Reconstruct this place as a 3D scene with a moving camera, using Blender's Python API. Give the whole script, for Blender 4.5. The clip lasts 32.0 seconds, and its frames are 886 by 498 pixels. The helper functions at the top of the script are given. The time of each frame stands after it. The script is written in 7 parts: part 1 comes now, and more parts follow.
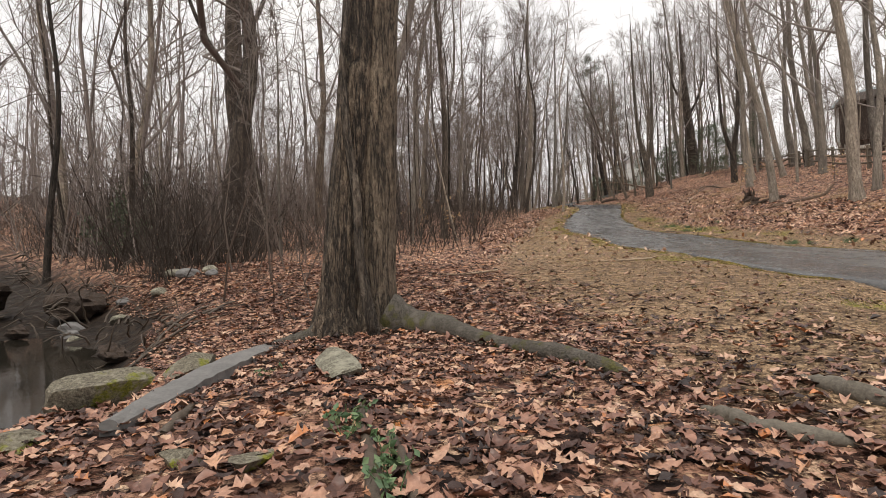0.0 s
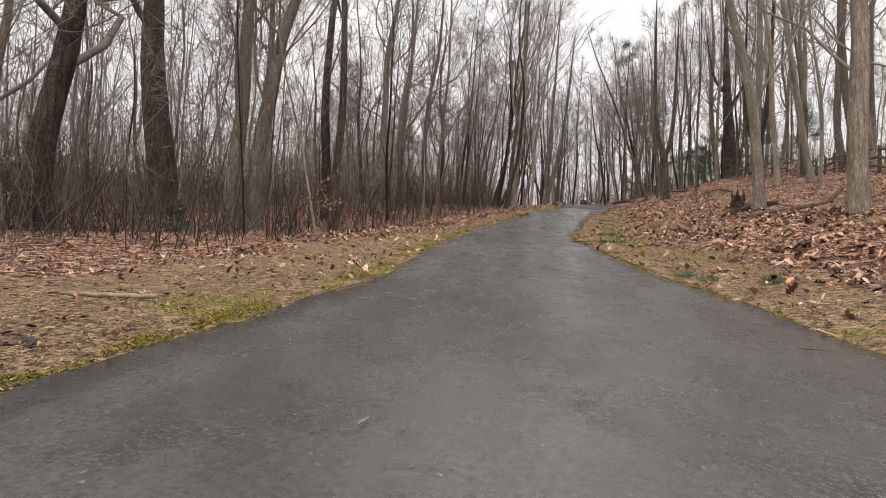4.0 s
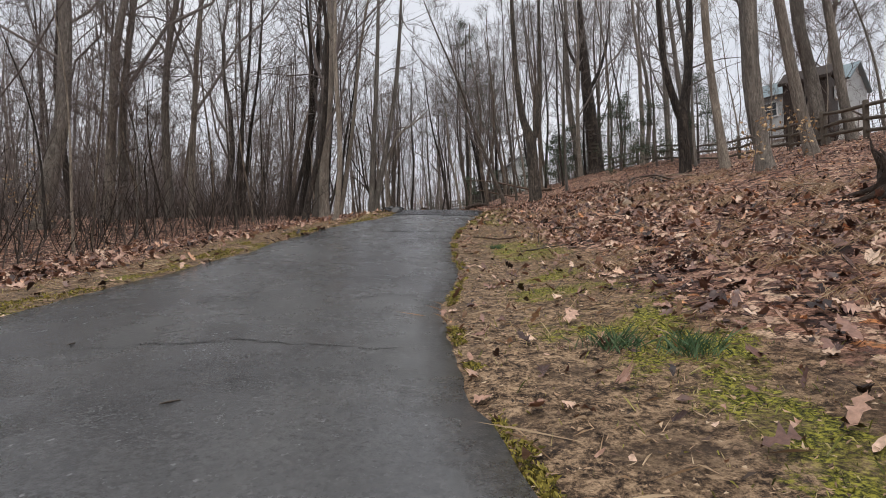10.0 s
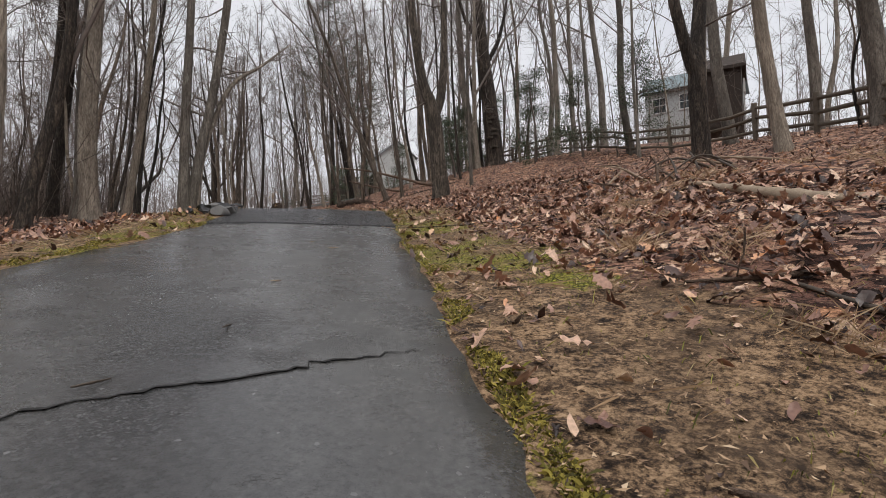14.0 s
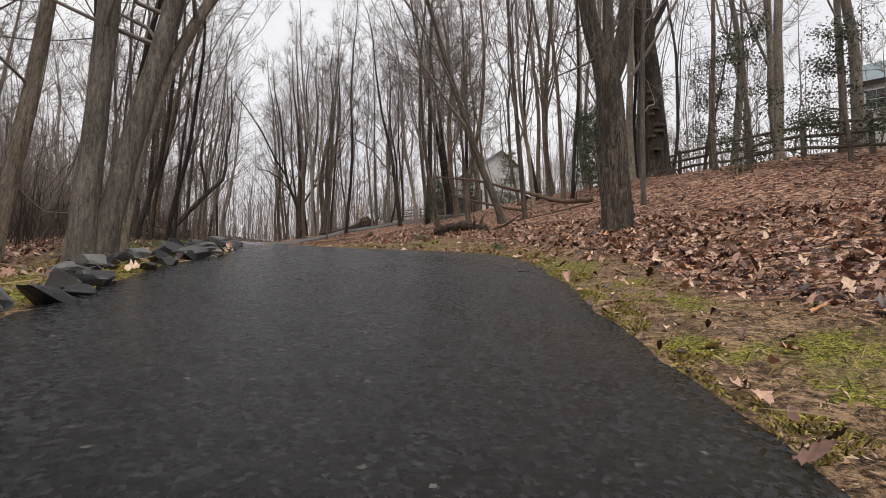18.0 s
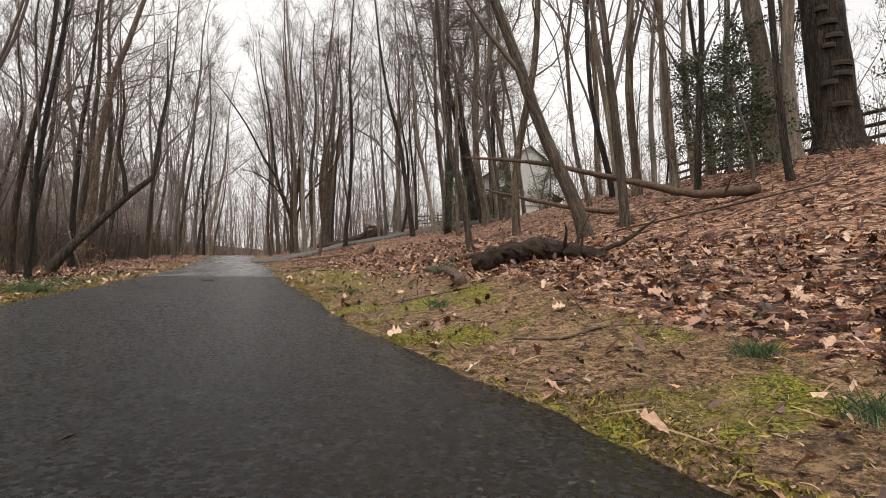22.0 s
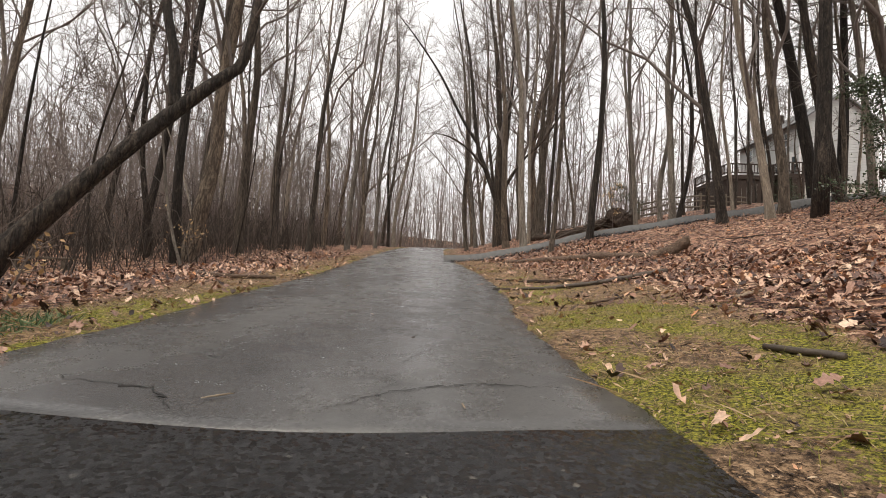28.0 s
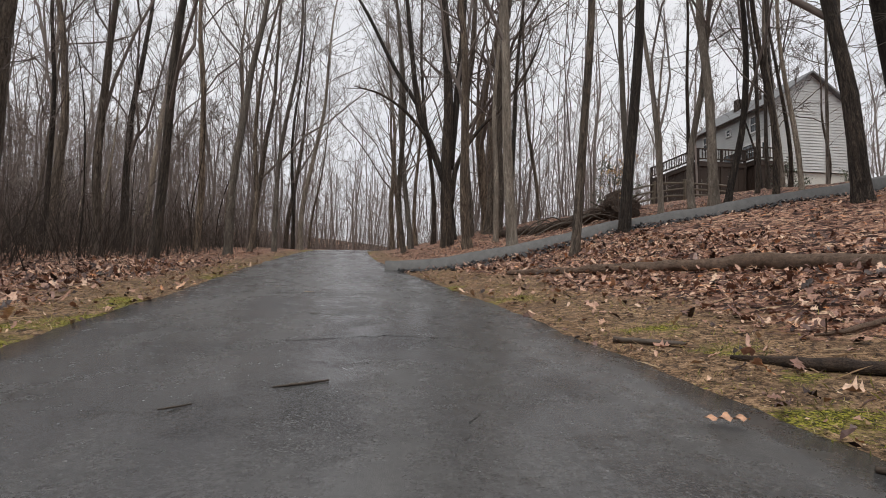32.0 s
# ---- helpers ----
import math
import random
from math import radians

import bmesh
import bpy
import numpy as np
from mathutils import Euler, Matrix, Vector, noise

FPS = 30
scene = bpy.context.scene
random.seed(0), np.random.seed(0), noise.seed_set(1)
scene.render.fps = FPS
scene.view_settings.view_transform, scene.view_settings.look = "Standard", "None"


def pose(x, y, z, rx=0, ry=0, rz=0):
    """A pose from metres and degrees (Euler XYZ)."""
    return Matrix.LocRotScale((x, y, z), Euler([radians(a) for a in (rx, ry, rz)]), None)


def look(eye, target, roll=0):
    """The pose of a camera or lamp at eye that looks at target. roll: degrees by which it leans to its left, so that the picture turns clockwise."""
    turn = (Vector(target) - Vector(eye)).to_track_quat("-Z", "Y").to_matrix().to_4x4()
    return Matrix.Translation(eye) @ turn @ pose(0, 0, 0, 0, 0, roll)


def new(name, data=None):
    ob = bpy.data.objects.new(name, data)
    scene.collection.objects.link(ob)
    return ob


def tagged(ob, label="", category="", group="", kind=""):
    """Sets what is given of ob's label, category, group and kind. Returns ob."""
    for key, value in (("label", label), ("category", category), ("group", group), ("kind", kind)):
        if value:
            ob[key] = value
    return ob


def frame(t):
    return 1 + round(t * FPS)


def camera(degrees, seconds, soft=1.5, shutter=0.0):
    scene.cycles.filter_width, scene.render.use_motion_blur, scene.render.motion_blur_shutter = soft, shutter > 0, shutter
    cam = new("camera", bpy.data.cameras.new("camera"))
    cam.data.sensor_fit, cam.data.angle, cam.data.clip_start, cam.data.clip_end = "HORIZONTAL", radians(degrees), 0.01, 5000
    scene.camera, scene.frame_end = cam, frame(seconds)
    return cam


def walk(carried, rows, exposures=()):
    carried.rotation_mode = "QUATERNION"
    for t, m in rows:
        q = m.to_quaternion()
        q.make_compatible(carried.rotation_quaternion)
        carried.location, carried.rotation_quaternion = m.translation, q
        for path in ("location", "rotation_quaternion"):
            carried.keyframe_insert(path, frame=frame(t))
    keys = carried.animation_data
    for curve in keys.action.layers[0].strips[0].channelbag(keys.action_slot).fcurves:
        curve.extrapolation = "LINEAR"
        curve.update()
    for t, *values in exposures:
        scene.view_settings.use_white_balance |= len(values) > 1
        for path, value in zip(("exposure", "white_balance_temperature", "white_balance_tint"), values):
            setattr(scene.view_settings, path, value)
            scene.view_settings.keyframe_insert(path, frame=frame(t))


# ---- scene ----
cam = camera(80.0, 32.0, soft=0.65, shutter=0.0)
PATH = [
    (0, (0.001, 0.000, 0.851), (0.002, 1.999, 0.905), -1.07),
    (0.5, (0.914, 0.506, 0.906), (0.933, 2.505, 0.957), -0.56),
    (1, (1.894, 1.074, 0.966), (1.937, 3.073, 1.020), -0.52),
    (1.5, (2.823, 1.694, 1.021), (2.876, 3.693, 1.078), -0.73),
    (2, (3.707, 2.259, 1.072), (3.765, 4.258, 1.118), -0.26),
    (2.5, (4.832, 3.039, 1.138), (4.865, 5.038, 1.179), 0.64),
    (3, (5.807, 4.081, 1.177), (5.775, 6.080, 1.214), 1.54),
    (3.5, (6.627, 5.253, 1.273), (6.499, 7.248, 1.305), 2.42),
    (4, (7.334, 6.498, 1.370), (7.129, 8.487, 1.397), 3.06),
    (4.5, (7.912, 7.808, 1.469), (7.699, 9.797, 1.493), 3.27),
    (5, (8.309, 9.184, 1.574), (8.166, 11.179, 1.597), 3.01),
    (5.5, (8.548, 10.595, 1.686), (8.540, 12.595, 1.733), 1.74),
    (6, (8.698, 12.018, 1.801), (8.841, 14.013, 1.847), 0.79),
    (6.5, (8.812, 13.445, 1.914), (9.031, 15.432, 1.968), 0.23),
    (7, (8.869, 14.876, 2.018), (9.150, 16.855, 2.078), 0.17),
    (7.5, (8.898, 16.308, 2.132), (9.174, 18.288, 2.201), 0.06),
    (8, (8.958, 17.737, 2.273), (9.240, 19.716, 2.345), -0.16),
    (8.5, (9.054, 19.156, 2.453), (9.347, 21.133, 2.536), -0.32),
    (9, (9.154, 20.529, 2.638), (9.453, 22.505, 2.711), -0.64),
    (9.5, (9.212, 21.759, 2.798), (9.552, 23.729, 2.873), -0.87),
    (10, (9.264, 23.030, 2.925), (9.655, 24.990, 3.008), -0.68),
    (10.5, (9.323, 24.366, 3.053), (9.816, 26.302, 3.140), -0.83),
    (11, (9.390, 25.731, 3.197), (9.973, 27.643, 3.280), -2.40),
    (11.5, (9.508, 27.106, 3.357), (10.145, 28.999, 3.450), -2.58),
    (12, (9.698, 28.461, 3.523), (10.382, 30.338, 3.620), -2.77),
    (12.5, (9.937, 29.801, 3.699), (10.673, 31.658, 3.795), -2.67),
    (13, (10.218, 31.111, 3.890), (11.000, 32.950, 3.966), -2.65),
    (13.5, (10.554, 32.365, 4.093), (11.396, 34.177, 4.159), -2.21),
    (14, (10.922, 33.539, 4.305), (11.818, 35.326, 4.362), -1.61),
    (14.5, (11.309, 34.653, 4.520), (12.255, 36.414, 4.569), -0.89),
    (15, (11.715, 35.766, 4.733), (12.698, 37.508, 4.778), -0.22),
    (15.5, (12.137, 36.942, 4.945), (13.140, 38.672, 4.992), 0.21),
    (16, (12.552, 38.288, 5.158), (13.557, 40.016, 5.213), 0.38),
    (16.5, (12.852, 39.674, 5.373), (13.799, 41.434, 5.459), 0.38),
    (17, (13.111, 41.070, 5.591), (13.961, 42.877, 5.688), -0.05),
    (17.5, (13.385, 42.460, 5.814), (14.102, 44.324, 5.925), 0.49),
    (18, (13.679, 43.846, 6.040), (14.252, 45.759, 6.150), 1.07),
    (18.5, (14.015, 45.191, 6.259), (14.478, 47.133, 6.380), 1.26),
    (19, (14.352, 46.499, 6.464), (14.827, 48.438, 6.588), 0.86),
    (19.5, (14.627, 47.791, 6.656), (15.102, 49.729, 6.793), 0.44),
    (20, (14.898, 49.106, 6.834), (15.384, 51.041, 6.975), 0.04),
    (20.5, (15.210, 50.440, 6.994), (15.711, 52.371, 7.136), 0.17),
    (21, (15.558, 51.757, 7.140), (16.063, 53.688, 7.268), 0.80),
    (21.5, (15.941, 53.078, 7.277), (16.449, 55.007, 7.413), 0.40),
    (22, (16.272, 54.409, 7.399), (16.781, 56.339, 7.530), 0.29),
    (22.5, (16.437, 55.773, 7.491), (16.930, 57.707, 7.619), 0.96),
    (23, (16.473, 57.176, 7.566), (16.884, 59.130, 7.669), 2.50),
    (23.5, (16.487, 58.609, 7.645), (16.771, 60.585, 7.752), 3.76),
    (24, (16.473, 60.040, 7.734), (16.615, 62.032, 7.837), 4.34),
    (24.5, (16.406, 61.471, 7.818), (16.433, 63.468, 7.924), 4.60),
    (25, (16.265, 62.897, 7.890), (16.249, 64.895, 7.993), 4.64),
    (25.5, (15.995, 64.304, 7.958), (15.916, 66.300, 8.064), 4.76),
    (26, (15.683, 65.611, 8.025), (15.556, 67.605, 8.131), 4.50),
    (26.5, (15.372, 66.843, 8.094), (15.211, 68.834, 8.196), 3.91),
    (27, (15.069, 68.072, 8.166), (14.890, 70.061, 8.263), 3.28),
    (27.5, (14.778, 69.366, 8.249), (14.598, 71.356, 8.342), 2.88),
    (28, (14.485, 70.717, 8.331), (14.322, 72.709, 8.420), 2.76),
    (28.5, (14.147, 72.047, 8.406), (13.996, 74.039, 8.499), 2.48),
    (29, (13.777, 73.376, 8.470), (13.632, 75.368, 8.569), 2.42),
    (29.5, (13.465, 74.722, 8.534), (13.334, 76.715, 8.639), 2.28),
    (30, (13.229, 76.060, 8.597), (13.126, 78.054, 8.710), 2.29),
    (30.5, (13.021, 77.377, 8.659), (12.967, 79.372, 8.791), 1.96),
    (31, (12.855, 78.674, 8.707), (12.865, 80.670, 8.836), 1.69),
    (31.5, (12.755, 79.992, 8.739), (12.841, 81.987, 8.863), 1.79),
    (32, (12.691, 81.330, 8.755), (12.865, 83.319, 8.864), 1.58),
]
walk(cam, [(t, look(eye, target, roll)) for t, eye, target, roll in PATH],
     ((0, 0.08, 6900, 10), (2, 0.1, 7000, 10), (6, -0.06, 6400, 10), (8, -0.22, 6200, 10), (13, -0.27, 6350, 10), (16, -0.2, 6500, 10), (20, 0.02, 6750, 10), (22, 0.07, 6950, 10), (25, 0.06, 7000, 10), (28, 0.2, 6900, 10), (30, -0.16, 6400, 10), (32, -0.2, 6450, 10)))

# ---- light: a bright overcast sky ----
world = bpy.data.worlds.new("overcast")
scene.world = world
world.use_nodes = True
wn, wl = world.node_tree.nodes, world.node_tree.links
sky = wn.new("ShaderNodeTexSky")
sky.sky_type, sky.sun_disc, sky.sun_elevation, sky.sun_rotation, sky.dust_density = "NISHITA", False, radians(48), radians(150), 4.0
dim = wn.new("ShaderNodeMix")
dim.data_type, dim.blend_type = "RGBA", "MULTIPLY"
dim.inputs["Factor"].default_value = 1.0
dim.inputs["B"].default_value = (0.1, 0.1, 0.1, 1)
cloud_noise = wn.new("ShaderNodeTexNoise")
cloud_noise.inputs["Scale"].default_value, cloud_noise.inputs["Detail"].default_value = 2.2, 4
cloud = wn.new("ShaderNodeValToRGB")
cloud.color_ramp.elements[0].position, cloud.color_ramp.elements[1].position = 0.3, 0.75
cloud.color_ramp.elements[0].color, cloud.color_ramp.elements[1].color = (0.82, 0.825, 0.87, 1), (1.0, 0.985, 0.99, 1)
veil = wn.new("ShaderNodeMix")
veil.data_type = "RGBA"
veil.inputs["Factor"].default_value = 0.9
wl.new(sky.outputs[0], dim.inputs["A"])
wl.new(cloud_noise.outputs["Fac"], cloud.inputs[0])
wl.new(dim.outputs["Result"], veil.inputs["A"])
wl.new(cloud.outputs[0], veil.inputs["B"])
wl.new(veil.outputs["Result"], wn["Background"].inputs["Color"])
wn["Background"].inputs["Strength"].default_value = 1.16

sun_light = bpy.data.lights.new("sun", "SUN")
sun_light.energy, sun_light.angle, sun_light.color = 2.3, radians(40), (1.0, 0.95, 0.88)
sun = new("sun", sun_light)
sun.matrix_world = look((0, 0, 60), (12, 26, 0))


# ---- materials ----
class Mat:
    """A node material with a few shorthands."""

    def __init__(self, name, rough=0.85):
        self.m = bpy.data.materials.new(name)
        self.m.use_nodes = True
        self.n, self.l = self.m.node_tree.nodes, self.m.node_tree.links
        self.b = self.n["Principled BSDF"]
        self.b.inputs["Roughness"].default_value = rough
        self.where = self.n.new("ShaderNodeTexCoord")

    def coords(self, scale=(1, 1, 1), world_space=False):
        mp = self.n.new("ShaderNodeMapping")
        mp.inputs["Scale"].default_value = scale
        if world_space:
            g = self.n.new("ShaderNodeNewGeometry")
            self.l.new(g.outputs["Position"], mp.inputs["Vector"])
        else:
            self.l.new(self.where.outputs["Object"], mp.inputs["Vector"])
        return mp.outputs[0]

    def noise(self, co, scale, detail=5, rough=0.6, out="Fac"):
        t = self.n.new("ShaderNodeTexNoise")
        t.inputs["Scale"].default_value, t.inputs["Detail"].default_value, t.inputs["Roughness"].default_value = scale, detail, rough
        self.l.new(co, t.inputs["Vector"])
        return t.outputs[out]

    def cells(self, co, scale, feature="F1", out="Distance"):
        t = self.n.new("ShaderNodeTexVoronoi")
        t.feature = feature
        t.inputs["Scale"].default_value = scale
        self.l.new(co, t.inputs["Vector"])
        return t.outputs[out]

    def ramp(self, fac, *stops):
        r = self.n.new("ShaderNodeValToRGB")
        e = r.color_ramp.elements
        while len(e) < len(stops):
            e.new(0.5)
        for el, (p, c) in zip(e, stops):
            el.position, el.color = p, (*c, 1) if len(c) == 3 else c
        self.l.new(fac, r.inputs[0])
        return r.outputs[0]

    def mix(self, fac, a, b, mode="MIX"):
        x = self.n.new("ShaderNodeMix")
        x.data_type, x.blend_type = "RGBA", mode
        for sock, v in ((x.inputs["Factor"], fac), (x.inputs["A"], a), (x.inputs["B"], b)):
            if isinstance(v, (int, float)):
                sock.default_value = v
            elif isinstance(v, tuple):
                sock.default_value = (*v, 1)
            else:
                self.l.new(v, sock)
        return x.outputs["Result"]

    def math(self, op, a, b=0.0):
        x = self.n.new("ShaderNodeMath")
        x.operation = op
        for sock, v in zip(x.inputs, (a, b)):
            if isinstance(v, (int, float)):
                sock.default_value = v
            else:
                self.l.new(v, sock)
        return x.outputs[0]

    def attr(self, name):
        a = self.n.new("ShaderNodeAttribute")
        a.attribute_name = name
        return a.outputs["Fac"]

    def random(self):
        return self.n.new("ShaderNodeObjectInfo").outputs["Random"]

    def island(self):
        return self.n.new("ShaderNodeNewGeometry").outputs["Random Per Island"]

    def color(self, c):
        self.l.new(c, self.b.inputs["Base Color"])
        return self

    def rough(self, r):
        self.l.new(r, self.b.inputs["Roughness"])
        return self

    def bump(self, h, strength=0.5, dist=0.02, under=None):
        x = self.n.new("ShaderNodeBump")
        x.inputs["Strength"].default_value, x.inputs["Distance"].default_value = strength, dist
        self.l.new(h, x.inputs["Height"])
        if under is not None:
            self.l.new(under, x.inputs["Normal"])
        self.l.new(x.outputs[0], self.b.inputs["Normal"])
        return x.outputs[0]


def bark(name, dark, mid, light, ridge=9.0, strength=0.8, furrow=0.1, stretch=0.13):
    """Bark of long uneven ridges broken into plates, with blotches, lichen and damp streaks."""
    k = Mat(name, 0.9)
    long = k.coords((1, 1, stretch))
    warp = k.mix(0.05, long, k.noise(k.coords((1, 1, 0.5)), 3, 4, out="Color"))
    fold = k.math("MULTIPLY", k.math("ABSOLUTE", k.math("SUBTRACT", k.noise(warp, ridge * 0.55, 4, 0.6), 0.5)), 7.0)
    brk = k.math("MULTIPLY", k.math("ABSOLUTE", k.math("SUBTRACT", k.noise(k.coords((1, 1, stretch * 3.2)), ridge, 3, 0.55), 0.5)), 9.0)
    plates = k.ramp(k.math("MINIMUM", fold, k.math("ADD", brk, 0.25)), (0.0, (0.0,) * 3), (furrow * 3.0, (0.6,) * 3), (0.75, (1, 1, 1)))
    fine = k.noise(k.coords((1, 1, 0.25)), 34, 7, 0.78)
    blot = k.noise(k.coords((1, 1, 0.35)), 1.7, 5, 0.65)
    base = k.ramp(fine, (0.34, dark), (0.5, mid), (0.64, light))
    col = k.mix(plates, tuple(v * 0.6 for v in dark), base)
    col = k.mix(k.ramp(blot, (0.4, (0, 0, 0)), (0.64, (0.75,) * 3)), col, tuple(v * 0.9 for v in dark))
    pale = tuple(min(0.6, v * 1.25 + 0.02) for v in light)
    col = k.mix(k.ramp(k.noise(k.coords((1, 1, 0.6)), 3.4, 6, 0.75), (0.58, (0, 0, 0)), (0.66, (0.35,) * 3)), col, pale)
    tone = k.ramp(k.random(), (0.0, (0.5, 0.5, 0.5)), (0.5, (0.9, 0.89, 0.87)), (1.0, (1.25, 1.19, 1.1)))
    k.color(k.mix(1.0, col, tone, "MULTIPLY"))
    k.bump(k.mix(0.3, plates, fine), strength, 0.05)
    return k.m


BARK = {
    "g": bark("grey_bark", (0.12, 0.102, 0.086), (0.33, 0.288, 0.245), (0.5, 0.45, 0.39), 14, 0.45, 0.03),
    "b": bark("brown_bark", (0.075, 0.057, 0.045), (0.235, 0.19, 0.15), (0.4, 0.335, 0.27), 12, 0.9, 0.08),
    "d": bark("dark_wet_bark", (0.018, 0.013, 0.01), (0.085, 0.065, 0.051), (0.18, 0.145, 0.117), 12, 1.0, 0.1),
    "r": bark("ridged_oak_bark", (0.055, 0.042, 0.032), (0.25, 0.2, 0.155), (0.43, 0.36, 0.29), 17, 1.0, 0.09, 0.14),
}


def twig_material(name, a, b):
    k = Mat(name, 0.85)
    k.color(k.mix(k.noise(k.coords(), 3, 3), a, b))
    return k.m


TWIG = {
    "g": twig_material("grey_twigs", (0.15, 0.126, 0.114), (0.26, 0.225, 0.205)),
    "b": twig_material("brown_twigs", (0.115, 0.092, 0.082), (0.22, 0.182, 0.163)),
    "d": twig_material("dark_twigs", (0.085, 0.067, 0.058), (0.18, 0.145, 0.127)),
    "r": twig_material("oak_twigs", (0.09, 0.072, 0.062), (0.17, 0.14, 0.122)),
}

TWIG_FAR = twig_material("far_grey_brown_stems", (0.14, 0.113, 0.102), (0.265, 0.223, 0.204))
BRUSH = twig_material("brown_brush_stems", (0.014, 0.01, 0.007), (0.058, 0.041, 0.031))
PALE_BRUSH = twig_material("grey_brown_brush_stems", (0.06, 0.045, 0.036), (0.16, 0.124, 0.104))
OLD_BARK = bark("deep_furrowed_wet_bark", (0.012, 0.009, 0.007), (0.12, 0.094, 0.072), (0.3, 0.25, 0.2), 24, 1.0, 0.09, 0.1)
PLATED_BARK = bark("pale_plated_bark", (0.03, 0.023, 0.017), (0.29, 0.225, 0.165), (0.46, 0.38, 0.29), 22, 0.9, 0.06, 0.1)

LEAF_STOPS = ((0.0, (0.02, 0.01, 0.008)), (0.2, (0.085, 0.043, 0.033)), (0.4, (0.22, 0.12, 0.09)), (0.6, (0.42, 0.238, 0.167)),
              (0.8, (0.6, 0.385, 0.272)), (0.95, (0.78, 0.58, 0.42)), (1.0, (0.64, 0.26, 0.09)))


def leaf_material(name, fac_kind="island", shade=1.0):
    """Wet brown leaves, each of its own tone."""
    k = Mat(name, 0.45)
    pick = k.island() if fac_kind == "island" else k.random()
    col = k.ramp(pick, *[(p, (r * shade, g * shade * (0.66 + 0.34 * shade), b * shade * (0.6 + 0.4 * shade))) for p, (r, g, b) in LEAF_STOPS])
    spots = k.noise(k.coords(), 35, 4)
    k.color(k.mix(1.0, col, k.ramp(spots, (0.3, (0.6, 0.58, 0.58)), (0.65, (1.1, 1.1, 1.1))), "MULTIPLY"))
    k.rough(k.ramp(k.noise(k.coords(), 12, 2), (0.3, (0.24,) * 3), (0.7, (0.6,) * 3)))
    k.bump(k.noise(k.coords(), 60, 3), 0.3, 0.01)
    return k.m


LITTER = leaf_material("fallen_leaves")
WET_LITTER = leaf_material("soaked_fallen_leaves", shade=0.72)
BIG_LEAF = leaf_material("large_fallen_leaf", "random", 0.85)


def ground_material():
    k = Mat("forest_floor", 0.9)
    co = k.coords()
    # matted leaves, the shade in the gaps between them painted into the colour
    warp = k.mix(0.16, co, k.noise(co, 9, 4, out="Color"))
    cell_tone, cell_dist = k.cells(warp, 11, "F1", "Color"), k.cells(warp, 11, "F1")
    gaps = k.cells(warp, 11, "DISTANCE_TO_EDGE")
    tone = k.n.new("ShaderNodeSeparateColor")
    k.l.new(cell_tone, tone.inputs[0])
    leaves = k.ramp(tone.outputs[0], *[(p, tuple(v * 0.9 for v in c)) for p, c in LEAF_STOPS])
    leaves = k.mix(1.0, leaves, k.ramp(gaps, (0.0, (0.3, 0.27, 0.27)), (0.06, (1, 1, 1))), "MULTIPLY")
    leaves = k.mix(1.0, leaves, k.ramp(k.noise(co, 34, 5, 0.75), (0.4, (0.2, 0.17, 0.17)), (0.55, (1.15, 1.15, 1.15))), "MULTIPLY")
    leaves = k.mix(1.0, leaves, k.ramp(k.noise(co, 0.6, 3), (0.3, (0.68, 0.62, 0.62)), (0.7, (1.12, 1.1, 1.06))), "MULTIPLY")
    # damp sandy soil with crumbs and needles
    grain = k.mix(0.5, k.noise(co, 38, 9, 0.85), k.noise(k.mix(0.1, co, k.noise(co, 6, 3, out="Color")), 11, 8, 0.8))
    soil = k.ramp(grain, (0.43, (0.014, 0.009, 0.007)), (0.475, (0.085, 0.056, 0.036)), (0.51, (0.25, 0.167, 0.1)), (0.565, (0.5, 0.352, 0.22)))
    soil = k.mix(k.ramp(k.noise(co, 1.6, 5, 0.7), (0.48, (0, 0, 0)), (0.66, (0.65, 0.65, 0.65))), soil, (0.1, 0.068, 0.045))
    # past the sandy start the verges are soaked darker loam
    soil = k.mix(k.attr("loam"), soil, k.mix(1.0, soil, (0.86, 0.81, 0.77), "MULTIPLY"))
    moss = k.ramp(k.noise(co, 40, 6, 0.75), (0.42, (0.018, 0.018, 0.005)), (0.49, (0.112, 0.112, 0.018)), (0.58, (0.36, 0.33, 0.05)))
    moss = k.mix(k.ramp(k.noise(co, 2.6, 4), (0.46, (0, 0, 0)), (0.6, (0.65, 0.65, 0.65))), moss, soil)
    patch = k.ramp(k.math("ADD", k.attr("moss"), k.math("MULTIPLY", k.math("SUBTRACT", k.noise(co, 13, 6, 0.8), 0.5), 1.7)), (0.45, (0, 0, 0)), (0.6, (1, 1, 1)))
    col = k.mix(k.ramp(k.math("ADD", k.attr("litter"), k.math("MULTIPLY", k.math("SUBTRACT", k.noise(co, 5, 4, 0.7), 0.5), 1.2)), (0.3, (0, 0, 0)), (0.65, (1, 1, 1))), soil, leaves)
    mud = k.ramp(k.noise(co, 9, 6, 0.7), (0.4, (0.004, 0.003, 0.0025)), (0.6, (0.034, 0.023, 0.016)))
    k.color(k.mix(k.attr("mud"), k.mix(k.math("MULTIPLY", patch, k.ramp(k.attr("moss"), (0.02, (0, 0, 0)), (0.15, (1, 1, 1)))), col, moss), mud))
    # black mud along the stream
    k.bump(k.mix(0.5, cell_dist, grain), 1.0, 0.035)
    k.rough(k.ramp(k.noise(co, 3, 3), (0.3, (0.6,) * 3), (0.7, (0.95,) * 3)))
    k.b.inputs["Specular IOR Level"].default_value = 0.2
    return k.m


GROUND = ground_material()


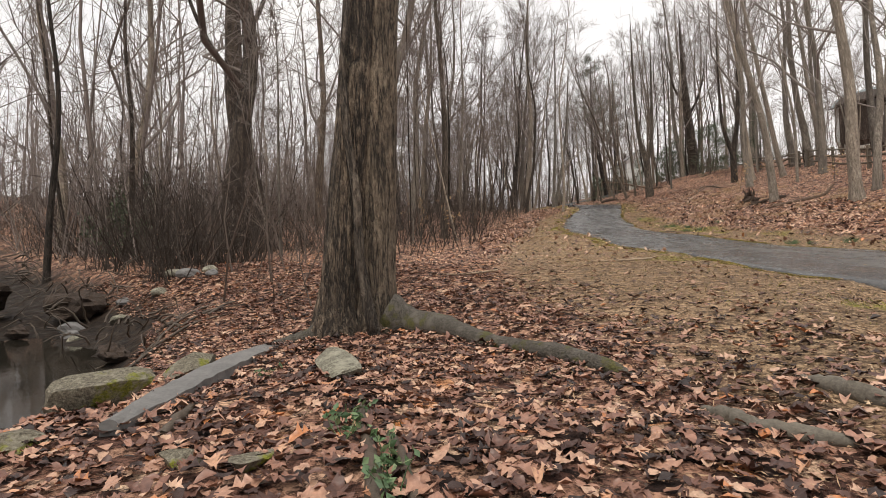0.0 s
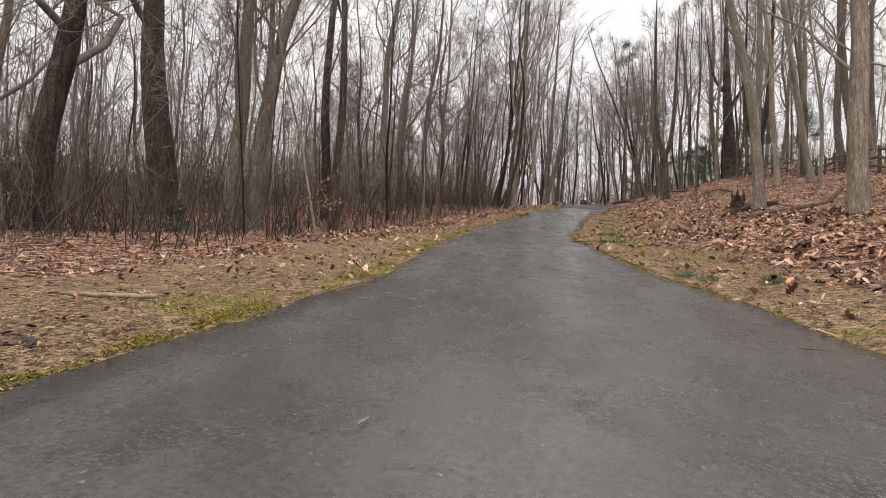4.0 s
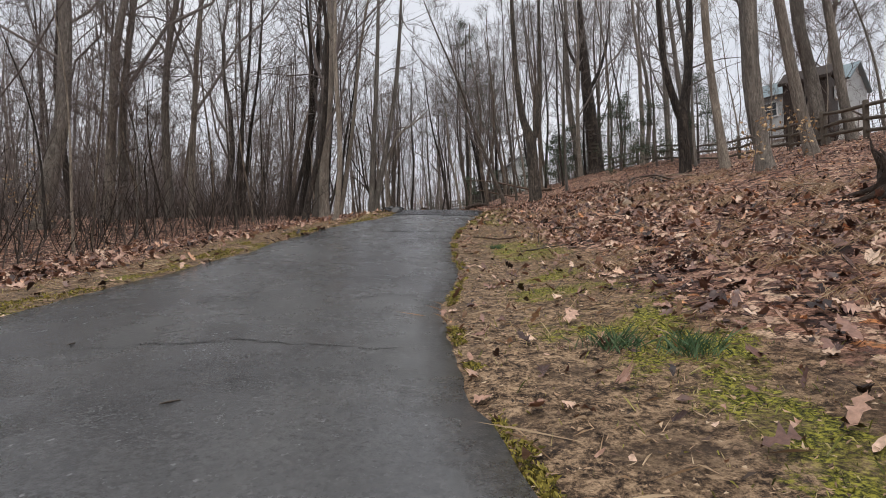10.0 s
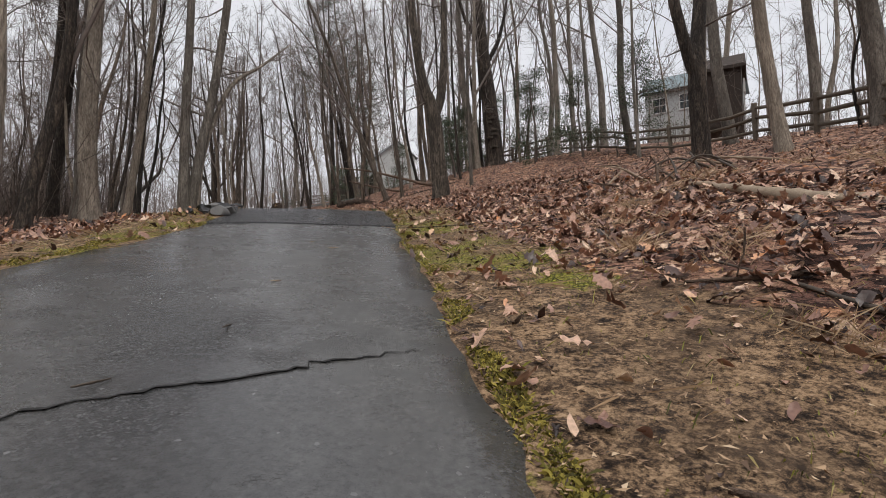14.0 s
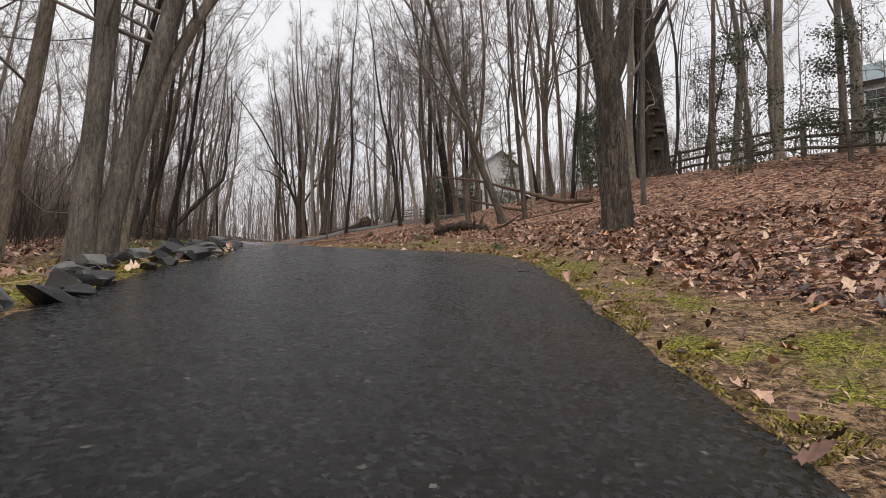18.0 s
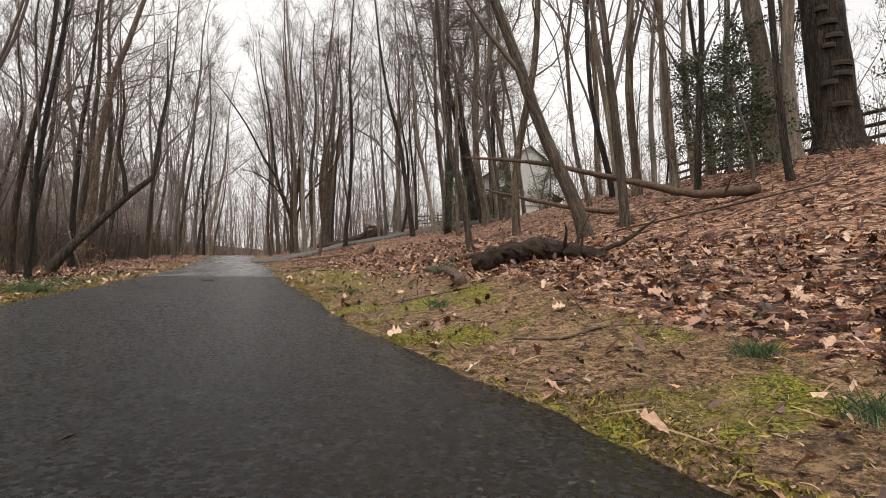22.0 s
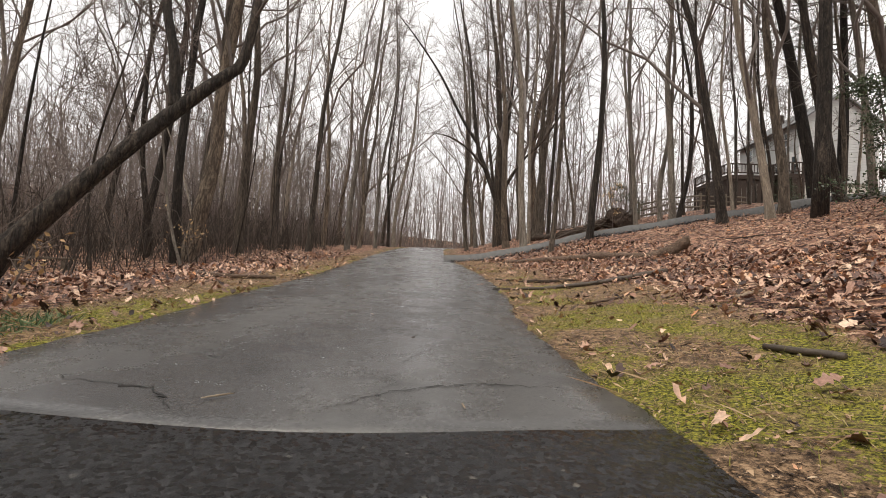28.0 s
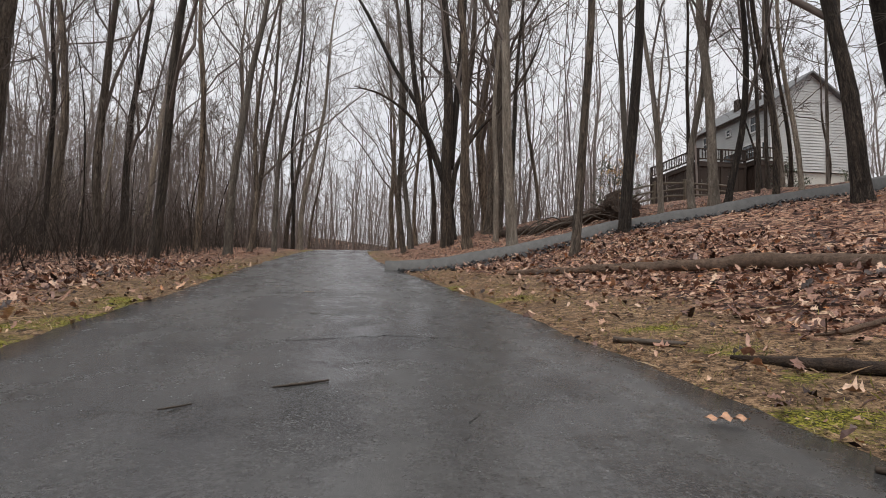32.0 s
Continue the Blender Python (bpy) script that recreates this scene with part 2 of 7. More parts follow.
def asphalt_material(name, dark, light, grain, wet, relief, patchy, speck, even=0.0, gloss=0.5, deep=0.03):
    """Wet asphalt: coarse stones in binder, rough and filled patches, a damp film and few pale specks."""
    k = Mat(name, 0.4)
    co = k.coords()
    warp = k.mix(0.012, co, k.noise(co, grain * 0.6, 2, out="Color"))
    gap = k.cells(warp, grain, "DISTANCE_TO_EDGE")
    stones = k.cells(warp, grain, "F1", "Color")
    tone = k.n.new("ShaderNodeSeparateColor")
    k.l.new(stones, tone.inputs[0])
    film = k.noise(k.coords((1, 0.3, 1)), 0.8, 5, 0.6)
    blot = k.noise(co, 2.6, 6, 0.65)
    worn = k.ramp(k.noise(co, 1.1, 5, 0.7), (patchy, (0.1 if even else 0.5,) * 3), (patchy + 0.14, (1, 1, 1)))
    pits = k.ramp(gap, (0.02, (0, 0, 0)), (0.16, (1, 1, 1)))
    col = k.ramp(tone.outputs[0], (0.0, tuple(v * 0.4 for v in dark)), (0.5, dark), (0.85, light), (1.0, tuple(v * 1.15 for v in light)))
    col = k.mix(k.math("MULTIPLY", even, k.math("SUBTRACT", 1.1, worn)), col, k.ramp(k.noise(co, 30, 4, 0.7), (0.35, tuple(v * 0.75 for v in dark)), (0.65, tuple((a + b) * 0.5 for a, b in zip(dark, light)))))
    col = k.mix(k.ramp(tone.outputs[1], (0.9984, (0, 0, 0)), (0.999, (1, 1, 1))), col, (speck,) * 3)
    col = k.mix(k.math("MULTIPLY", worn, k.math("SUBTRACT", 1.0, pits)), col, tuple(v * (0.45 if even else 0.15) for v in dark))
    col = k.mix(k.ramp(blot, (0.4, (0, 0, 0)), (0.68, (0.45,) * 3)), col, dark)
    col = k.mix(1.0, col, k.ramp(film, (0.32, (0.66, 0.66, 0.68)), (0.68, (1.22, 1.2, 1.16))), "MULTIPLY")
    k.color(col)
    k.rough(k.ramp(k.mix(0.5 * (1 - even), k.mix(0.45, film, blot), tone.outputs[2]), (0.3, (wet,) * 3), (0.65, (wet + (0.26 if even else 0.34),) * 3)))
    lumps = k.mix(0.5, k.mix(0.45, pits, tone.outputs[1]), k.noise(co, grain * 0.7, 3, 0.7))
    k.bump(k.math("MULTIPLY", lumps, worn), relief, deep)
    k.b.inputs["Specular IOR Level"].default_value = gloss
    return k.m


OLD_ASPHALT = asphalt_material("old_wet_asphalt", (0.065, 0.065, 0.065), (0.14, 0.139, 0.136), 70, 0.11, 0.3, 0.5, 0.22, 0.9, 0.72)


def chip_material(name):
    """Fresh black asphalt: rounded coated stones at three sizes, wet film in broad patches, few pale chips."""
    k = Mat(name, 0.4)
    co = k.coords()
    warp = k.mix(0.015, co, k.noise(co, 40, 3, out="Color"))
    big, small = k.cells(warp, 46), k.cells(warp, 105)
    tone = k.n.new("ShaderNodeSeparateColor")
    k.l.new(k.cells(warp, 46, "F1", "Color"), tone.inputs[0])
    lump, grit = k.noise(co, 24, 6, 0.75), k.noise(co, 85, 6, 0.85)
    film = k.noise(k.coords((1, 0.35, 1)), 0.7, 5, 0.62)
    height = k.math("SUBTRACT", k.mix(0.45, k.mix(0.4, big, small), k.mix(0.6, lump, grit)), k.math("MULTIPLY", tone.outputs[1], 0.25))
    # the lighter stones hold the glint of sky-lit facets in their colour
    col = k.ramp(k.mix(0.35, tone.outputs[0], grit), (0.2, (0.0012, 0.0012, 0.0015)), (0.5, (0.0035, 0.0035, 0.0042)), (0.66, (0.012, 0.012, 0.014)), (0.84, (0.05, 0.05, 0.053)))
    col = k.mix(k.ramp(k.noise(co, 1.3, 5, 0.7), (0.35, (0, 0, 0)), (0.65, (0.4,) * 3)), col, (0.006, 0.006, 0.0068))
    col = k.mix(k.ramp(tone.outputs[2], (0.9975, (0, 0, 0)), (0.9985, (1, 1, 1))), col, (0.2, 0.19, 0.17))
    k.color(col)
    k.rough(k.ramp(k.mix(0.5, film, tone.outputs[0]), (0.38, (0.08,) * 3), (0.58, (0.45,) * 3)))
    k.bump(k.math("SUBTRACT", 1.0, height), 1.0, 0.022)
    k.b.inputs["Specular IOR Level"].default_value = 0.44
    return k.m


def plain(name, a, b, scale=4.0, rough=0.8, bump=0.3, stretch=(1, 1, 1), dist=0.01):
    k = Mat(name, rough)
    co = k.coords(stretch)
    f = k.mix(0.5, k.noise(co, scale, 5), k.noise(co, scale * 9, 4))
    k.color(k.ramp(f, (0.32, a), (0.68, b)))
    k.bump(f, bump, dist)
    return k.m


NEW_ASPHALT = chip_material("new_black_asphalt")

# ---- the lie of the land ----
TRAIL_Y = (-40, -14, -6, 0, 4, 8, 11, 14, 17, 20, 22.5, 25, 28, 30, 32, 34, 36, 38, 40, 42, 43.5, 45, 47, 50, 52, 54, 56, 58, 60, 62, 65, 67, 70, 73.5, 76, 78, 81, 84, 88, 92, 97, 115, 128, 140, 152, 170, 220)
TRAIL_L = (46, 18.2, 12.4, 8.4, 6.2, 5.2, 5.5, 5.75, 5.65, 5.9, 6.0, 6.2, 6.5, 6.9, 7.45, 8.05, 8.8, 9.5, 10.2, 10.95, 11.35, 11.7, 12.05, 12.4, 12.8, 12.85, 12.75, 12.6, 12.4, 12.2, 11.95, 11.85, 11.6, 11.25, 10.98, 10.6, 10.15, 9.85, 9.4, 9.0, 8.4, 6.9, 6.6, 8.6, 14.5, 30, 80)
TRAIL_R = (53, 22.7, 16.9, 12.9, 10.9, 10.15, 10.15, 10.23, 10.1, 9.87, 9.8, 9.9, 10.25, 10.86, 11.22, 11.62, 12.2, 12.95, 13.55, 14.3, 14.82, 15.35, 15.95, 17.05, 17.65, 17.95, 17.78, 17.42, 17.0, 16.68, 16.4, 16.12, 15.72, 15.45, 15.1, 14.95, 14.95, 14.8, 14.4, 13.75, 12.9, 10.9, 10.5, 12.6, 19.0, 36, 86)
RISE_Y = (-60, -10, 0, 2.7, 7.8, 12.2, 16.6, 20.5, 24.4, 28.5, 32.4, 36.9, 39.6, 42.5, 46.5, 50.5, 54.4, 58.6, 62.9, 69.3, 74.7, 81.3, 98, 120, 150, 200, 400)
RISE_Z = (-1.05, -0.35, -0.08, 0.18, 0.59, 0.94, 1.26, 1.75, 2.12, 2.63, 3.21, 4.07, 4.49, 4.95, 5.59, 6.12, 6.53, 6.75, 7.01, 7.36, 7.63, 7.88, 8.95, 10.45, 11.95, 13.6, 19)
STREAM = ((-60, 60), (-30, 32), (-16, 18), (-10, 11.4), (-6.8, 8.2), (-5.7, 5.4), (-5.3, 2), (-5.3, -2), (-8, -8), (-20, -30))


def smooth_table(xs, ys, x):
    """Cubic Hermite through the table."""
    xs, ys, x = np.asarray(xs, float), np.asarray(ys, float), np.asarray(x, float)
    m = np.gradient(ys, xs)
    i = np.clip(np.searchsorted(xs, x) - 1, 0, len(xs) - 2)
    h = xs[i + 1] - xs[i]
    t = np.clip((x - xs[i]) / h, 0, 1)
    return ((2 * t**3 - 3 * t**2 + 1) * ys[i] + (t**3 - 2 * t**2 + t) * h * m[i]
            + (3 * t**2 - 2 * t**3) * ys[i + 1] + (t**3 - t**2) * h * m[i + 1])


def trail_left(y):
    return smooth_table(TRAIL_Y, TRAIL_L, y)


def trail_right(y):
    return smooth_table(TRAIL_Y, TRAIL_R, y)


def rise(y):
    return smooth_table(RISE_Y, RISE_Z, y)


def stream_distance(x, y):
    best = np.full(np.shape(x), 1e9)
    for (ax, ay), (bx, by) in zip(STREAM, STREAM[1:]):
        dx, dy = bx - ax, by - ay
        t = np.clip(((x - ax) * dx + (y - ay) * dy) / (dx * dx + dy * dy), 0, 1)
        best = np.minimum(best, np.hypot(x - ax - t * dx, y - ay - t * dy))
    return best


def waves(x, y):
    """Uneven ground, a sum of slow and quick waves."""
    return (0.45 * np.sin(x * 0.31 + 1.3) * np.sin(y * 0.27 + 0.4) + 0.3 * np.sin(x * 0.83 + y * 0.51 + 2) * np.sin(y * 0.71 - x * 0.37)
            + 0.16 * np.sin(x * 2.1 - y * 1.3 + 0.7) * np.sin(y * 2.4 + x * 0.9) + 0.09 * np.sin(x * 4.7 + y * 2.2) * np.sin(y * 5.3 - x * 1.9 + 1))


def land(x, y):
    """Height of the ground."""
    x, y = np.asarray(x, float), np.asarray(y, float)
    right, left = np.maximum(x - trail_right(y), 0), np.maximum(trail_left(y) - x, 0)
    up = 0.06 * right + 0.2 * np.log1p(np.exp(np.clip((right - 1.6) * 1.6, -30, 30))) / 1.6
    up = 14 * (1 - np.exp(-up / 14))
    dip = np.interp(y, (8, 22, 32, 50, 58, 70), (0.12, 0.5, 1.05, 1.05, 0.4, 0.12))
    down = -dip * (1 - np.exp(-np.maximum(left - 0.8, 0) * 0.17))
    bed = -1.15 / (1 + np.exp(np.clip((stream_distance(x, y) - 2.3) * 2.6, -40, 40))) * np.clip(1.4 - left / 60, 0, 1)
    off = np.clip((right + left - 0.5) / 4, 0, 1)
    far = np.clip((left - 40) / 150, 0, 1)
    hollow = -0.38 * np.exp(-((x + 0.9) / 2.6) ** 2 - ((y - 6) / 3) ** 2)
    knoll = 0.34 * np.exp(-((x - 19.9) / 1.6) ** 2 - ((y - 62.8) / 3.2) ** 2)
    ridge = 0.85 * np.clip((right - 8.5) / 6, 0, 1) * np.clip((y - 51) / 7, 0, 1) * np.clip((90 - y) / 12, 0, 1)
    z = rise(y) + up + ridge + down + bed + hollow + knoll + 0.22 * off * waves(x, y) + far * 14
    # the hollow that holds a puddle, with a low rim
    rho = np.hypot((x - 5.4) / 0.9, (y - 4.6) / 1.3)
    dish = float(rise(4.75)) - 0.07 + 0.13 * np.clip(rho - 0.75, 0, 1)
    return z + np.clip((1.7 - rho) / 0.4, 0, 1) * (dish - z)


# ---- mesh helpers ----
def mesh_of(name, verts, faces, material, smooth=True):
    me = bpy.data.meshes.new(name)
    me.from_pydata([tuple(v) for v in verts], [], [tuple(f) for f in faces])
    me.materials.append(material)
    if smooth:
        me.polygons.foreach_set("use_smooth", [True] * len(me.polygons))
    me.update()
    return me


def numpy_mesh(name, verts, tris, material, smooth=False):
    """A mesh from arrays of points and of triangles or quads."""
    me = bpy.data.meshes.new(name)
    k = tris.shape[1]
    me.vertices.add(len(verts))
    me.vertices.foreach_set("co", np.asarray(verts, np.float32).ravel())
    me.loops.add(tris.size)
    me.loops.foreach_set("vertex_index", np.asarray(tris, np.int32).ravel())
    me.polygons.add(len(tris))
    me.polygons.foreach_set("loop_start", np.arange(0, tris.size, k, dtype=np.int32))
    me.polygons.foreach_set("loop_total", np.full(len(tris), k, dtype=np.int32))
    me.polygons.foreach_set("use_smooth", np.full(len(tris), smooth))
    me.materials.append(material)
    me.update(calc_edges=True)
    me.validate()
    return me


class Tubes:
    """Collects tapered tubes along lines, to make one mesh of them."""

    def __init__(self):
        self.v, self.f, self.count = [], [], 0

    def add(self, line, radii, sides=5, wobble=0.0, rng=None, cap=True):
        line, radii = np.asarray(line, float), np.asarray(radii, float)
        n = len(line)
        tang = np.gradient(line, axis=0)
        tang /= np.linalg.norm(tang, axis=1)[:, None] + 1e-9
        ref = np.array([0.0, 0, 1]) if abs(tang[:, 2]).mean() < 0.8 else np.array([1.0, 0.2, 0])
        a = np.cross(tang, ref)
        a /= np.linalg.norm(a, axis=1)[:, None] + 1e-9
        b = np.cross(tang, a)
        ang = np.arange(sides) * 2 * np.pi / sides
        r = radii[:, None] * np.ones(sides)
        if wobble and rng is not None:
            r = r * (1 + wobble * rng.uniform(-1, 1, (n, sides)))
        ring = line[:, None] + r[:, :, None] * (np.cos(ang)[None, :, None] * a[:, None] + np.sin(ang)[None, :, None] * b[:, None])
        self.v.append(ring.reshape(-1, 3))
        i, j = np.meshgrid(np.arange(n - 1), np.arange(sides), indexing="ij")
        j2 = (j + 1) % sides
        base = self.count
        q = np.stack([i * sides + j, i * sides + j2, (i + 1) * sides + j2, (i + 1) * sides + j], -1).reshape(-1, 4) + base
        self.f.append(np.concatenate([q[:, [0, 1, 2]], q[:, [0, 2, 3]]]))
        if cap:
            fan = np.arange(1, sides - 1)
            self.f.append(np.stack([np.zeros_like(fan), fan + 1, fan], -1) + base)
            self.f.append(np.stack([np.zeros_like(fan), fan, fan + 1], -1) + base + (n - 1) * sides)
        self.count += n * sides

    def slivers(self, start, way, width):
        """Hair-thin twigs, one tapering face each, from arrays of starts and ways."""
        start, way = np.asarray(start, float), np.asarray(way, float)
        n = len(start)
        side = np.cross(way, np.roll(way, 1, axis=1) + (0.3, 0.1, 0.7))
        side *= width / (np.linalg.norm(side, axis=1)[:, None] + 1e-9)
        self.v.append(np.stack([start - side, start + side, start + way], 1).reshape(-1, 3))
        self.f.append(np.arange(n * 3).reshape(-1, 3) + self.count)
        self.count += n * 3

    def mesh(self, name, material, smooth=True):
        return numpy_mesh(name, np.concatenate(self.v), np.concatenate(self.f), material, smooth)


def part(name, me, parent, label=""):
    ob = new(name, me)
    ob.parent = parent
    if label:
        tagged(ob, label)
    return ob


def on_land(x, y, dz=0.0):
    return float(land(x, y)) + dz


# ---- the ground, one sheet to the horizon ----
def spread(lo, hi, step, reach):
    mid = np.arange(lo, hi + step / 2, step)
    grow = step * 1.22 ** np.arange(1, 60)
    out = np.cumsum(grow)
    out = out[out < reach]
    return np.concatenate([lo - out[::-1], mid, hi + out])


def hash_noise(x, y, s, seed=0):
    """Soft random field between 0 and 1."""
    x, y = x / s + seed * 17.3, y / s - seed * 9.1
    v = 0
    amp, tot = 1.0, 0.0
    for k in range(3):
        xi, yi = np.floor(x), np.floor(y)
        fx, fy = x - xi, y - yi
        fx, fy = fx * fx * (3 - 2 * fx), fy * fy * (3 - 2 * fy)
        h = lambda a, b: np.mod(np.sin(a * 127.1 + b * 311.7 + seed * 7.7) * 43758.5453, 1.0)
        v = v + amp * ((h(xi, yi) * (1 - fx) + h(xi + 1, yi) * fx) * (1 - fy) + (h(xi, yi + 1) * (1 - fx) + h(xi + 1, yi + 1) * fx) * fy)
        tot += amp
        amp *= 0.5
        x, y = x * 2.1 + 5.2, y * 2.1 + 1.3
    return v / tot


def ramp01(v, a, b):
    return np.clip((v - a) / (b - a), 0, 1)


def zones(x, y):
    """How much leaf litter and how much moss or short grass covers the ground."""
    x, y = np.asarray(x, float), np.asarray(y, float)
    right, left = np.maximum(x - trail_right(y), 0), np.maximum(trail_left(y) - x, 0)
    n1, n2, n3 = hash_noise(x, y, 1.6, 1), hash_noise(x, y, 0.7, 2), hash_noise(x, y, 3.0, 3)
    verge_r = np.interp(y, (0, 10, 22, 30, 40, 50, 58, 66, 72, 78, 86, 100), (0.7, 1.2, 2.1, 1.9, 1.5, 1.2, 2.0, 2.4, 2.4, 2.5, 2.0, 1.1))
    verge_l = np.interp(y, (0, 4, 12, 22, 35, 45, 55, 62, 70, 78, 90), (5.5, 4.5, 4.2, 2.8, 1.6, 1.4, 3.5, 3.5, 2.2, 1.4, 1.2))
    lit = np.where(right > 0, ramp01(right + (n1 - 0.5) * 1.8, verge_r - 0.5, verge_r + 0.7), ramp01(left + (n1 - 0.5) * 1.6, verge_l - 0.5, verge_l + 0.8))
    lit = np.clip(lit * (0.75 + 0.5 * n3), 0, 1)
    # strips of moss beside the trail
    near = np.where(right > 0, right, left)
    amount = np.where(right > 0, np.interp(y, (6, 12, 20, 30, 38, 44, 52, 60, 66, 76, 84, 92), (0.35, 0.4, 0.1, 0.14, 0.5, 0.6, 0.5, 0.5, 0.5, 0.66, 0.45, 0.32)),
                      np.interp(y, (3, 8, 20, 40, 54, 62, 72, 84, 95), (0.2, 0.3, 0.4, 0.55, 0.7, 0.75, 0.62, 0.55, 0.5)))
    width = np.where(right > 0, np.interp(y, (10, 24, 40, 60, 74, 84), (1.4, 1.4, 2.0, 2.8, 2.6, 2.0)), np.interp(y, (5, 20, 45, 58, 68, 80), (1.2, 0.9, 0.8, 2.6, 1.8, 0.55)))
    moss = ramp01(amount + (n2 - 0.5) * 1.1 + (n1 - 0.5) * 0.7, 0.42, 0.72) * ramp01(near, 2.6 * width, 0.5 * width) * 1.0
    band = ramp01(right, 0.5, 0.9) * ramp01(right, 2.9, 1.8) * ramp01(y, 16, 19) * ramp01(y, 38, 34)
    moss = np.maximum(moss, band * ramp01(n2 * 0.8 + n1 * 0.4, 0.5, 0.75))
    moss = np.maximum(moss, ramp01(1.5 - np.hypot((x - 4.3) / 0.6, (y - 4.8) / 0.5) + (n2 - 0.5), 0.3, 0.8))
    return lit, np.clip(moss, 0, 1) * (1 - 0.85 * lit)


xs, ys = spread(-11, 34, 0.34, 420), spread(-5, 116, 0.34, 420)
gx, gy = np.meshgrid(xs, ys, indexing="ij")
gz = land(gx, gy)
inside = (gx > trail_left(gy) + 0.06) & (gx < trail_right(gy) - 0.06) & (gy > -30) & (gy < 190)
gz = gz - 0.06 * inside + 0.03 * (hash_noise(gx, gy, 0.5, 4) - 0.5) * (~inside) * (np.abs(gx - 10) < 40)
verts = np.stack([gx, gy, gz], -1).reshape(-1, 3)
ni, nj = gx.shape
ii, jj = np.meshgrid(np.arange(ni - 1), np.arange(nj - 1), indexing="ij")
quads = np.stack([ii * nj + jj, (ii + 1) * nj + jj, (ii + 1) * nj + jj + 1, ii * nj + jj + 1], -1).reshape(-1, 4)
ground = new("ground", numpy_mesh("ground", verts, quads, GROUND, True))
tagged(ground, "forest floor of wet brown leaves, bare soil and moss", "ground", kind="structure")
lit, mos = zones(gx, gy)
mud_near = ramp01(2.75 + 1.0 * (hash_noise(gx, gy, 0.8, 12) - 0.5) - stream_distance(gx, gy), 0.0, 0.7)
loam = ramp01(gy + 6 * (hash_noise(gx, gy, 2.5, 15) - 0.5), 12, 22) * (0.55 + 0.7 * hash_noise(gx, gy, 1.1, 16))
loam = loam * (1 - 0.9 * ramp01(1.3 - (gx - trail_right(gy)), 0, 0.5) * ramp01(36 - gy, 0, 4))
for name, values in (("litter", lit), ("moss", mos), ("mud", mud_near), ("loam", np.clip(loam, 0, 1))):
    ground.data.attributes.new(name, "FLOAT", "POINT").data.foreach_set("value", values.ravel().astype(np.float32))


def ground_z(x, y):
    """Height of the sheet itself at any place near the trail."""
    i, j = np.clip(np.searchsorted(xs, x) - 1, 0, len(xs) - 2), np.clip(np.searchsorted(ys, y) - 1, 0, len(ys) - 2)
    u, v = (x - xs[i]) / (xs[i + 1] - xs[i]), (y - ys[j]) / (ys[j + 1] - ys[j])
    return (gz[i, j] * (1 - u) + gz[i + 1, j] * u) * (1 - v) + (gz[i, j + 1] * (1 - u) + gz[i + 1, j + 1] * u) * v


# ---- the trail ----
SEAM_A, SEAM_B = 42.98, 73.15


def seam_a(u):
    return SEAM_A + 0.45 * (1 - u) ** 2 + 0.04 * math.sin(u * 9)


def seam_b(u):
    return SEAM_B - 0.25 * math.sin(u * math.pi) + 0.35 * u * u


def strip(name, y0, y1, material, lift, start=None, stop=None, label=""):
    """A length of asphalt with ragged edges and a skirt that sinks into the soil."""
    n, cols = max(2, int((y1 - y0) / 0.22)), 14
    v, f = [], []
    for i in range(n + 1):
        for c in range(cols + 1):
            u = c / cols
            lo, hi = start(u) if start else y0, stop(u) if stop else y1
            y = lo + (hi - lo) * i / n
            xl, xr = float(trail_left(y)), float(trail_right(y))
            rag = 0.022 * math.sin(y * 3.1) + 0.018 * math.sin(y * 9.7 + 1) + 0.014 * math.sin(y * 23.3)
            x = xl + (xr - xl) * u + rag * (1 - u if c < cols / 2 else u) * (1 if abs(u - 0.5) > 0.4 else 0)
            z = float(rise(y)) + lift + 0.03 * (1 - (2 * u - 1) ** 2) + 0.008 * math.sin(y * 1.7 + x * 2.3)
            rho = math.hypot((x - 5.4) / 0.9, (y - 4.6) / 1.3)
            z = min(z, float(rise(4.75)) - 0.152 + 0.13 * rho + 0.3 * max(rho - 1.3, 0))
            v.append((x, y, z))
    row = cols + 1
    for i in range(n):
        for c in range(cols):
            f.append((i * row + c, i * row + c + 1, (i + 1) * row + c + 1, (i + 1) * row + c))
    edge = [i * row for i in range(n + 1)], [i * row + cols for i in range(n + 1)][::-1], [c for c in range(cols, -1, -1)], [n * row + c for c in range(cols + 1)]
    for ids in edge:
        k0 = len(v)
        for a in ids:
            v.append((v[a][0], v[a][1], v[a][2] - 0.12))
        for q in range(len(ids) - 1):
            f.append((ids[q], ids[q + 1], k0 + q + 1, k0 + q))
    ob = new(name, mesh_of(name, v, f, material))
    tagged(ob, label, "path", kind="structure")
    return ob


strip("trail_old_lower", -30, SEAM_A, OLD_ASPHALT, 0.012, stop=seam_a, label="old wet grey asphalt footpath with worn ragged edges")
strip("trail_new", SEAM_A, SEAM_B, NEW_ASPHALT, 0.026, seam_a, seam_b, label="fresh black asphalt overlay on the footpath")
strip("trail_old_upper", SEAM_B, 190, OLD_ASPHALT, 0.012, start=seam_b, label="old cracked grey asphalt footpath with sandy edges")

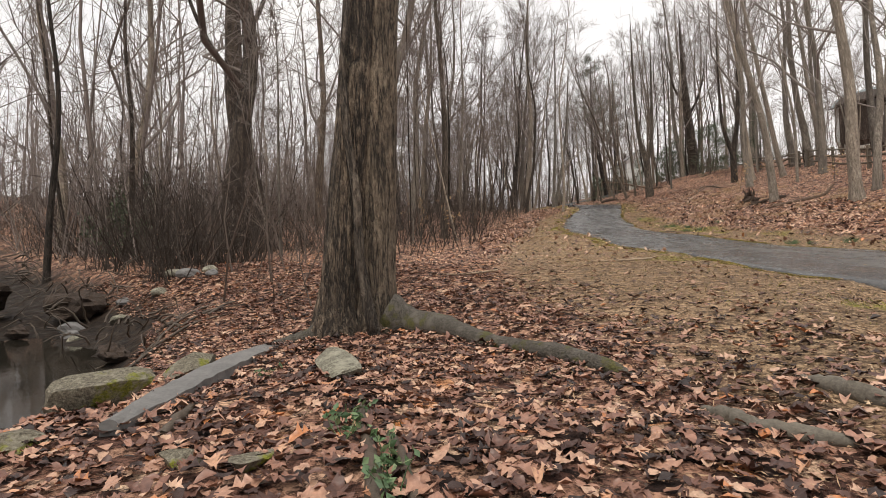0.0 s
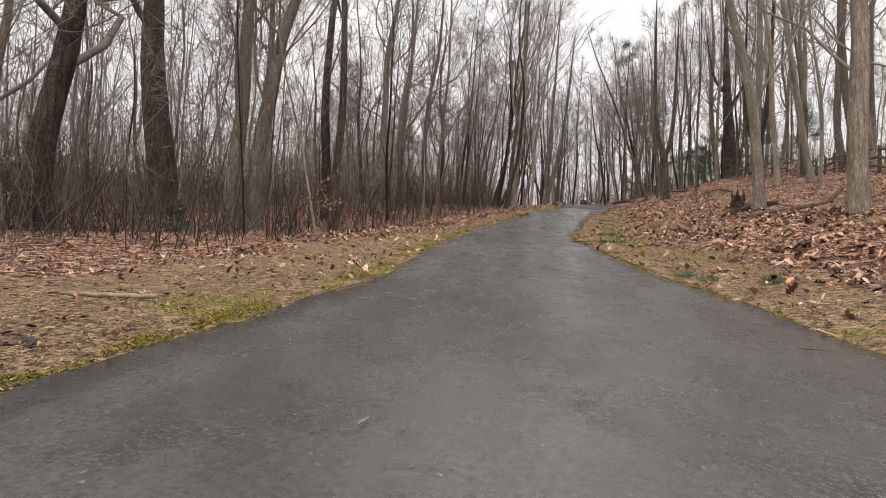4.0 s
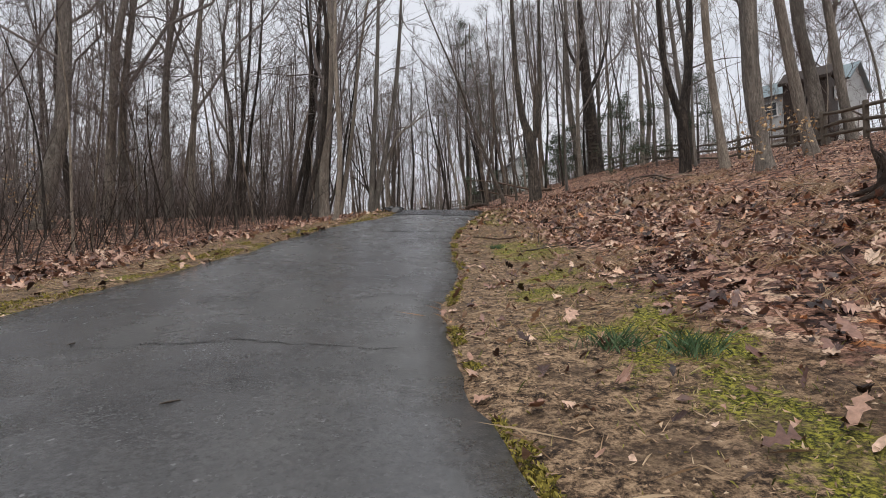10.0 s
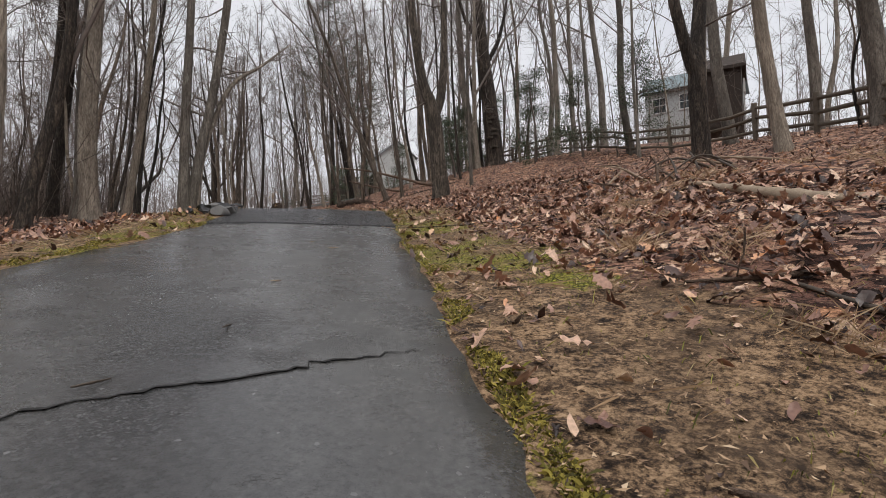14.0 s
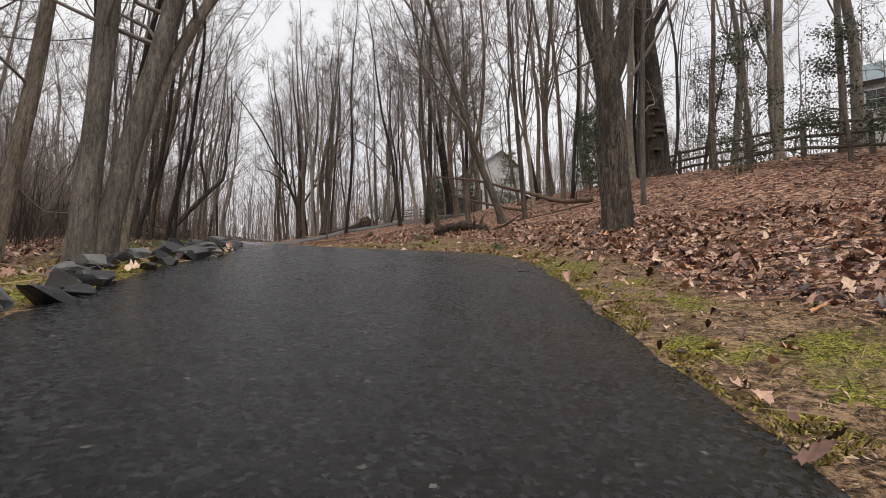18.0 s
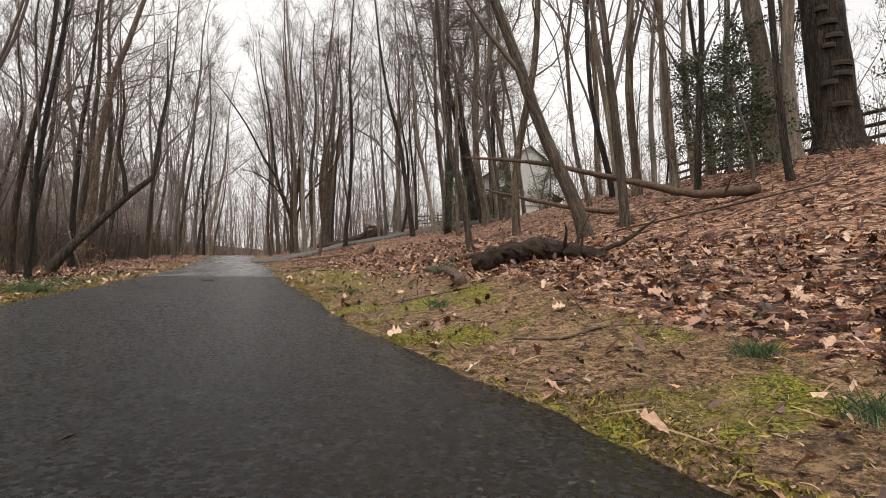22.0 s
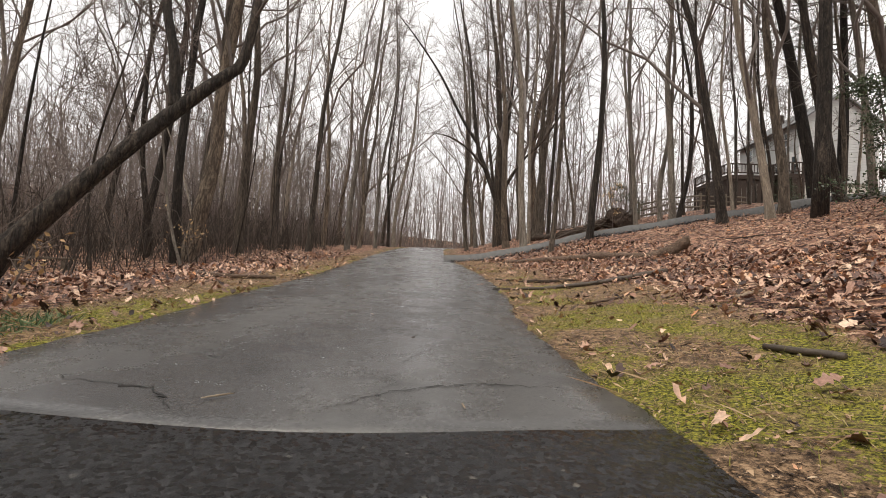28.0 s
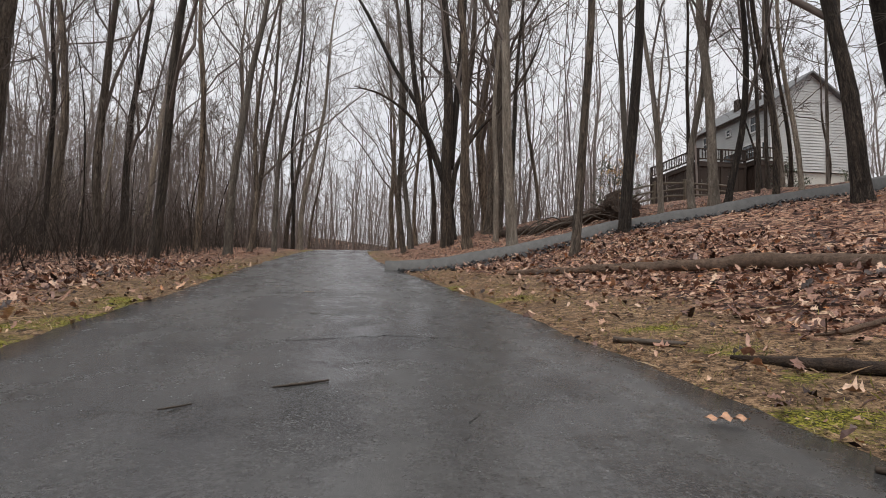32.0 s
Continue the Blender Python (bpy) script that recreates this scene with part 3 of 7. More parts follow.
# ---- trees ----
def limb_line(start, way, length, steps, rng, droop=0.0, wander=0.16, lift=0.0):
    p, d, out = np.array(start, float), np.array(way, float), [np.array(start, float)]
    d /= np.linalg.norm(d)
    for _ in range(steps):
        d = d + rng.normal(0, wander, 3) + np.array([0, 0, lift - droop])
        d /= np.linalg.norm(d)
        p = p + d * length / steps
        out.append(p.copy())
    return np.array(out)


def grow_tree(seed, height, radius, first, limbs, branches, twigs, kind, fork=0.0, sides=11, flare=1.45, crook=1.0):
    """Meshes of a bare winter tree: its trunk, and its crown of limbs, branches and twigs."""
    rng = np.random.default_rng(seed)
    trunk, crown = Tubes(), Tubes()
    n = 18
    hs = np.concatenate([[-0.5, 0.0, 0.18, 0.45, 0.9], np.linspace(1.8, height, n)])
    bend = rng.normal(0, 0.018, 2)
    ph = rng.uniform(0, 6, 4)
    amp = rng.uniform(0.06, 0.26) * height / 22 * crook
    k2 = rng.uniform(0.7, 1.3, 2)
    line = np.stack([bend[0] * np.maximum(hs, 0)**1.3 * 0.5 + amp * (np.sin(hs * 0.42 + ph[0]) - np.sin(ph[0]) + 0.16 * np.sin(hs * k2[0] + ph[2]) - 0.16 * np.sin(ph[2])), bend[1] * np.maximum(hs, 0)**1.3 * 0.5 + amp * (np.sin(hs * 0.37 + ph[1]) - np.sin(ph[1]) + 0.16 * np.sin(hs * k2[1] + ph[3]) - 0.16 * np.sin(ph[3])), hs], 1)
    rad = radius * np.clip(1 - hs / height * 0.86, 0.06, 1.0)
    rad = rad * (1 + (flare - 1) * np.exp(-np.maximum(hs, 0) / (1.1 * radius)))
    trunk.add(line, rad, sides, 0.06, rng)
    at = lambda h: np.array([np.interp(h, hs, line[:, k]) for k in range(3)])
    for i in range(limbs):
        h = first + (height * 0.97 - first) * ((i + rng.uniform(0, 0.9)) / limbs) ** 0.85
        az = rng.uniform(0, 2 * math.pi)
        upness = rng.uniform(0.45, 1.5)
        big = fork and i < 2
        length = (height - h) * rng.uniform(0.35, 0.62) + 1.0
        r0 = float(np.interp(h, hs, rad)) * (0.5 if big else rng.uniform(0.18, 0.38))
        line_l = limb_line(at(h), (math.cos(az), math.sin(az), 2.6 if big else upness), length * (1.5 if big else 1), 7, rng, lift=0.08, wander=0.21)
        crown.add(line_l, np.linspace(r0, 0.012, 8), 5 if r0 > 0.05 else 4, cap=False)
        for b in range(branches):
            k = rng.uniform(0.25, 1.0)
            p = line_l[0] * 0 + np.array([np.interp(k * 7, range(8), line_l[:, c]) for c in range(3)])
            d = line_l[min(7, int(k * 7) + 1)] - line_l[int(k * 7) if k < 1 else 6]
            d = d / (np.linalg.norm(d) + 1e-9) + rng.normal(0, 0.55, 3) + (0, 0, 0.25)
            lb = length * rng.uniform(0.22, 0.5) * (1.15 - 0.5 * k)
            line_b = limb_line(p, d, lb, 4, rng, lift=0.05, wander=0.2)
            crown.add(line_b, np.linspace(max(0.01, r0 * 0.3), 0.006, 5), 3, cap=False)
            for w in range(twigs):
                q = line_b[rng.integers(1, 5)]
                dw = (line_b[-1] - line_b[0]) / lb + rng.normal(0, 0.7, 3) + (0, 0, 0.2)
                tw = limb_line(q, dw, rng.uniform(0.4, 1.1) * (0.6 + lb * 0.25), 1, rng, wander=0.3)
                crown.add(tw, (0.011, 0.006), 3, cap=False)
                crown.slivers(tw[[0, 1, 1]], (tw[1] - tw[0]) * 0.5 + rng.normal(0, 0.3, (3, 3)), 0.007)
            crown.slivers(line_b[rng.integers(1, 5, 9)], (line_b[-1] - line_b[0]) * 0.35 + rng.normal(0, 0.48, (9, 3)), 0.009)
    return trunk.mesh("trunk", BARK[kind]), crown.mesh("crown", TWIG[kind])


def prototype(seed, height, radius, first, limbs, branches, twigs, fork=0.0, sides=11, flare=1.32, crook=1.0):
    made = {}
    base = grow_tree(seed, height, radius, first, limbs, branches, twigs, "b", fork, sides, flare, crook)
    for kind in BARK:
        pair = []
        for me, mats in zip(base, (BARK, TWIG)):
            me = me if kind == "b" else me.copy()
            me.materials[0] = mats[kind]
            pair.append(me)
        made[kind] = pair
    return made


STOUT = [prototype(100 + k, 25, 0.3, (4.2, 6.5, 5.0, 7)[k % 4], 18, 5, 2, fork=(k % 2 == 0)) for k in range(6)]
SLIM = [prototype(200 + k, 19, 0.14, (2.6, 4.2, 3.0, 5)[k % 4], 15, 4, 2, fork=(k % 3 == 0), sides=8, flare=1.25, crook=1.9) for k in range(7)]
YOUNG = [prototype(300 + k, 11, 0.055, (1.6, 2.6, 3.2, 2.0)[k % 4], 11, 4, 2, sides=6, flare=1.1, crook=3.0) for k in range(7)]
TREE_WORDS = {"g": "tall bare grey-barked tree in winter on the wooded slope", "b": "bare brown-barked tree with thin branching winter crown",
              "d": "dark wet bare tree trunk with fine winter twigs", "r": "stout ridged-bark oak with bare limbs beside the path"}
tree_rng = np.random.default_rng(5)


def plant(x, y, radius, lean_x, lean_y, kind, tall=1.0, label="", group="woodland trees"):
    family, r0 = (STOUT, 0.3) if radius > 0.165 else (SLIM, 0.14) if radius > 0.08 else (YOUNG, 0.055)
    trunk_me, crown_me = family[int(tree_rng.integers(len(family)))][kind]
    tree = new("tree")
    tagged(tree, label or TREE_WORDS[kind], "tree", group)
    sx = radius / r0
    up = Vector((lean_x, lean_y, 1)).normalized()
    turn = Vector((0, 0, 1)).rotation_difference(up).to_matrix().to_4x4()
    sz = tall * float(tree_rng.uniform(0.9, 1.12)) * (0.8 + 0.2 * min(sx, 1.6)) if family is not YOUNG else tall * float(tree_rng.uniform(0.55, 1.25))
    tree.matrix_world = Matrix.Translation((x, y, on_land(x, y))) @ turn @ pose(0, 0, 0, 0, 0, float(tree_rng.uniform(0, 360))) @ Matrix.Diagonal((sx, sx, sz, 1))
    part("trunk", trunk_me, tree)
    part("crown", crown_me, tree)
    return tree


TREES_START = (
    (15.7, 17, 0.13, -0.04, 0.03, 'g'), (-14.4, 19.2, 0.14, 0, 0, 'd'), (16.1, 20.4, 0.26, -0.101, 0.007, 'g'),
    (17.7, 21.4, 0.18, -0.03, 0.03, 'g'), (-13.3, 22.3, 0.14, 0.02, 0.01, 'd'), (19.6, 23.5, 0.18, -0.05, 0.04, 'g'),
    (-9.9, 24.6, 0.58, 0.02, 0, 'd'), (16.3, 25.8, 0.21, -0.156, 0.011, 'g'),
    (-3.2, 28.4, 0.42, 0.11, 0, 'g'), (0.1, 29, 0.24, 0.01, 0, 'b'), (22, 32.5, 0.1, -0.04, 0.05, 'g'),
    (-4.2, 27.9, 0.38, 0.1, 0, 'g'), (24.1, 33.2, 0.26, -0.052, 0.004, 'g'), (20.7, 35.3, 0.23, -0.05, 0.04, 'g'),
)
TREES_BEND = (
    (24.2, 37.2, 0.22, -0.18, 0.027, 'g'), (0.7, 37.6, 0.12, -0.022, 0.003, 'd'),
    (-3.2, 37.8, 0.37, -0.037, 0.003, 'd'), 
    (9.2, 40.1, 0.11, 0.06, -0, 'g'), (29.3, 40.2, 0.22, -0.141, 0.021, 'g'), (28.9, 41.2, 0.33, -0.128, 0.009, 'g'),
    (24.6, 41.5, 0.21, -0.104, 0.044, 'g'), (-9.9, 42.7, 0.39, -0.013, 0, 'b'),
)
TREES_RISE = (
    (-2.8, 47.8, 0.41, 0.049, -0.007, 'g'),
    (32.5, 48.3, 0.32, -0.057, 0.033, 'g'), (7.8, 48.4, 0.18, 0.013, -0.003, 'd'), 
    (-1.9, 51.9, 0.29, 0.067, -0.005, 'g'), (8.6, 52.2, 0.31, -0.008, 0.002, 'g'), (1.9, 52.2, 0.2, 0.026, -0.005, 'g'),
    (4.1, 52.3, 0.13, 0.03, 0.01, 'd'), (0.7, 52.6, 0.26, 0.041, -0.003, 'g'), (-1.6, 52.9, 0.26, 0.039, -0.006, 'g'),
    (6.7, 53, 0.16, 0.046, -0.019, 'd'), (8.1, 53.5, 0.23, 0.081, -0.034, 'g'), (9.4, 53.5, 0.15, 0.153, -0.065, 'g'),
)
TREES_SEAM = (
    (-2.9, 53.8, 0.13, 0.039, -0.008, 'd'), (32.9, 54.3, 0.26, -0.091, 0.039, 'g'), (7.2, 54.8, 0.22, 0.07, -0.029, 'd'),
    (3.6, 55.1, 0.17, 0.035, -0.015, 'd'), (3.8, 55.6, 0.13, 0.06, 0.02, 'd'), (33.6, 58.3, 0.17, -0.03, 0.018, 'g'),
    (35.6, 59.1, 0.27, -0.065, 0.027, 'g'), (32.6, 60.1, 0.22, -0.015, 0.009, 'g'), (31.4, 68.3, 0.4, -0.1, 0.03, 'g'),
    (39, 65.7, 0.26, 0, -0, 'g'), (37.4, 67, 0.26, -0.02, 0.01, 'g'), (23.6, 67.1, 0.22, -0.327, 0.07, 'b'),
    (27.8, 68.8, 0.15, -0.04, 0.03, 'b'), (21, 69.2, 0.12, -0.056, 0.012, 'b'), (23.2, 70.9, 0.17, 0, -0, 'b'),
)
TREES_DARK = (
    (33.9, 76.4, 0.21, -0.06, 0.05, 'g'), (35.9, 77.4, 0.21, -0.03, 0.03, 'g'), (3.4, 79.4, 0.12, -0, -0, 'g'),
    (24.8, 83.2, 0.15, -0.04, 0.01, 'b'), (27.8, 87, 0.31, -0.05, -0, 'b'), (3.7, 88.3, 0.2, 0.03, 0.001, 'd'),
    (3.4, 89.6, 0.36, 0.129, 0.01, 'b'), (32, 90.4, 0.19, -0.154, -0.001, 'b'), (2.9, 90.8, 0.24, 0.083, 0.004, 'b'),
    (0.6, 91.5, 0.15, 0.031, 0.002, 'd'), (25.7, 92.6, 0.2, -0.154, -0.012, 'g'), (-0.6, 92.8, 0.2, 0.089, 0.007, 'd'),
    (-2.6, 93.2, 0.17, 0.034, 0.003, 'd'), (24.2, 93.4, 0.24, -0.181, 0.016, 'd'), (26.9, 93.9, 0.25, -0.05, 0.01, 'b'),
)
TREES_LOGS = (
    (2.9, 94.6, 0.26, 0.01, 0, 'b'), (33.1, 95.8, 0.38, -0.103, 0.022, 'b'), (32.1, 96.3, 0.21, -0.143, -0.011, 'g'),
    (30.9, 96.7, 0.29, -0.211, -0.017, 'd'), (25.4, 98, 0.14, -0.05, -0.002, 'd'), (30.8, 98.4, 0.35, -0.202, -0.016, 'd'),
    (27, 98.8, 0.11, -0.04, 0.04, 'g'), (24.4, 99.1, 0.15, -0.043, 0.004, 'd'), (24.4, 99.9, 0.22, -0.03, 0.01, 'g'),
    (22.6, 100.4, 0.14, -0.039, 0.003, 'g'), (24, 100.7, 0.17, -0.013, -0.001, 'g'), (-0.7, 102.4, 0.13, 0.02, 0.01, 'd'),
    (1.1, 102.9, 0.2, 0.01, 0, 'b'), (24.1, 106.5, 0.21, -0.052, 0.005, 'g'), (-4, 108.1, 0.26, -0.01, -0, 'b'),
)
TREES_END = (
    (18.5, 111.6, 0.3, 0, 0, 'b'), (1.5, 111.9, 0.23, -0.01, -0, 'b'), (-2.9, 112.6, 0.26, 0.07, 0.04, 'd'),
    (18.3, 113.2, 0.36, 0.071, -0.015, 'b'), (17.2, 114.4, 0.33, 0.024, 0, 'b'), (18.7, 116.2, 0.43, 0.016, -0.004, 'b'),
    (15.2, 117.6, 0.2, -0.07, 0, 'd'), (19.5, 120.4, 0.4, 0.024, 0, 'b'), (-0.7, 124.3, 0.26, 0.02, 0.01, 'b'),
    (12.3, 126.3, 0.25, -0.01, -0, 'b'),
)
STANDS = (TREES_START, TREES_BEND, TREES_RISE, TREES_SEAM, TREES_DARK, TREES_LOGS, TREES_END)
taken = []
for stand in STANDS:
    for x, y, r, lx, ly, kind in stand:
        taken.append((x, y))
        plant(x, y, r * 0.86, lx, ly, kind)

# the rest of the wood, scattered
wood_rng = np.random.default_rng(11)
added = 0
while added < 44:
    y = wood_rng.uniform(8, 150)
    side = wood_rng.uniform() < 0.62
    d = 7 + 38 * wood_rng.uniform() ** 0.8
    x = float(trail_left(y)) - d if side else float(trail_right(y)) + d + 4
    if min(math.hypot(x - a, y - b) for a, b in taken) < 1.6 or float(stream_distance(x, y)) < 2.5 or (x < 0 and y < 14 and x > -9):
        continue
    if not side and 88 < y < 125 and 24 < x < 60:
        continue
    taken.append((x, y))
    plant(x, y, float(wood_rng.choice([0.1, 0.13, 0.16, 0.2, 0.26, 0.32])), *wood_rng.normal(0, 0.05, 2), str(wood_rng.choice(list("ggbbd" if side else "gggb"))))
    added += 1

# young crooked stems between the big trees
added = 0
while added < 150:
    y = wood_rng.uniform(10, 132)
    side = wood_rng.uniform() < 0.6
    d = (4.8 if side else 13) + 20 * wood_rng.uniform() ** 1.2
    x = float(trail_left(y)) - d if side else float(trail_right(y)) + d
    if float(stream_distance(x, y)) < 2.5 or (x < 0 and y < 15) or (not side and 88 < y < 125 and x > 17) or (y < 20 and x > float(trail_left(y)) - 8 and side):
        continue
    plant(x, y, float(wood_rng.uniform(0.028, 0.07)), *wood_rng.normal(0, 0.1, 2), str(wood_rng.choice(list("bggd"))), label="thin crooked young tree among the woods", group="young trees")
    added += 1

# tall trees that close over the trail ahead
for x, y in ((17.4, 95.0), (17.2, 105.2), (16.4, 115.0), (19.1, 111.0), (21.3, 112.7), (19.4, 96.4), (5.2, 114.4), (4.4, 124.3)):
    plant(x, y, float(wood_rng.uniform(0.12, 0.17)), float(wood_rng.normal(0, 0.03)), 0.0, "bgd"[int(x * 10) % 3], 1.25, label="tall slender bare tree on the slope")
for k in range(15):
    y = 98 + 2.9 * k
    side = k % 2
    x = float(trail_left(y)) - wood_rng.uniform(1.4, 4.5) if side else float(trail_right(y)) + wood_rng.uniform(1.4, 4.5)
    plant(x, y, float(wood_rng.uniform(0.13, 0.24)), (0.09 if side else -0.09), float(wood_rng.normal(0, 0.03)), "bg"[k % 3 == 0], label="tall bare tree leaning over the path")

# slim trees whose crowns reach over the black stretch
for x, y in ((9.4, 59.5), (8.6, 62.5), (9.3, 66.4), (7.6, 69.0), (8.4, 72.6), (6.9, 75.0), (7.0, 64.4)):
    plant(x, y, float(wood_rng.uniform(0.085, 0.13)), 0.07, float(wood_rng.normal(0, 0.03)), "d", label="slim dark crooked tree leaning towards the path")

# slim trees on the bank above the side path
for x, y in ((26.4, 60.4), (28.2, 65.0), (24.6, 66.8), (30.5, 61.2), (26.9, 70.5), (31.8, 68.0)):
    plant(x, y, float(wood_rng.uniform(0.1, 0.15)), -0.04, float(wood_rng.normal(0, 0.03)), "bdg"[int(x) % 3], 1.2, label="slim bare tree high on the leafy bank")

# the wood goes on behind the hung trunk
for k in range(14):
    x, y = 27 + 13 * wood_rng.uniform(), 67 + 24 * wood_rng.uniform()
    plant(x, y, float(wood_rng.uniform(0.1, 0.22)), float(wood_rng.normal(-0.03, 0.04)), float(wood_rng.normal(0, 0.03)), "gbbd"[k % 4], 1.1, label="bare tree standing high on the leafy bank")

for k in range(12):
    x, y = 27 + 9 * wood_rng.uniform(), 92 + 18 * wood_rng.uniform()
    plant(x, y, float(wood_rng.uniform(0.07, 0.15)), float(wood_rng.normal(-0.03, 0.03)), 0.0, "gbd"[k % 3], 1.1, label="slim bare tree on the slope below the house")

# far woods, past counting
far = Tubes()
far_rng = np.random.default_rng(21)
for _ in range(1750):
    a = far_rng.uniform()
    y = far_rng.uniform(-40, 200)
    if a < 0.42:
        x = float(trail_left(min(y, 128))) - far_rng.uniform(19, 100)
    elif a < 0.6:
        x = float(trail_right(min(y, 128))) + far_rng.uniform(30, 95)
    else:
        x, y = far_rng.uniform(-55, 75), far_rng.uniform(116, 200)
    if y > 90 and float(trail_left(y)) - 3.5 < x < float(trail_right(y)) + 3.5 or (34 < x < 58 and 110 < y < 140) or (36 < x < 66 and 36 < y < 72):
        continue
    z, h, r = on_land(x, y), far_rng.uniform(11, 23), far_rng.uniform(0.04, 0.14)
    lean_f = far_rng.normal(0, 0.04, 2)
    hs = np.linspace(-0.3, h, 5)
    line = np.stack([x + lean_f[0] * hs + 0.3 * np.sin(hs * 0.4 + x * 3), y + lean_f[1] * hs + 0.3 * np.sin(hs * 0.33 + y), z + hs], 1)
    far.add(line, np.linspace(r, 0.02, 5), 4, cap=False)
    for b in range(9):
        t = far_rng.uniform(0.1, 0.98)
        p = np.array([np.interp(t * 4, range(5), line[:, c]) for c in range(3)])
        az = far_rng.uniform(0, 6.28)
        ln = h * (1.05 - t) * far_rng.uniform(0.2, 0.5) + 0.8
        lim = limb_line(p, (math.cos(az), math.sin(az), far_rng.uniform(0.5, 2.0)), ln, 2, far_rng, lift=0.08)
        far.add(lim, (r * 0.28, 0.03, 0.015), 3, cap=False)
        k = far_rng.integers(0, 3, 11)
        far.slivers(lim[k], (lim[2] - lim[0]) * 0.35 + far_rng.normal(0, 0.6, (11, 3)) * (0.5 + ln * 0.2), 0.014)
for k in range(3500):
    y = far_rng.uniform(-25, 190)
    x = float(trail_left(min(y, 128))) - far_rng.uniform(14, 75)
    if k % 3 == 1:
        x, y = far_rng.uniform(-40, 62), far_rng.uniform(118, 185)
    elif k % 9 == 2:
        x = float(trail_right(min(y, 128))) + far_rng.uniform(26, 60)
    if y > 90 and float(trail_left(y)) - 3.5 < x < float(trail_right(y)) + 3.5 or (34 < x < 60 and 104 < y < 142) or (36 < x < 70 and 30 < y < 80) or float(stream_distance(x, y)) < 2.8:
        continue
    h = far_rng.uniform(2.5, 8.5)
    line = limb_line((x, y, on_land(x, y) - 0.1), (*far_rng.normal(0, 0.15, 2), 1), h, 2, far_rng, wander=0.12)
    far.add(line, (0.04, 0.028, 0.012), 3, cap=False)
    far.slivers(line[far_rng.integers(0, 3, 16)], far_rng.normal(0, 0.42, (16, 3)) * h ** 0.6 + np.array((0, 0, 0.2)) * h, 0.02)
woods = new("far_woods", far.mesh("far_woods", TWIG_FAR))
tagged(woods, "far bare winter woods, a haze of grey-brown stems", "woods", kind="stuff")

# brush of thin stems under the trees
brush = Tubes()
brush_rng = np.random.default_rng(31)
for _ in range(10500):
    y = brush_rng.uniform(6, 185)
    side = brush_rng.uniform() < 0.74
    d = 4.6 + 44 * brush_rng.uniform() ** 1.15
    if y > 112:
        d = 2.5 + 32 * brush_rng.uniform()
    x = float(trail_left(y)) - d if side else float(trail_right(y)) + (10 if y < 84 else 4) + d
    if float(stream_distance(x, y)) < 2.6 or (not side and 84 < y < 116 and x > 15) or (y < 24 and x > float(trail_left(y)) - 7 and side) or (34 < x < 58 and 108 < y < 140):
        continue
    h = brush_rng.uniform(0.7, 4.6) * min(1, d / 9 + 0.2)
    line = limb_line((x, y, on_land(x, y) - 0.05), (*brush_rng.normal(0, 0.25, 2), 1), h, 3, brush_rng, wander=0.14)
    r = brush_rng.uniform(0.007, 0.022)
    brush.add(line, np.linspace(r, 0.004, 4), 3, cap=False)
    k = brush_rng.integers(0, 4, 13)
    brush.slivers(line[k], brush_rng.normal(0, 0.22, (13, 3)) * h ** 0.7 + np.array((0, 0, 0.12)) * h, 0.006)
tagged(new("underbrush", brush.mesh("underbrush", PALE_BRUSH)), "thin grey-brown brush stems under the bare trees", "brush", kind="stuff")
brush = Tubes()
for k in range(7600):
    x, y = brush_rng.uniform(-30, -6), brush_rng.uniform(8, 30)
    if 1200 < k < 2300:
        x, y = brush_rng.uniform(-15, -5.5), brush_rng.uniform(9.5, 17)
    elif k >= 6400:
        y = brush_rng.uniform(84, 128)
        x = float(trail_left(y)) - 5.5 - 13 * brush_rng.uniform()
    elif k >= 4200:
        x, y = brush_rng.uniform(-46, -10), brush_rng.uniform(13, 62)
    elif k >= 2300:
        y = brush_rng.uniform(18, 126)
        x = float(trail_left(y)) - brush_rng.uniform(4.5, 15)
    if float(stream_distance(x, y)) < 2.8:
        continue
    h = brush_rng.uniform(0.6, 3.6)
    line = limb_line((x, y, on_land(x, y) - 0.05), (*brush_rng.normal(0, 0.25, 2), 1), h, 3, brush_rng, wander=0.14)
    if 4200 <= k < 6400:
        h *= 1.5
    brush.add(line, (0.016, 0.012, 0.008, 0.004), 3, cap=False)
    brush.slivers(line[brush_rng.integers(0, 4, 13)], brush_rng.normal(0, 0.22, (13, 3)) * h ** 0.7 + np.array((0, 0, 0.12)) * h, 0.006)
thicket = new("underbrush", brush.mesh("underbrush", BRUSH))
tagged(thicket, "tangled leafless brown underbrush below the trees", "brush", kind="stuff")


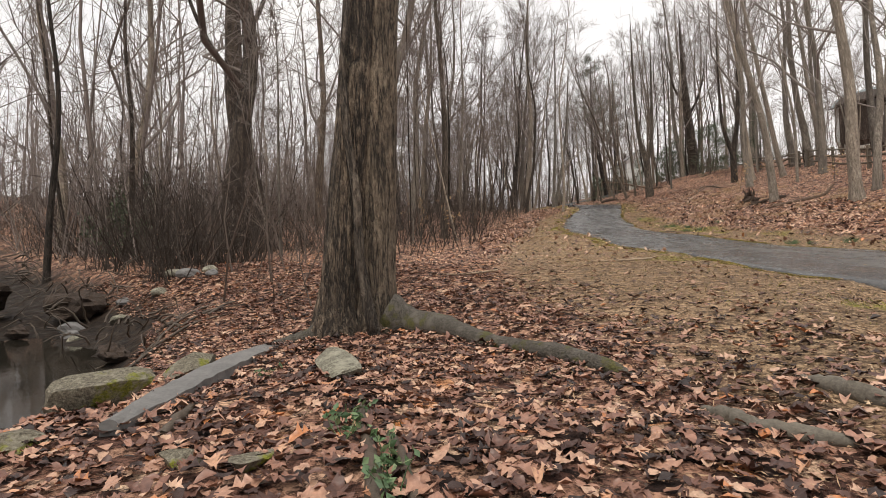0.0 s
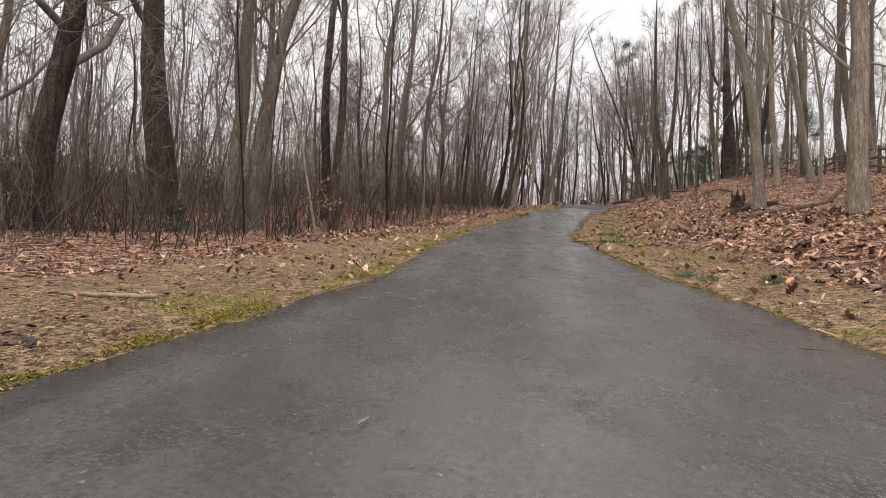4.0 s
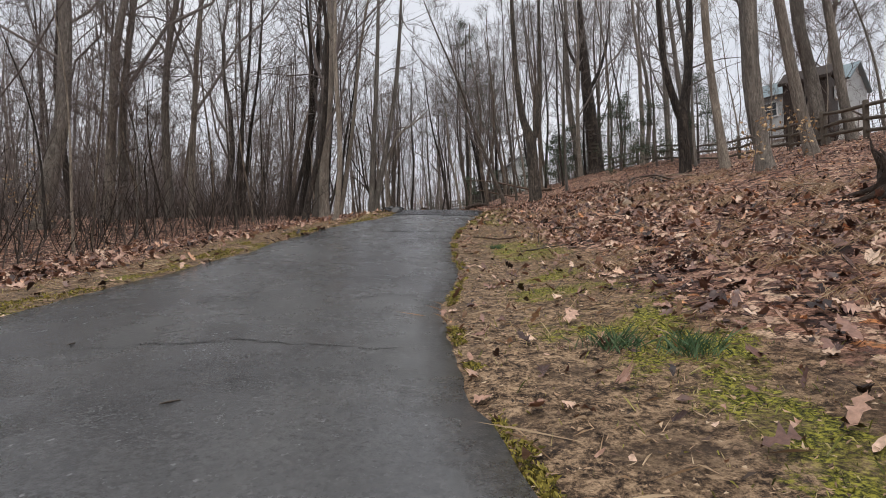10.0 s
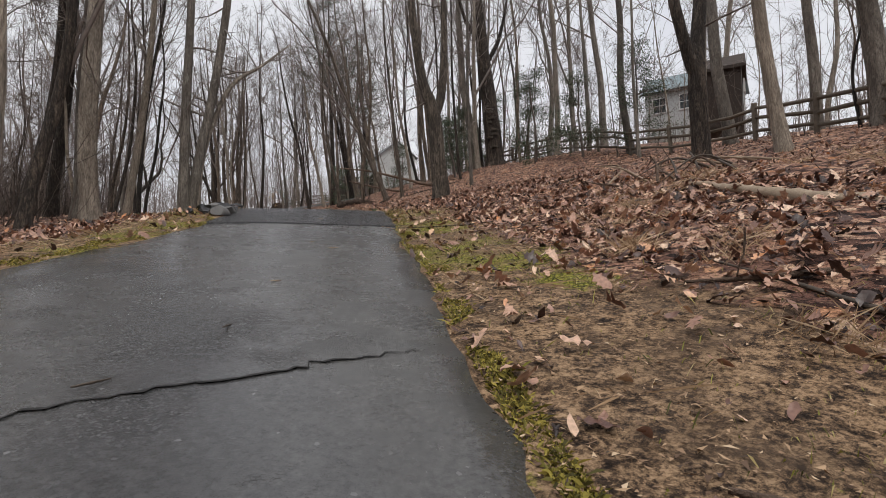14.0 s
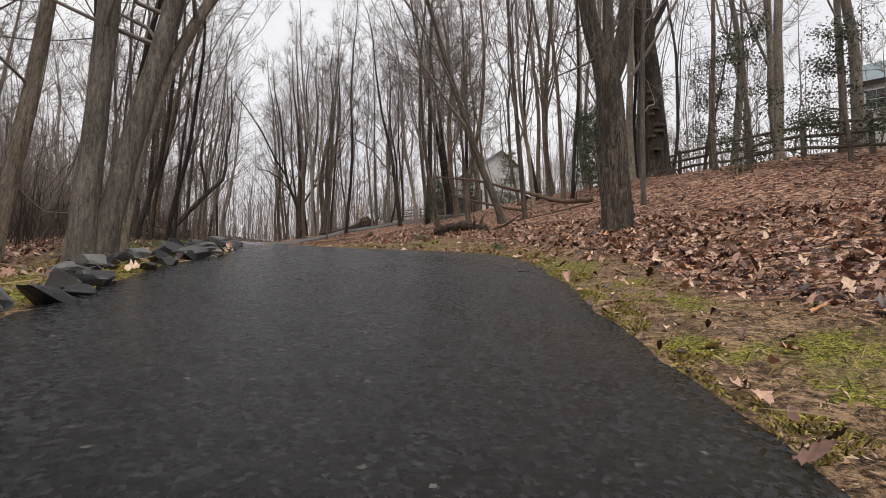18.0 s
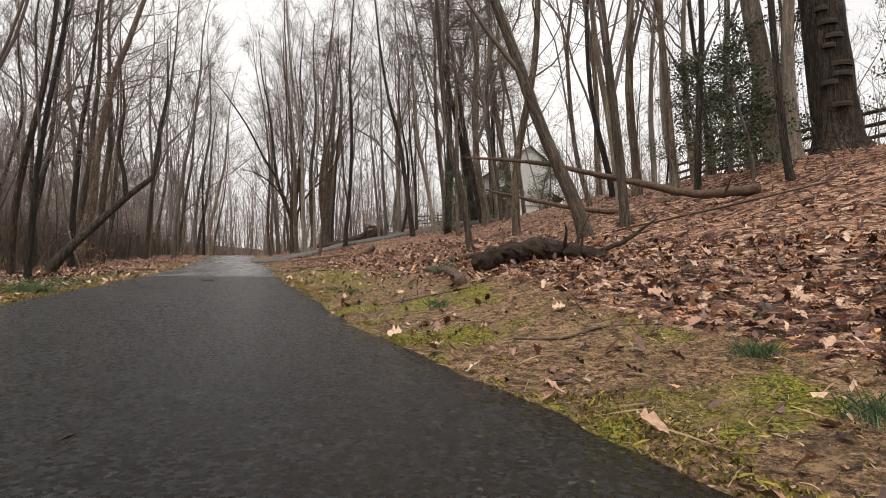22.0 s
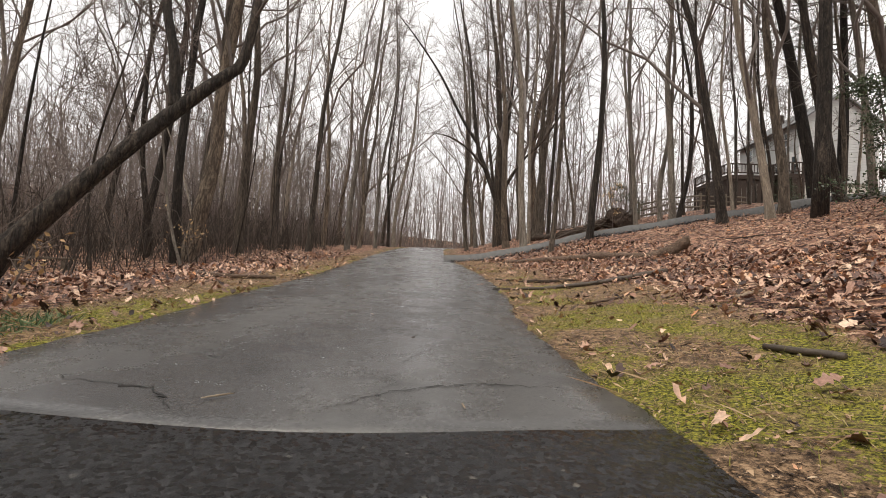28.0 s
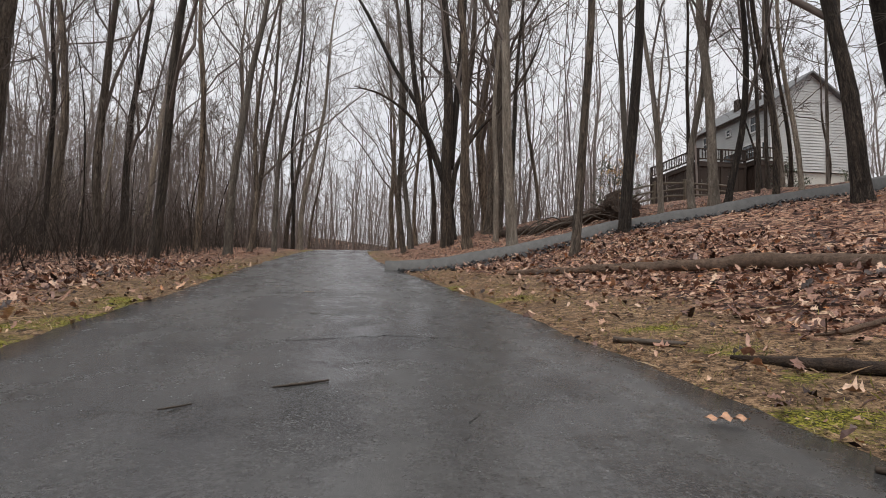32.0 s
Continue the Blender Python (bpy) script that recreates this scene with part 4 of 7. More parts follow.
# ---- fallen leaves ----
def leaf_template(lobed):
    if lobed is None:
        v = np.array([(-0.5, 0.04, 0), (-0.2, 0.26, 0.08), (0.12, 0.1, -0.05), (0.34, 0.27, 0.1), (0.5, -0.02, 0), (0.1, -0.24, 0.06), (-0.26, -0.14, -0.02)], float)
        return v, np.array([(0, 1, 6), (1, 2, 6), (2, 5, 6), (2, 3, 4), (2, 4, 5)])
    if not lobed:
        v = np.array([(-0.5, 0, 0), (-0.22, 0, -0.06), (0.08, 0, -0.05), (0.5, 0, 0), (-0.34, 0.19, 0.03), (-0.08, 0.25, 0.07), (0.26, 0.17, 0.0), (-0.3, -0.15, 0.06), (-0.02, -0.28, 0.02), (0.3, -0.13, 0.05)], float)
        return v, np.array([(0, 1, 4), (4, 1, 5), (1, 2, 5), (5, 2, 6), (2, 3, 6), (0, 7, 1), (7, 8, 1), (1, 8, 2), (8, 9, 2), (2, 9, 3)])
    n = 14 if lobed == "fine" else 8
    u = np.linspace(0, 1, n + 1)
    half = 0.36 * np.sin(math.pi * np.clip(u, 0.02, 0.98)) ** 0.6 * (0.68 + 0.36 * np.cos(u * 2 * math.pi * 3.4 + 2.6))
    half[0], half[-1] = 0.012, 0.03
    shift = 0.1 * half
    v = np.concatenate([np.stack([u - 0.5, 0 * u, -0.03 * np.sin(math.pi * u)], 1), np.stack([u - 0.5 + shift, half, 0.05 * np.sin(u * 17)], 1), np.stack([u - 0.5 + shift, -half, 0.05 * np.cos(u * 19)], 1)])
    i, m = np.arange(n), n + 1
    t = np.concatenate([np.stack(q, 1) for q in ((i, i + 1, m + i), (i + 1, m + i + 1, m + i), (i, 2 * m + i, i + 1), (i + 1, 2 * m + i, 2 * m + i + 1))])
    return v, t


def scatter_leaves(name, xy, sizes, lobed, rng, tilt=0.11, lift=0.02, material=None):
    v, t = leaf_template(lobed)
    n = len(xy)
    z = ground_z(xy[:, 0], xy[:, 1])
    yaw, a, b = rng.uniform(0, 2 * np.pi, n), rng.normal(0, tilt, n), rng.normal(0, tilt, n)
    wild = 0.9 if lobed else 1.1
    curl, bow = rng.normal(0.3, 0.8 * wild, n), rng.normal(0.12, 0.7 * wild, n)
    p = np.repeat(v[None], n, 0) * sizes[:, None, None]
    p[:, :, 2] += (curl[:, None] * v[None, :, 1] ** 2 * 1.6 + bow[:, None] * v[None, :, 0] ** 2 * 0.6) * sizes[:, None]
    p[:, :, 2] += rng.normal(0, 0.035, p.shape[:2]) * sizes[:, None]
    p[:, :, 2] += a[:, None] * p[:, :, 0] + b[:, None] * p[:, :, 1]
    c, s = np.cos(yaw)[:, None], np.sin(yaw)[:, None]
    x, y = p[:, :, 0] * c - p[:, :, 1] * s, p[:, :, 0] * s + p[:, :, 1] * c
    low = p[:, :, 2].min(1)
    out = np.stack([x + xy[:, :1], y + xy[:, 1:], p[:, :, 2] - low[:, None] * 0.9 + 0.003 + z[:, None] + rng.uniform(0.0, lift, n)[:, None]], -1)
    tris = (t[None] + (np.arange(n) * len(v))[:, None, None]).reshape(-1, 3)
    return numpy_mesh(name, out.reshape(-1, 3), tris, material or LITTER, lobed is not None)


def sample_litter(rng, count, y0, y1, right_reach, left_reach):
    """Places on the leaf-covered ground, more of them near the trail."""
    got = []
    have = 0
    while have < count:
        n = count * 2
        y = rng.uniform(y0, y1, n)
        side = rng.uniform(size=n) < right_reach / (right_reach + left_reach)
        d = rng.uniform(size=n) ** 1.25
        x = np.where(side, trail_right(y) + d * right_reach, trail_left(y) - d * left_reach)
        lit, mos = zones(x, y)
        ok = (rng.uniform(size=n) < np.maximum(lit, 0.1)) & (stream_distance(x, y) > 2.6)
        got.append(np.stack([x[ok], y[ok]], 1))
        have += ok.sum()
    return np.concatenate(got)[:count]


leaf_rng = np.random.default_rng(41)
near_leaves = sample_litter(leaf_rng, 46000, 4, 100, 6.5, 4.5)
near_leaves = near_leaves[(near_leaves[:, 1] > 13) | (near_leaves[:, 0] > 8)]
start_leaves = np.stack([leaf_rng.uniform(-10.5, 6.5, 62000), 0.4 + 13.6 * leaf_rng.uniform(0, 1, 62000) ** 1.25], 1)
lit0, _ = zones(*start_leaves.T)
edge = start_leaves[:, 0] + 0.35 * (start_leaves[:, 1] - 4) + hash_noise(*start_leaves.T, 1.5, 6) * 2
start_leaves = start_leaves[(leaf_rng.uniform(size=62000) < np.clip(1.9 - edge * 0.42, 0.05, 1)) & (stream_distance(*start_leaves.T) > 2.05) & (start_leaves[:, 0] < trail_left(start_leaves[:, 1]) - 0.3)]
soaked = leaf_rng.uniform(size=len(start_leaves)) < 0.45
for shape in (True, False):
    pick = start_leaves[soaked == shape]
    soak = new("leaf_litter", scatter_leaves("leaf_litter_soaked", pick, leaf_rng.uniform(0.05, 0.13 if shape else 0.09, len(pick)), shape, leaf_rng, 0.14, 0.03, WET_LITTER))
    tagged(soak, "soaked dark brown leaves matted under the large tree", "leaves", kind="stuff")
lobed = leaf_rng.uniform(size=len(near_leaves)) < 0.5
bed = new("leaf_litter", scatter_leaves("leaf_litter", near_leaves[lobed], leaf_rng.uniform(0.07, 0.165, lobed.sum()), True, leaf_rng, 0.45, 0.04))
bed1 = new("leaf_litter", scatter_leaves("leaf_litter_oval", near_leaves[~lobed], leaf_rng.uniform(0.03, 0.085, (~lobed).sum()), False, leaf_rng, 0.48, 0.02))
tagged(bed1, "small wet oval brown leaves on the ground", "leaves", kind="stuff")
tagged(bed, "wet brown and tan oak leaves matted on the ground", "leaves", kind="stuff")
wide_leaves = sample_litter(leaf_rng, 95000, 2, 112, 15, 12)
wide_leaves = wide_leaves[(wide_leaves[:, 1] > 13) | (wide_leaves[:, 0] > 8)]
bed2 = new("leaf_litter", scatter_leaves("leaf_litter_wide", wide_leaves, 0.035 + 0.075 * leaf_rng.uniform(0, 1, len(wide_leaves)) ** 1.8, None, leaf_rng, 0.5, 0.04))
tagged(bed2, "thick cover of dead brown leaves on the bank", "leaves", kind="stuff")

# ---- small helpers for things ----
WET_STONE = plain("wet_black_stone", (0.006, 0.006, 0.007), (0.032, 0.032, 0.036), 5, 0.42, 0.6)
GREY_STONE = plain("lichen_grey_stone", (0.11, 0.105, 0.085), (0.27, 0.26, 0.21), 6, 0.8, 0.6)
MOSSY_STONE = plain("mossy_stone", (0.12, 0.12, 0.05), (0.25, 0.24, 0.18), 4, 0.85, 0.6)
SLAB_STONE = plain("grey_slab", (0.1, 0.1, 0.1), (0.19, 0.185, 0.18), 5, 0.75, 0.4)
ROTTEN = plain("rotten_dark_wood", (0.008, 0.005, 0.004), (0.11, 0.072, 0.05), 11, 0.85, 1.0, (1, 1, 1), 0.09)
PALE_WOOD = plain("bare_weathered_wood", (0.2, 0.145, 0.095), (0.42, 0.33, 0.24), 5, 0.75, 0.5, (1, 1, 1), 0.02)
BROWN_LOG = plain("brown_log_bark", (0.03, 0.019, 0.013), (0.24, 0.16, 0.112), 12, 0.8, 1.0, (1, 1, 1), 0.05)
DARK_STICK = plain("dark_wet_stick", (0.03, 0.022, 0.016), (0.1, 0.075, 0.055), 9, 0.6, 0.5)
ROOT_BARK = plain("grey_root_bark", (0.06, 0.052, 0.042), (0.17, 0.15, 0.12), 8, 0.8, 0.7)


def wood(name, label, category, points, radii, material, seed=1, sides=10, sunk=0.25, wobble=0.1, stubs=0, group=""):
    """A fallen log, branch, stick or root along points; those with no height lie on the ground."""
    rng = np.random.default_rng(seed)
    pts = [(p[0], p[1], p[2] if len(p) > 2 else on_land(p[0], p[1]) + r * (1 - 2 * sunk)) for p, r in zip(points, radii)]
    pts, rad = np.array(pts, float), np.array(radii, float)
    n = max(8, len(pts) * (9 if max(radii) > 0.07 else 4))
    k = np.linspace(0, len(pts) - 1, n)
    idx = np.arange(len(pts))
    line = np.stack([smooth_table(idx, pts[:, c], k) if len(pts) > 2 else np.interp(k, idx, pts[:, c]) for c in range(3)], 1)
    r = np.interp(k, idx, rad)
    line[1:-1] += rng.normal(0, 0.12, (n - 2, 3)) * r[1:-1, None]
    base = line.mean(0)
    tubes = Tubes()
    tubes.add(line - base, r, sides, wobble, rng)
    ob = new(name, tubes.mesh(name, material))
    ob.location = base
    tagged(ob, label, category, group)
    for s in range(stubs):
        i = int(rng.integers(n // 4, n - 1))
        d = np.abs(rng.normal(0, 1, 3)) * (rng.choice((-1, 1)), rng.choice((-1, 1)), 1) + (0, 0, 0.5)
        st = Tubes()
        st.add(limb_line(line[i] - base, d, rng.uniform(0.3, 1.0) * min(1.0, 0.3 + 8 * r[i]), 4, rng, wander=0.15), np.linspace(r[i] * 0.35, 0.008, 5), 5, cap=False)
        part("broken_branch", st.mesh("broken_branch", material), ob)
    return ob


def stone_mesh(seed, material, size=(1, 1, 1), facets=7, rough=0.08, detail=2, cut=(0.55, 0.85)):
    """A broken stone: a ball cut flat by a few planes, with a rough skin."""
    rng = np.random.default_rng(seed)
    bm = bmesh.new()
    bmesh.ops.create_icosphere(bm, subdivisions=detail + 1, radius=1.0)
    planes = [(Vector(rng.normal(0, 1, 3)).normalized(), rng.uniform(*cut)) for _ in range(facets)]
    for v in bm.verts:
        for nrm, d in planes:
            over = v.co.dot(nrm) - d
            if over > 0:
                v.co -= nrm * over
        v.co += v.co.normalized() * rough * noise.noise(v.co * 3.1 + Vector((seed, 0, 0)))
        v.co = Vector((v.co.x * size[0], v.co.y * size[1], v.co.z * size[2]))
    me = bpy.data.meshes.new("rock")
    bm.to_mesh(me)
    bm.free()
    me.materials.append(material)
    return me


def stone(name, label, x, y, size, seed, material, turn=0.0, sink=0.35, group="", dz=0.0, sharp=False):
    ob = new(name, stone_mesh(seed, material, size, 13, 0.03, 2, (0.3, 0.75)) if sharp else stone_mesh(seed, material, size))
    ob.matrix_world = pose(x, y, on_land(x, y) + size[2] * (1 - 2 * sink) + dz, 0, 0, turn)
    return tagged(ob, label, "rock", group)


# ---- the start: the large tree, its roots, stones and stream ----
def start_tree():
    """Two stems grown together over spreading roots, with a vine up one side."""
    tree = new("tree")
    x0, y0 = -0.98, 5.75
    z0 = on_land(x0, y0)
    tree.location = (x0, y0, z0)
    tagged(tree, "large double-trunked tree with furrowed bark above the stream", "tree", "woodland trees")
    rng = np.random.default_rng(77)
    hs = np.array([-0.4, 0, 0.12, 0.3, 0.5, 0.75, 1.0, 1.3, 1.6, 2.0, 2.4, 2.9, 3.4, 4.2, 5, 6, 7, 8.5, 10, 14, 19])
    for name, dx, dy, lean, r, mat, label in (("trunk", -0.13, 0.0, 0.065, 0.23, OLD_BARK, "dark wet deeply furrowed stem"), ("second_trunk", 0.18, 0.06, 0.055, 0.22, PLATED_BARK, "paler ridged stem")):
        t = Tubes()
        line = np.stack([dx + lean * hs + 0.03 * np.sin(hs * 0.9 + dx * 9), dy + 0.02 * np.sin(hs * 0.6), hs], 1)
        rad = r * np.clip(1 - hs / 24, 0.1, 1) * (1 + 0.45 * np.exp(-np.maximum(hs, 0) / 0.22))
        t.add(line, rad, 34, 0.075, rng)
        part(name, t.mesh(name, mat), tree, label)
    v = Tubes()
    vine = np.array([(0.3, -0.36, -0.1), (0.2, -0.3, 0.3), (0.12, -0.27, 0.8), (0.1, -0.26, 1.4), (0.0, -0.26, 2.1), (-0.05, -0.22, 2.9), (0.05, -0.2, 3.8)])
    v.add(vine, (0.07, 0.06, 0.05, 0.045, 0.04, 0.03, 0.015), 9, 0.12, rng)
    part("vine", v.mesh("vine", BARK["r"]), tree, "brown woody vine climbing the trunk")
    t = Tubes()
    for i in range(14):
        h = rng.uniform(6, 17)
        az = rng.uniform(0, 6.28)
        lim = limb_line((0.03 * h, 0, h), (math.cos(az), math.sin(az), 0.9), rng.uniform(3, 6), 6, rng)
        t.add(lim, np.linspace(0.09, 0.012, 7), 5, cap=False)
        for b in range(6):
            t.add(limb_line(lim[rng.integers(2, 7)], rng.normal(0, 0.7, 3) + (0, 0, 0.5), rng.uniform(0.8, 2), 3, rng), (0.02, 0.014, 0.009, 0.006), 3, cap=False)
    part("crown", t.mesh("crown", TWIG["b"]), tree)
    ROOTS = (((-0.65, 5.78, 0.25), (-0.35, 5.75, 0.2), (0.0, 5.4, 0.13), (0.28, 4.95, 0.088), (0.55, 4.45, 0.072), (0.8, 4.0, 0.075), (1.06, 3.55, 0.062), (1.2, 3.36, 0.02)),
             ((-1.1, 5.7, 0.14), (-1.4, 5.6, 0.1), (-1.75, 5.4, 0.04)))
    for k, root in enumerate(ROOTS):
        t = Tubes()
        pts = np.array([(x - x0, y - y0, on_land(x, y) - z0 + r * (0.25 if i else 0.8)) for i, (x, y, r) in enumerate(root)])
        q = np.linspace(0, len(root) - 1, 30)
        t.add(np.stack([smooth_table(range(len(root)), pts[:, c], q) for c in range(3)], 1), smooth_table(range(len(root)), [r for *_, r in root], q), 14, 0.09, rng)
        part("root", t.mesh("root", MOSSY_ROOT), tree)
    return tree


def lichen_stone(name, base, pale, green, much):
    """Speckled stone with pale lichen rings and moss cushions."""
    k = Mat(name, 0.85)
    co = k.coords()
    col = k.ramp(k.noise(co, 60, 5, 0.8), (0.35, tuple(v * 0.3 for v in base)), (0.5, base), (0.65, pale))
    col = k.mix(k.ramp(k.noise(co, 7, 5, 0.7), (0.5, (0, 0, 0)), (0.62, (0.8, 0.8, 0.8))), col, pale)
    col = k.mix(k.ramp(k.noise(co, 4, 5, 0.65), (much, (0, 0, 0)), (much + 0.06, (1, 1, 1))), col, k.ramp(k.noise(co, 70, 3), (0.3, tuple(v * 0.3 for v in green)), (0.7, green)))
    k.color(col)
    k.bump(k.mix(0.5, k.noise(co, 14, 6, 0.75), k.noise(co, 60, 4)), 0.9, 0.03)
    return k.m


LICHEN = lichen_stone("lichen_moss_boulder", (0.125, 0.11, 0.08), (0.25, 0.235, 0.18), (0.22, 0.23, 0.025), 0.56)
SPECKLED = lichen_stone("speckled_granite", (0.16, 0.15, 0.115), (0.33, 0.32, 0.25), (0.22, 0.22, 0.04), 0.75)
MOSSY_ROOT = lichen_stone("mossy_grey_root_bark", (0.06, 0.052, 0.042), (0.12, 0.108, 0.09), (0.1, 0.095, 0.025), 0.56)
start_tree()
wood("surface_root", "grey tree root half buried in leaves", "root", ((1.98, 3.02), (2.02, 2.85), (2.07, 2.6), (2.3, 2.3)), (0.02, 0.05, 0.055, 0.02), ROOT_BARK, 3, sunk=0.42, wobble=0.18)
wood("surface_root", "thin grey tree root half buried in leaves", "root", ((1.28, 2.68), (1.32, 2.5), (1.36, 2.36), (1.5, 2.25), (1.75, 2.1)), (0.02, 0.045, 0.04, 0.045, 0.02), ROOT_BARK, 4, sunk=0.42, wobble=0.18)
wood("surface_root", "dark wet root running through the leaves", "root", ((-0.46, 2.9), (-0.38, 2.45), (-0.29, 2.05), (-0.24, 1.8), (-0.18, 1.5)), (0.02, 0.026, 0.032, 0.032, 0.03), DARK_STICK, 5, 8, 0.15, 0.2)
wood("surface_root", "short dark root beside another in the leaves", "root", ((-0.29, 2.55), (-0.2, 2.15), (-0.12, 1.8), (-0.06, 1.5)), (0.015, 0.024, 0.022, 0.025), DARK_STICK, 6, 8, 0.25, 0.2)
stone("boulder", "large lichen-spotted boulder with green moss by the stream", -2.12, 3.15, (0.52, 0.2, 0.2), 5, LICHEN, 50, 0.38, sharp=True)
stone("boulder", "rounded brown boulder among leaves", -2.05, 4.35, (0.26, 0.22, 0.19), 6, LICHEN, 40, 0.35, sharp=True)
stone("boulder", "flat speckled grey rock lying in leaves", -0.8, 3.75, (0.2, 0.62, 0.13), 7, SPECKLED, 18, 0.36, sharp=True)
stone("boulder", "small mossy rock half covered by leaves", -0.76, 2.05, (0.12, 0.09, 0.07), 8, LICHEN, 60, 0.4, sharp=True)
stone("boulder", "small dark rock half covered by leaves", -1.1, 2.17, (0.1, 0.08, 0.06), 9, LICHEN, 0, 0.4, sharp=True)
stone("boulder", "low wet grey boulder at the edge of the stream", -2.1, 2.42, (0.32, 0.16, 0.12), 10, LICHEN, 25, 0.42, sharp=True)


def slab(points, width, thick, seed, label):
    """A long flat broken slab lying along points on the bank."""
    rng = np.random.default_rng(seed)
    p = np.array(points, float)
    q = np.linspace(0, len(p) - 1, 22)
    cx, cy = np.interp(q, range(len(p)), p[:, 0]), np.interp(q, range(len(p)), p[:, 1])
    w = width * np.interp(np.linspace(0, 1, 22), (0, 0.1, 0.7, 1), (0.5, 1, 0.9, 0.35)) * rng.uniform(0.9, 1.1, 22)
    way = np.array([p[-1, 0] - p[0, 0], p[-1, 1] - p[0, 1]])
    nx, ny = -way[1] / np.hypot(*way), way[0] / np.hypot(*way)
    tilt = np.array([on_land(a, b) for a, b in zip(cx, cy)])
    tilt = np.polyval(np.polyfit(q, tilt, 1), q) + thick * 0.75
    v, f = [], []
    for i in range(22):
        for off, dz in ((-1, -thick * 1.6), (-1, -0.01), (-0.6, 0.0), (0, 0.008), (0.6, 0.0), (1, -0.012), (1, -thick * 1.6)):
            v.append((cx[i] + nx * w[i] * off, cy[i] + ny * w[i] * off, tilt[i] + dz + rng.normal(0, 0.004)))
    for i in range(21):
        for c in range(6):
            f.append((i * 7 + c, (i + 1) * 7 + c, (i + 1) * 7 + c + 1, i * 7 + c + 1))
    f += [tuple(range(7)), tuple(range(21 * 7 + 6, 21 * 7 - 1, -1))]
    return tagged(new("stone_slab", mesh_of("stone_slab", v, f, SLAB_STONE, False)), label, "rock")


slab(((-1.72, 5.35), (-1.76, 4.5), (-1.72, 3.7), (-1.66, 3.1), (-1.58, 2.5)), 0.125, 0.1, 12, "long flat grey stone slab on the stream bank")
wood("log", "dark rotten stick half buried by the slab", "log", ((-1.4, 3.0), (-1.36, 2.75), (-1.32, 2.5)), (0.02, 0.035, 0.025), DARK_STICK, 14, 8, 0.3)
for k, (x, y, s) in enumerate(((-7.7, 11.0, 0.3), (-6.6, 10.8, 0.24), (-7.0, 11.6, 0.22), (-5.9, 11.0, 0.22), (-5.6, 11.6, 0.26), (-5.2, 11.9, 0.24), (-5.0, 11.4, 0.2), (-6.2, 12.2, 0.25), (-7.3, 10.4, 0.2), (-6.9, 9.9, 0.18))):
    stone("stream_stone", "grey stone on the muddy stream bank", x, y, (s, s * 0.7, s * 0.5), 30 + k, (SLAB_STONE, SPECKLED)[k % 2], k * 50, group="stream stones")
for k in range(15):
    r3 = np.random.default_rng(300 + k)
    x, y = -4.2 + r3.uniform(-1.1, 1.2), 6.9 + r3.uniform(-1.3, 0.9)
    a = r3.uniform(-0.5, 2.2)
    wood("driftwood", "dark stick washed up on the stream bank", "stick", ((x, y), (x + math.cos(a) * 0.5, y + math.sin(a) * 0.4), (x + math.cos(a) * 1.1, y + math.sin(a) * 0.8)), (0.022, 0.018, 0.007), DARK_STICK, 400 + k, 6, -0.6, stubs=k % 2, group="driftwood")


def bank_roots(x, y, seed, n, label, big=1.0):
    """Dark roots and vines hanging out of the cut bank."""
    rng = np.random.default_rng(seed)
    ob = new("root_tangle", stone_mesh(seed, ROTTEN, (0.4 * big, 0.2 * big, 0.14 * big), 6, 0.3))
    ob.matrix_world = pose(x, y, on_land(x, y) + 0.15 * big, 0, 0, -40)
    tagged(ob, label, "root")
    for i in range(n):
        t = Tubes()
        a = rng.uniform(0, 6.28)
        st = np.array([math.cos(a) * rng.uniform(0.2, 1.1), math.sin(a) * 0.5, rng.uniform(0.1, 0.5)]) * (1 + (big - 1) * 0.35)
        t.add(limb_line(st, (math.cos(a) * 0.8, math.sin(a) * 0.8, rng.uniform(-0.3, 1.0)), rng.uniform(0.3, 0.9), 5, rng, droop=0.2, wander=0.3), np.linspace(0.018, 0.004, 6), 4, cap=False)
        part("root", t.mesh("root", DARK_STICK), ob)
    return ob


bank_roots(-8.5, 10.6, 91, 30, "tangle of dark exposed roots in the stream bank")
bank_roots(-9.6, 9.4, 92, 26, "black root tangle above the stream water")
bank_roots(-11.4, 12.6, 94, 60, "undercut black earth bank with hanging roots above the stream", 4.2)
bank_roots(-8.3, 11.9, 95, 40, "dark wet earth bank with roots beside stream stones", 2.6)
bank_roots(-4.6, 7.4, 93, 22, "dark clump of roots and sticks at the water's edge")

WATER = Mat("dark_stream_water", 0.06)
WATER.color(WATER.ramp(WATER.noise(WATER.coords(), 1.5, 3), (0.3, (0.012, 0.012, 0.01)), (0.7, (0.03, 0.026, 0.02))))
WATER.b.inputs["Specular IOR Level"].default_value = 0.25
WATER.bump(WATER.noise(WATER.coords(), 6, 3), 0.08, 0.02)


def water_sheet(name, label, outline, z):
    bm = bmesh.new()
    bm.faces.new([bm.verts.new((x, y, z)) for x, y in outline])
    me = bpy.data.meshes.new(name)
    bm.to_mesh(me)
    bm.free()
    me.materials.append(WATER.m)
    return tagged(new(name, me), label, "water", kind="structure")


water_sheet("water", "still dark stream water between leafy banks", ((-1.4, -3), (-1.3, 3.6), (-2.2, 6.2), (-4.6, 9.6), (-8.0, 13), (-20, 26), (-24, 23), (-13, 12), (-8.6, 7.5), (-7.2, 4), (-7.0, -3)), -0.5)

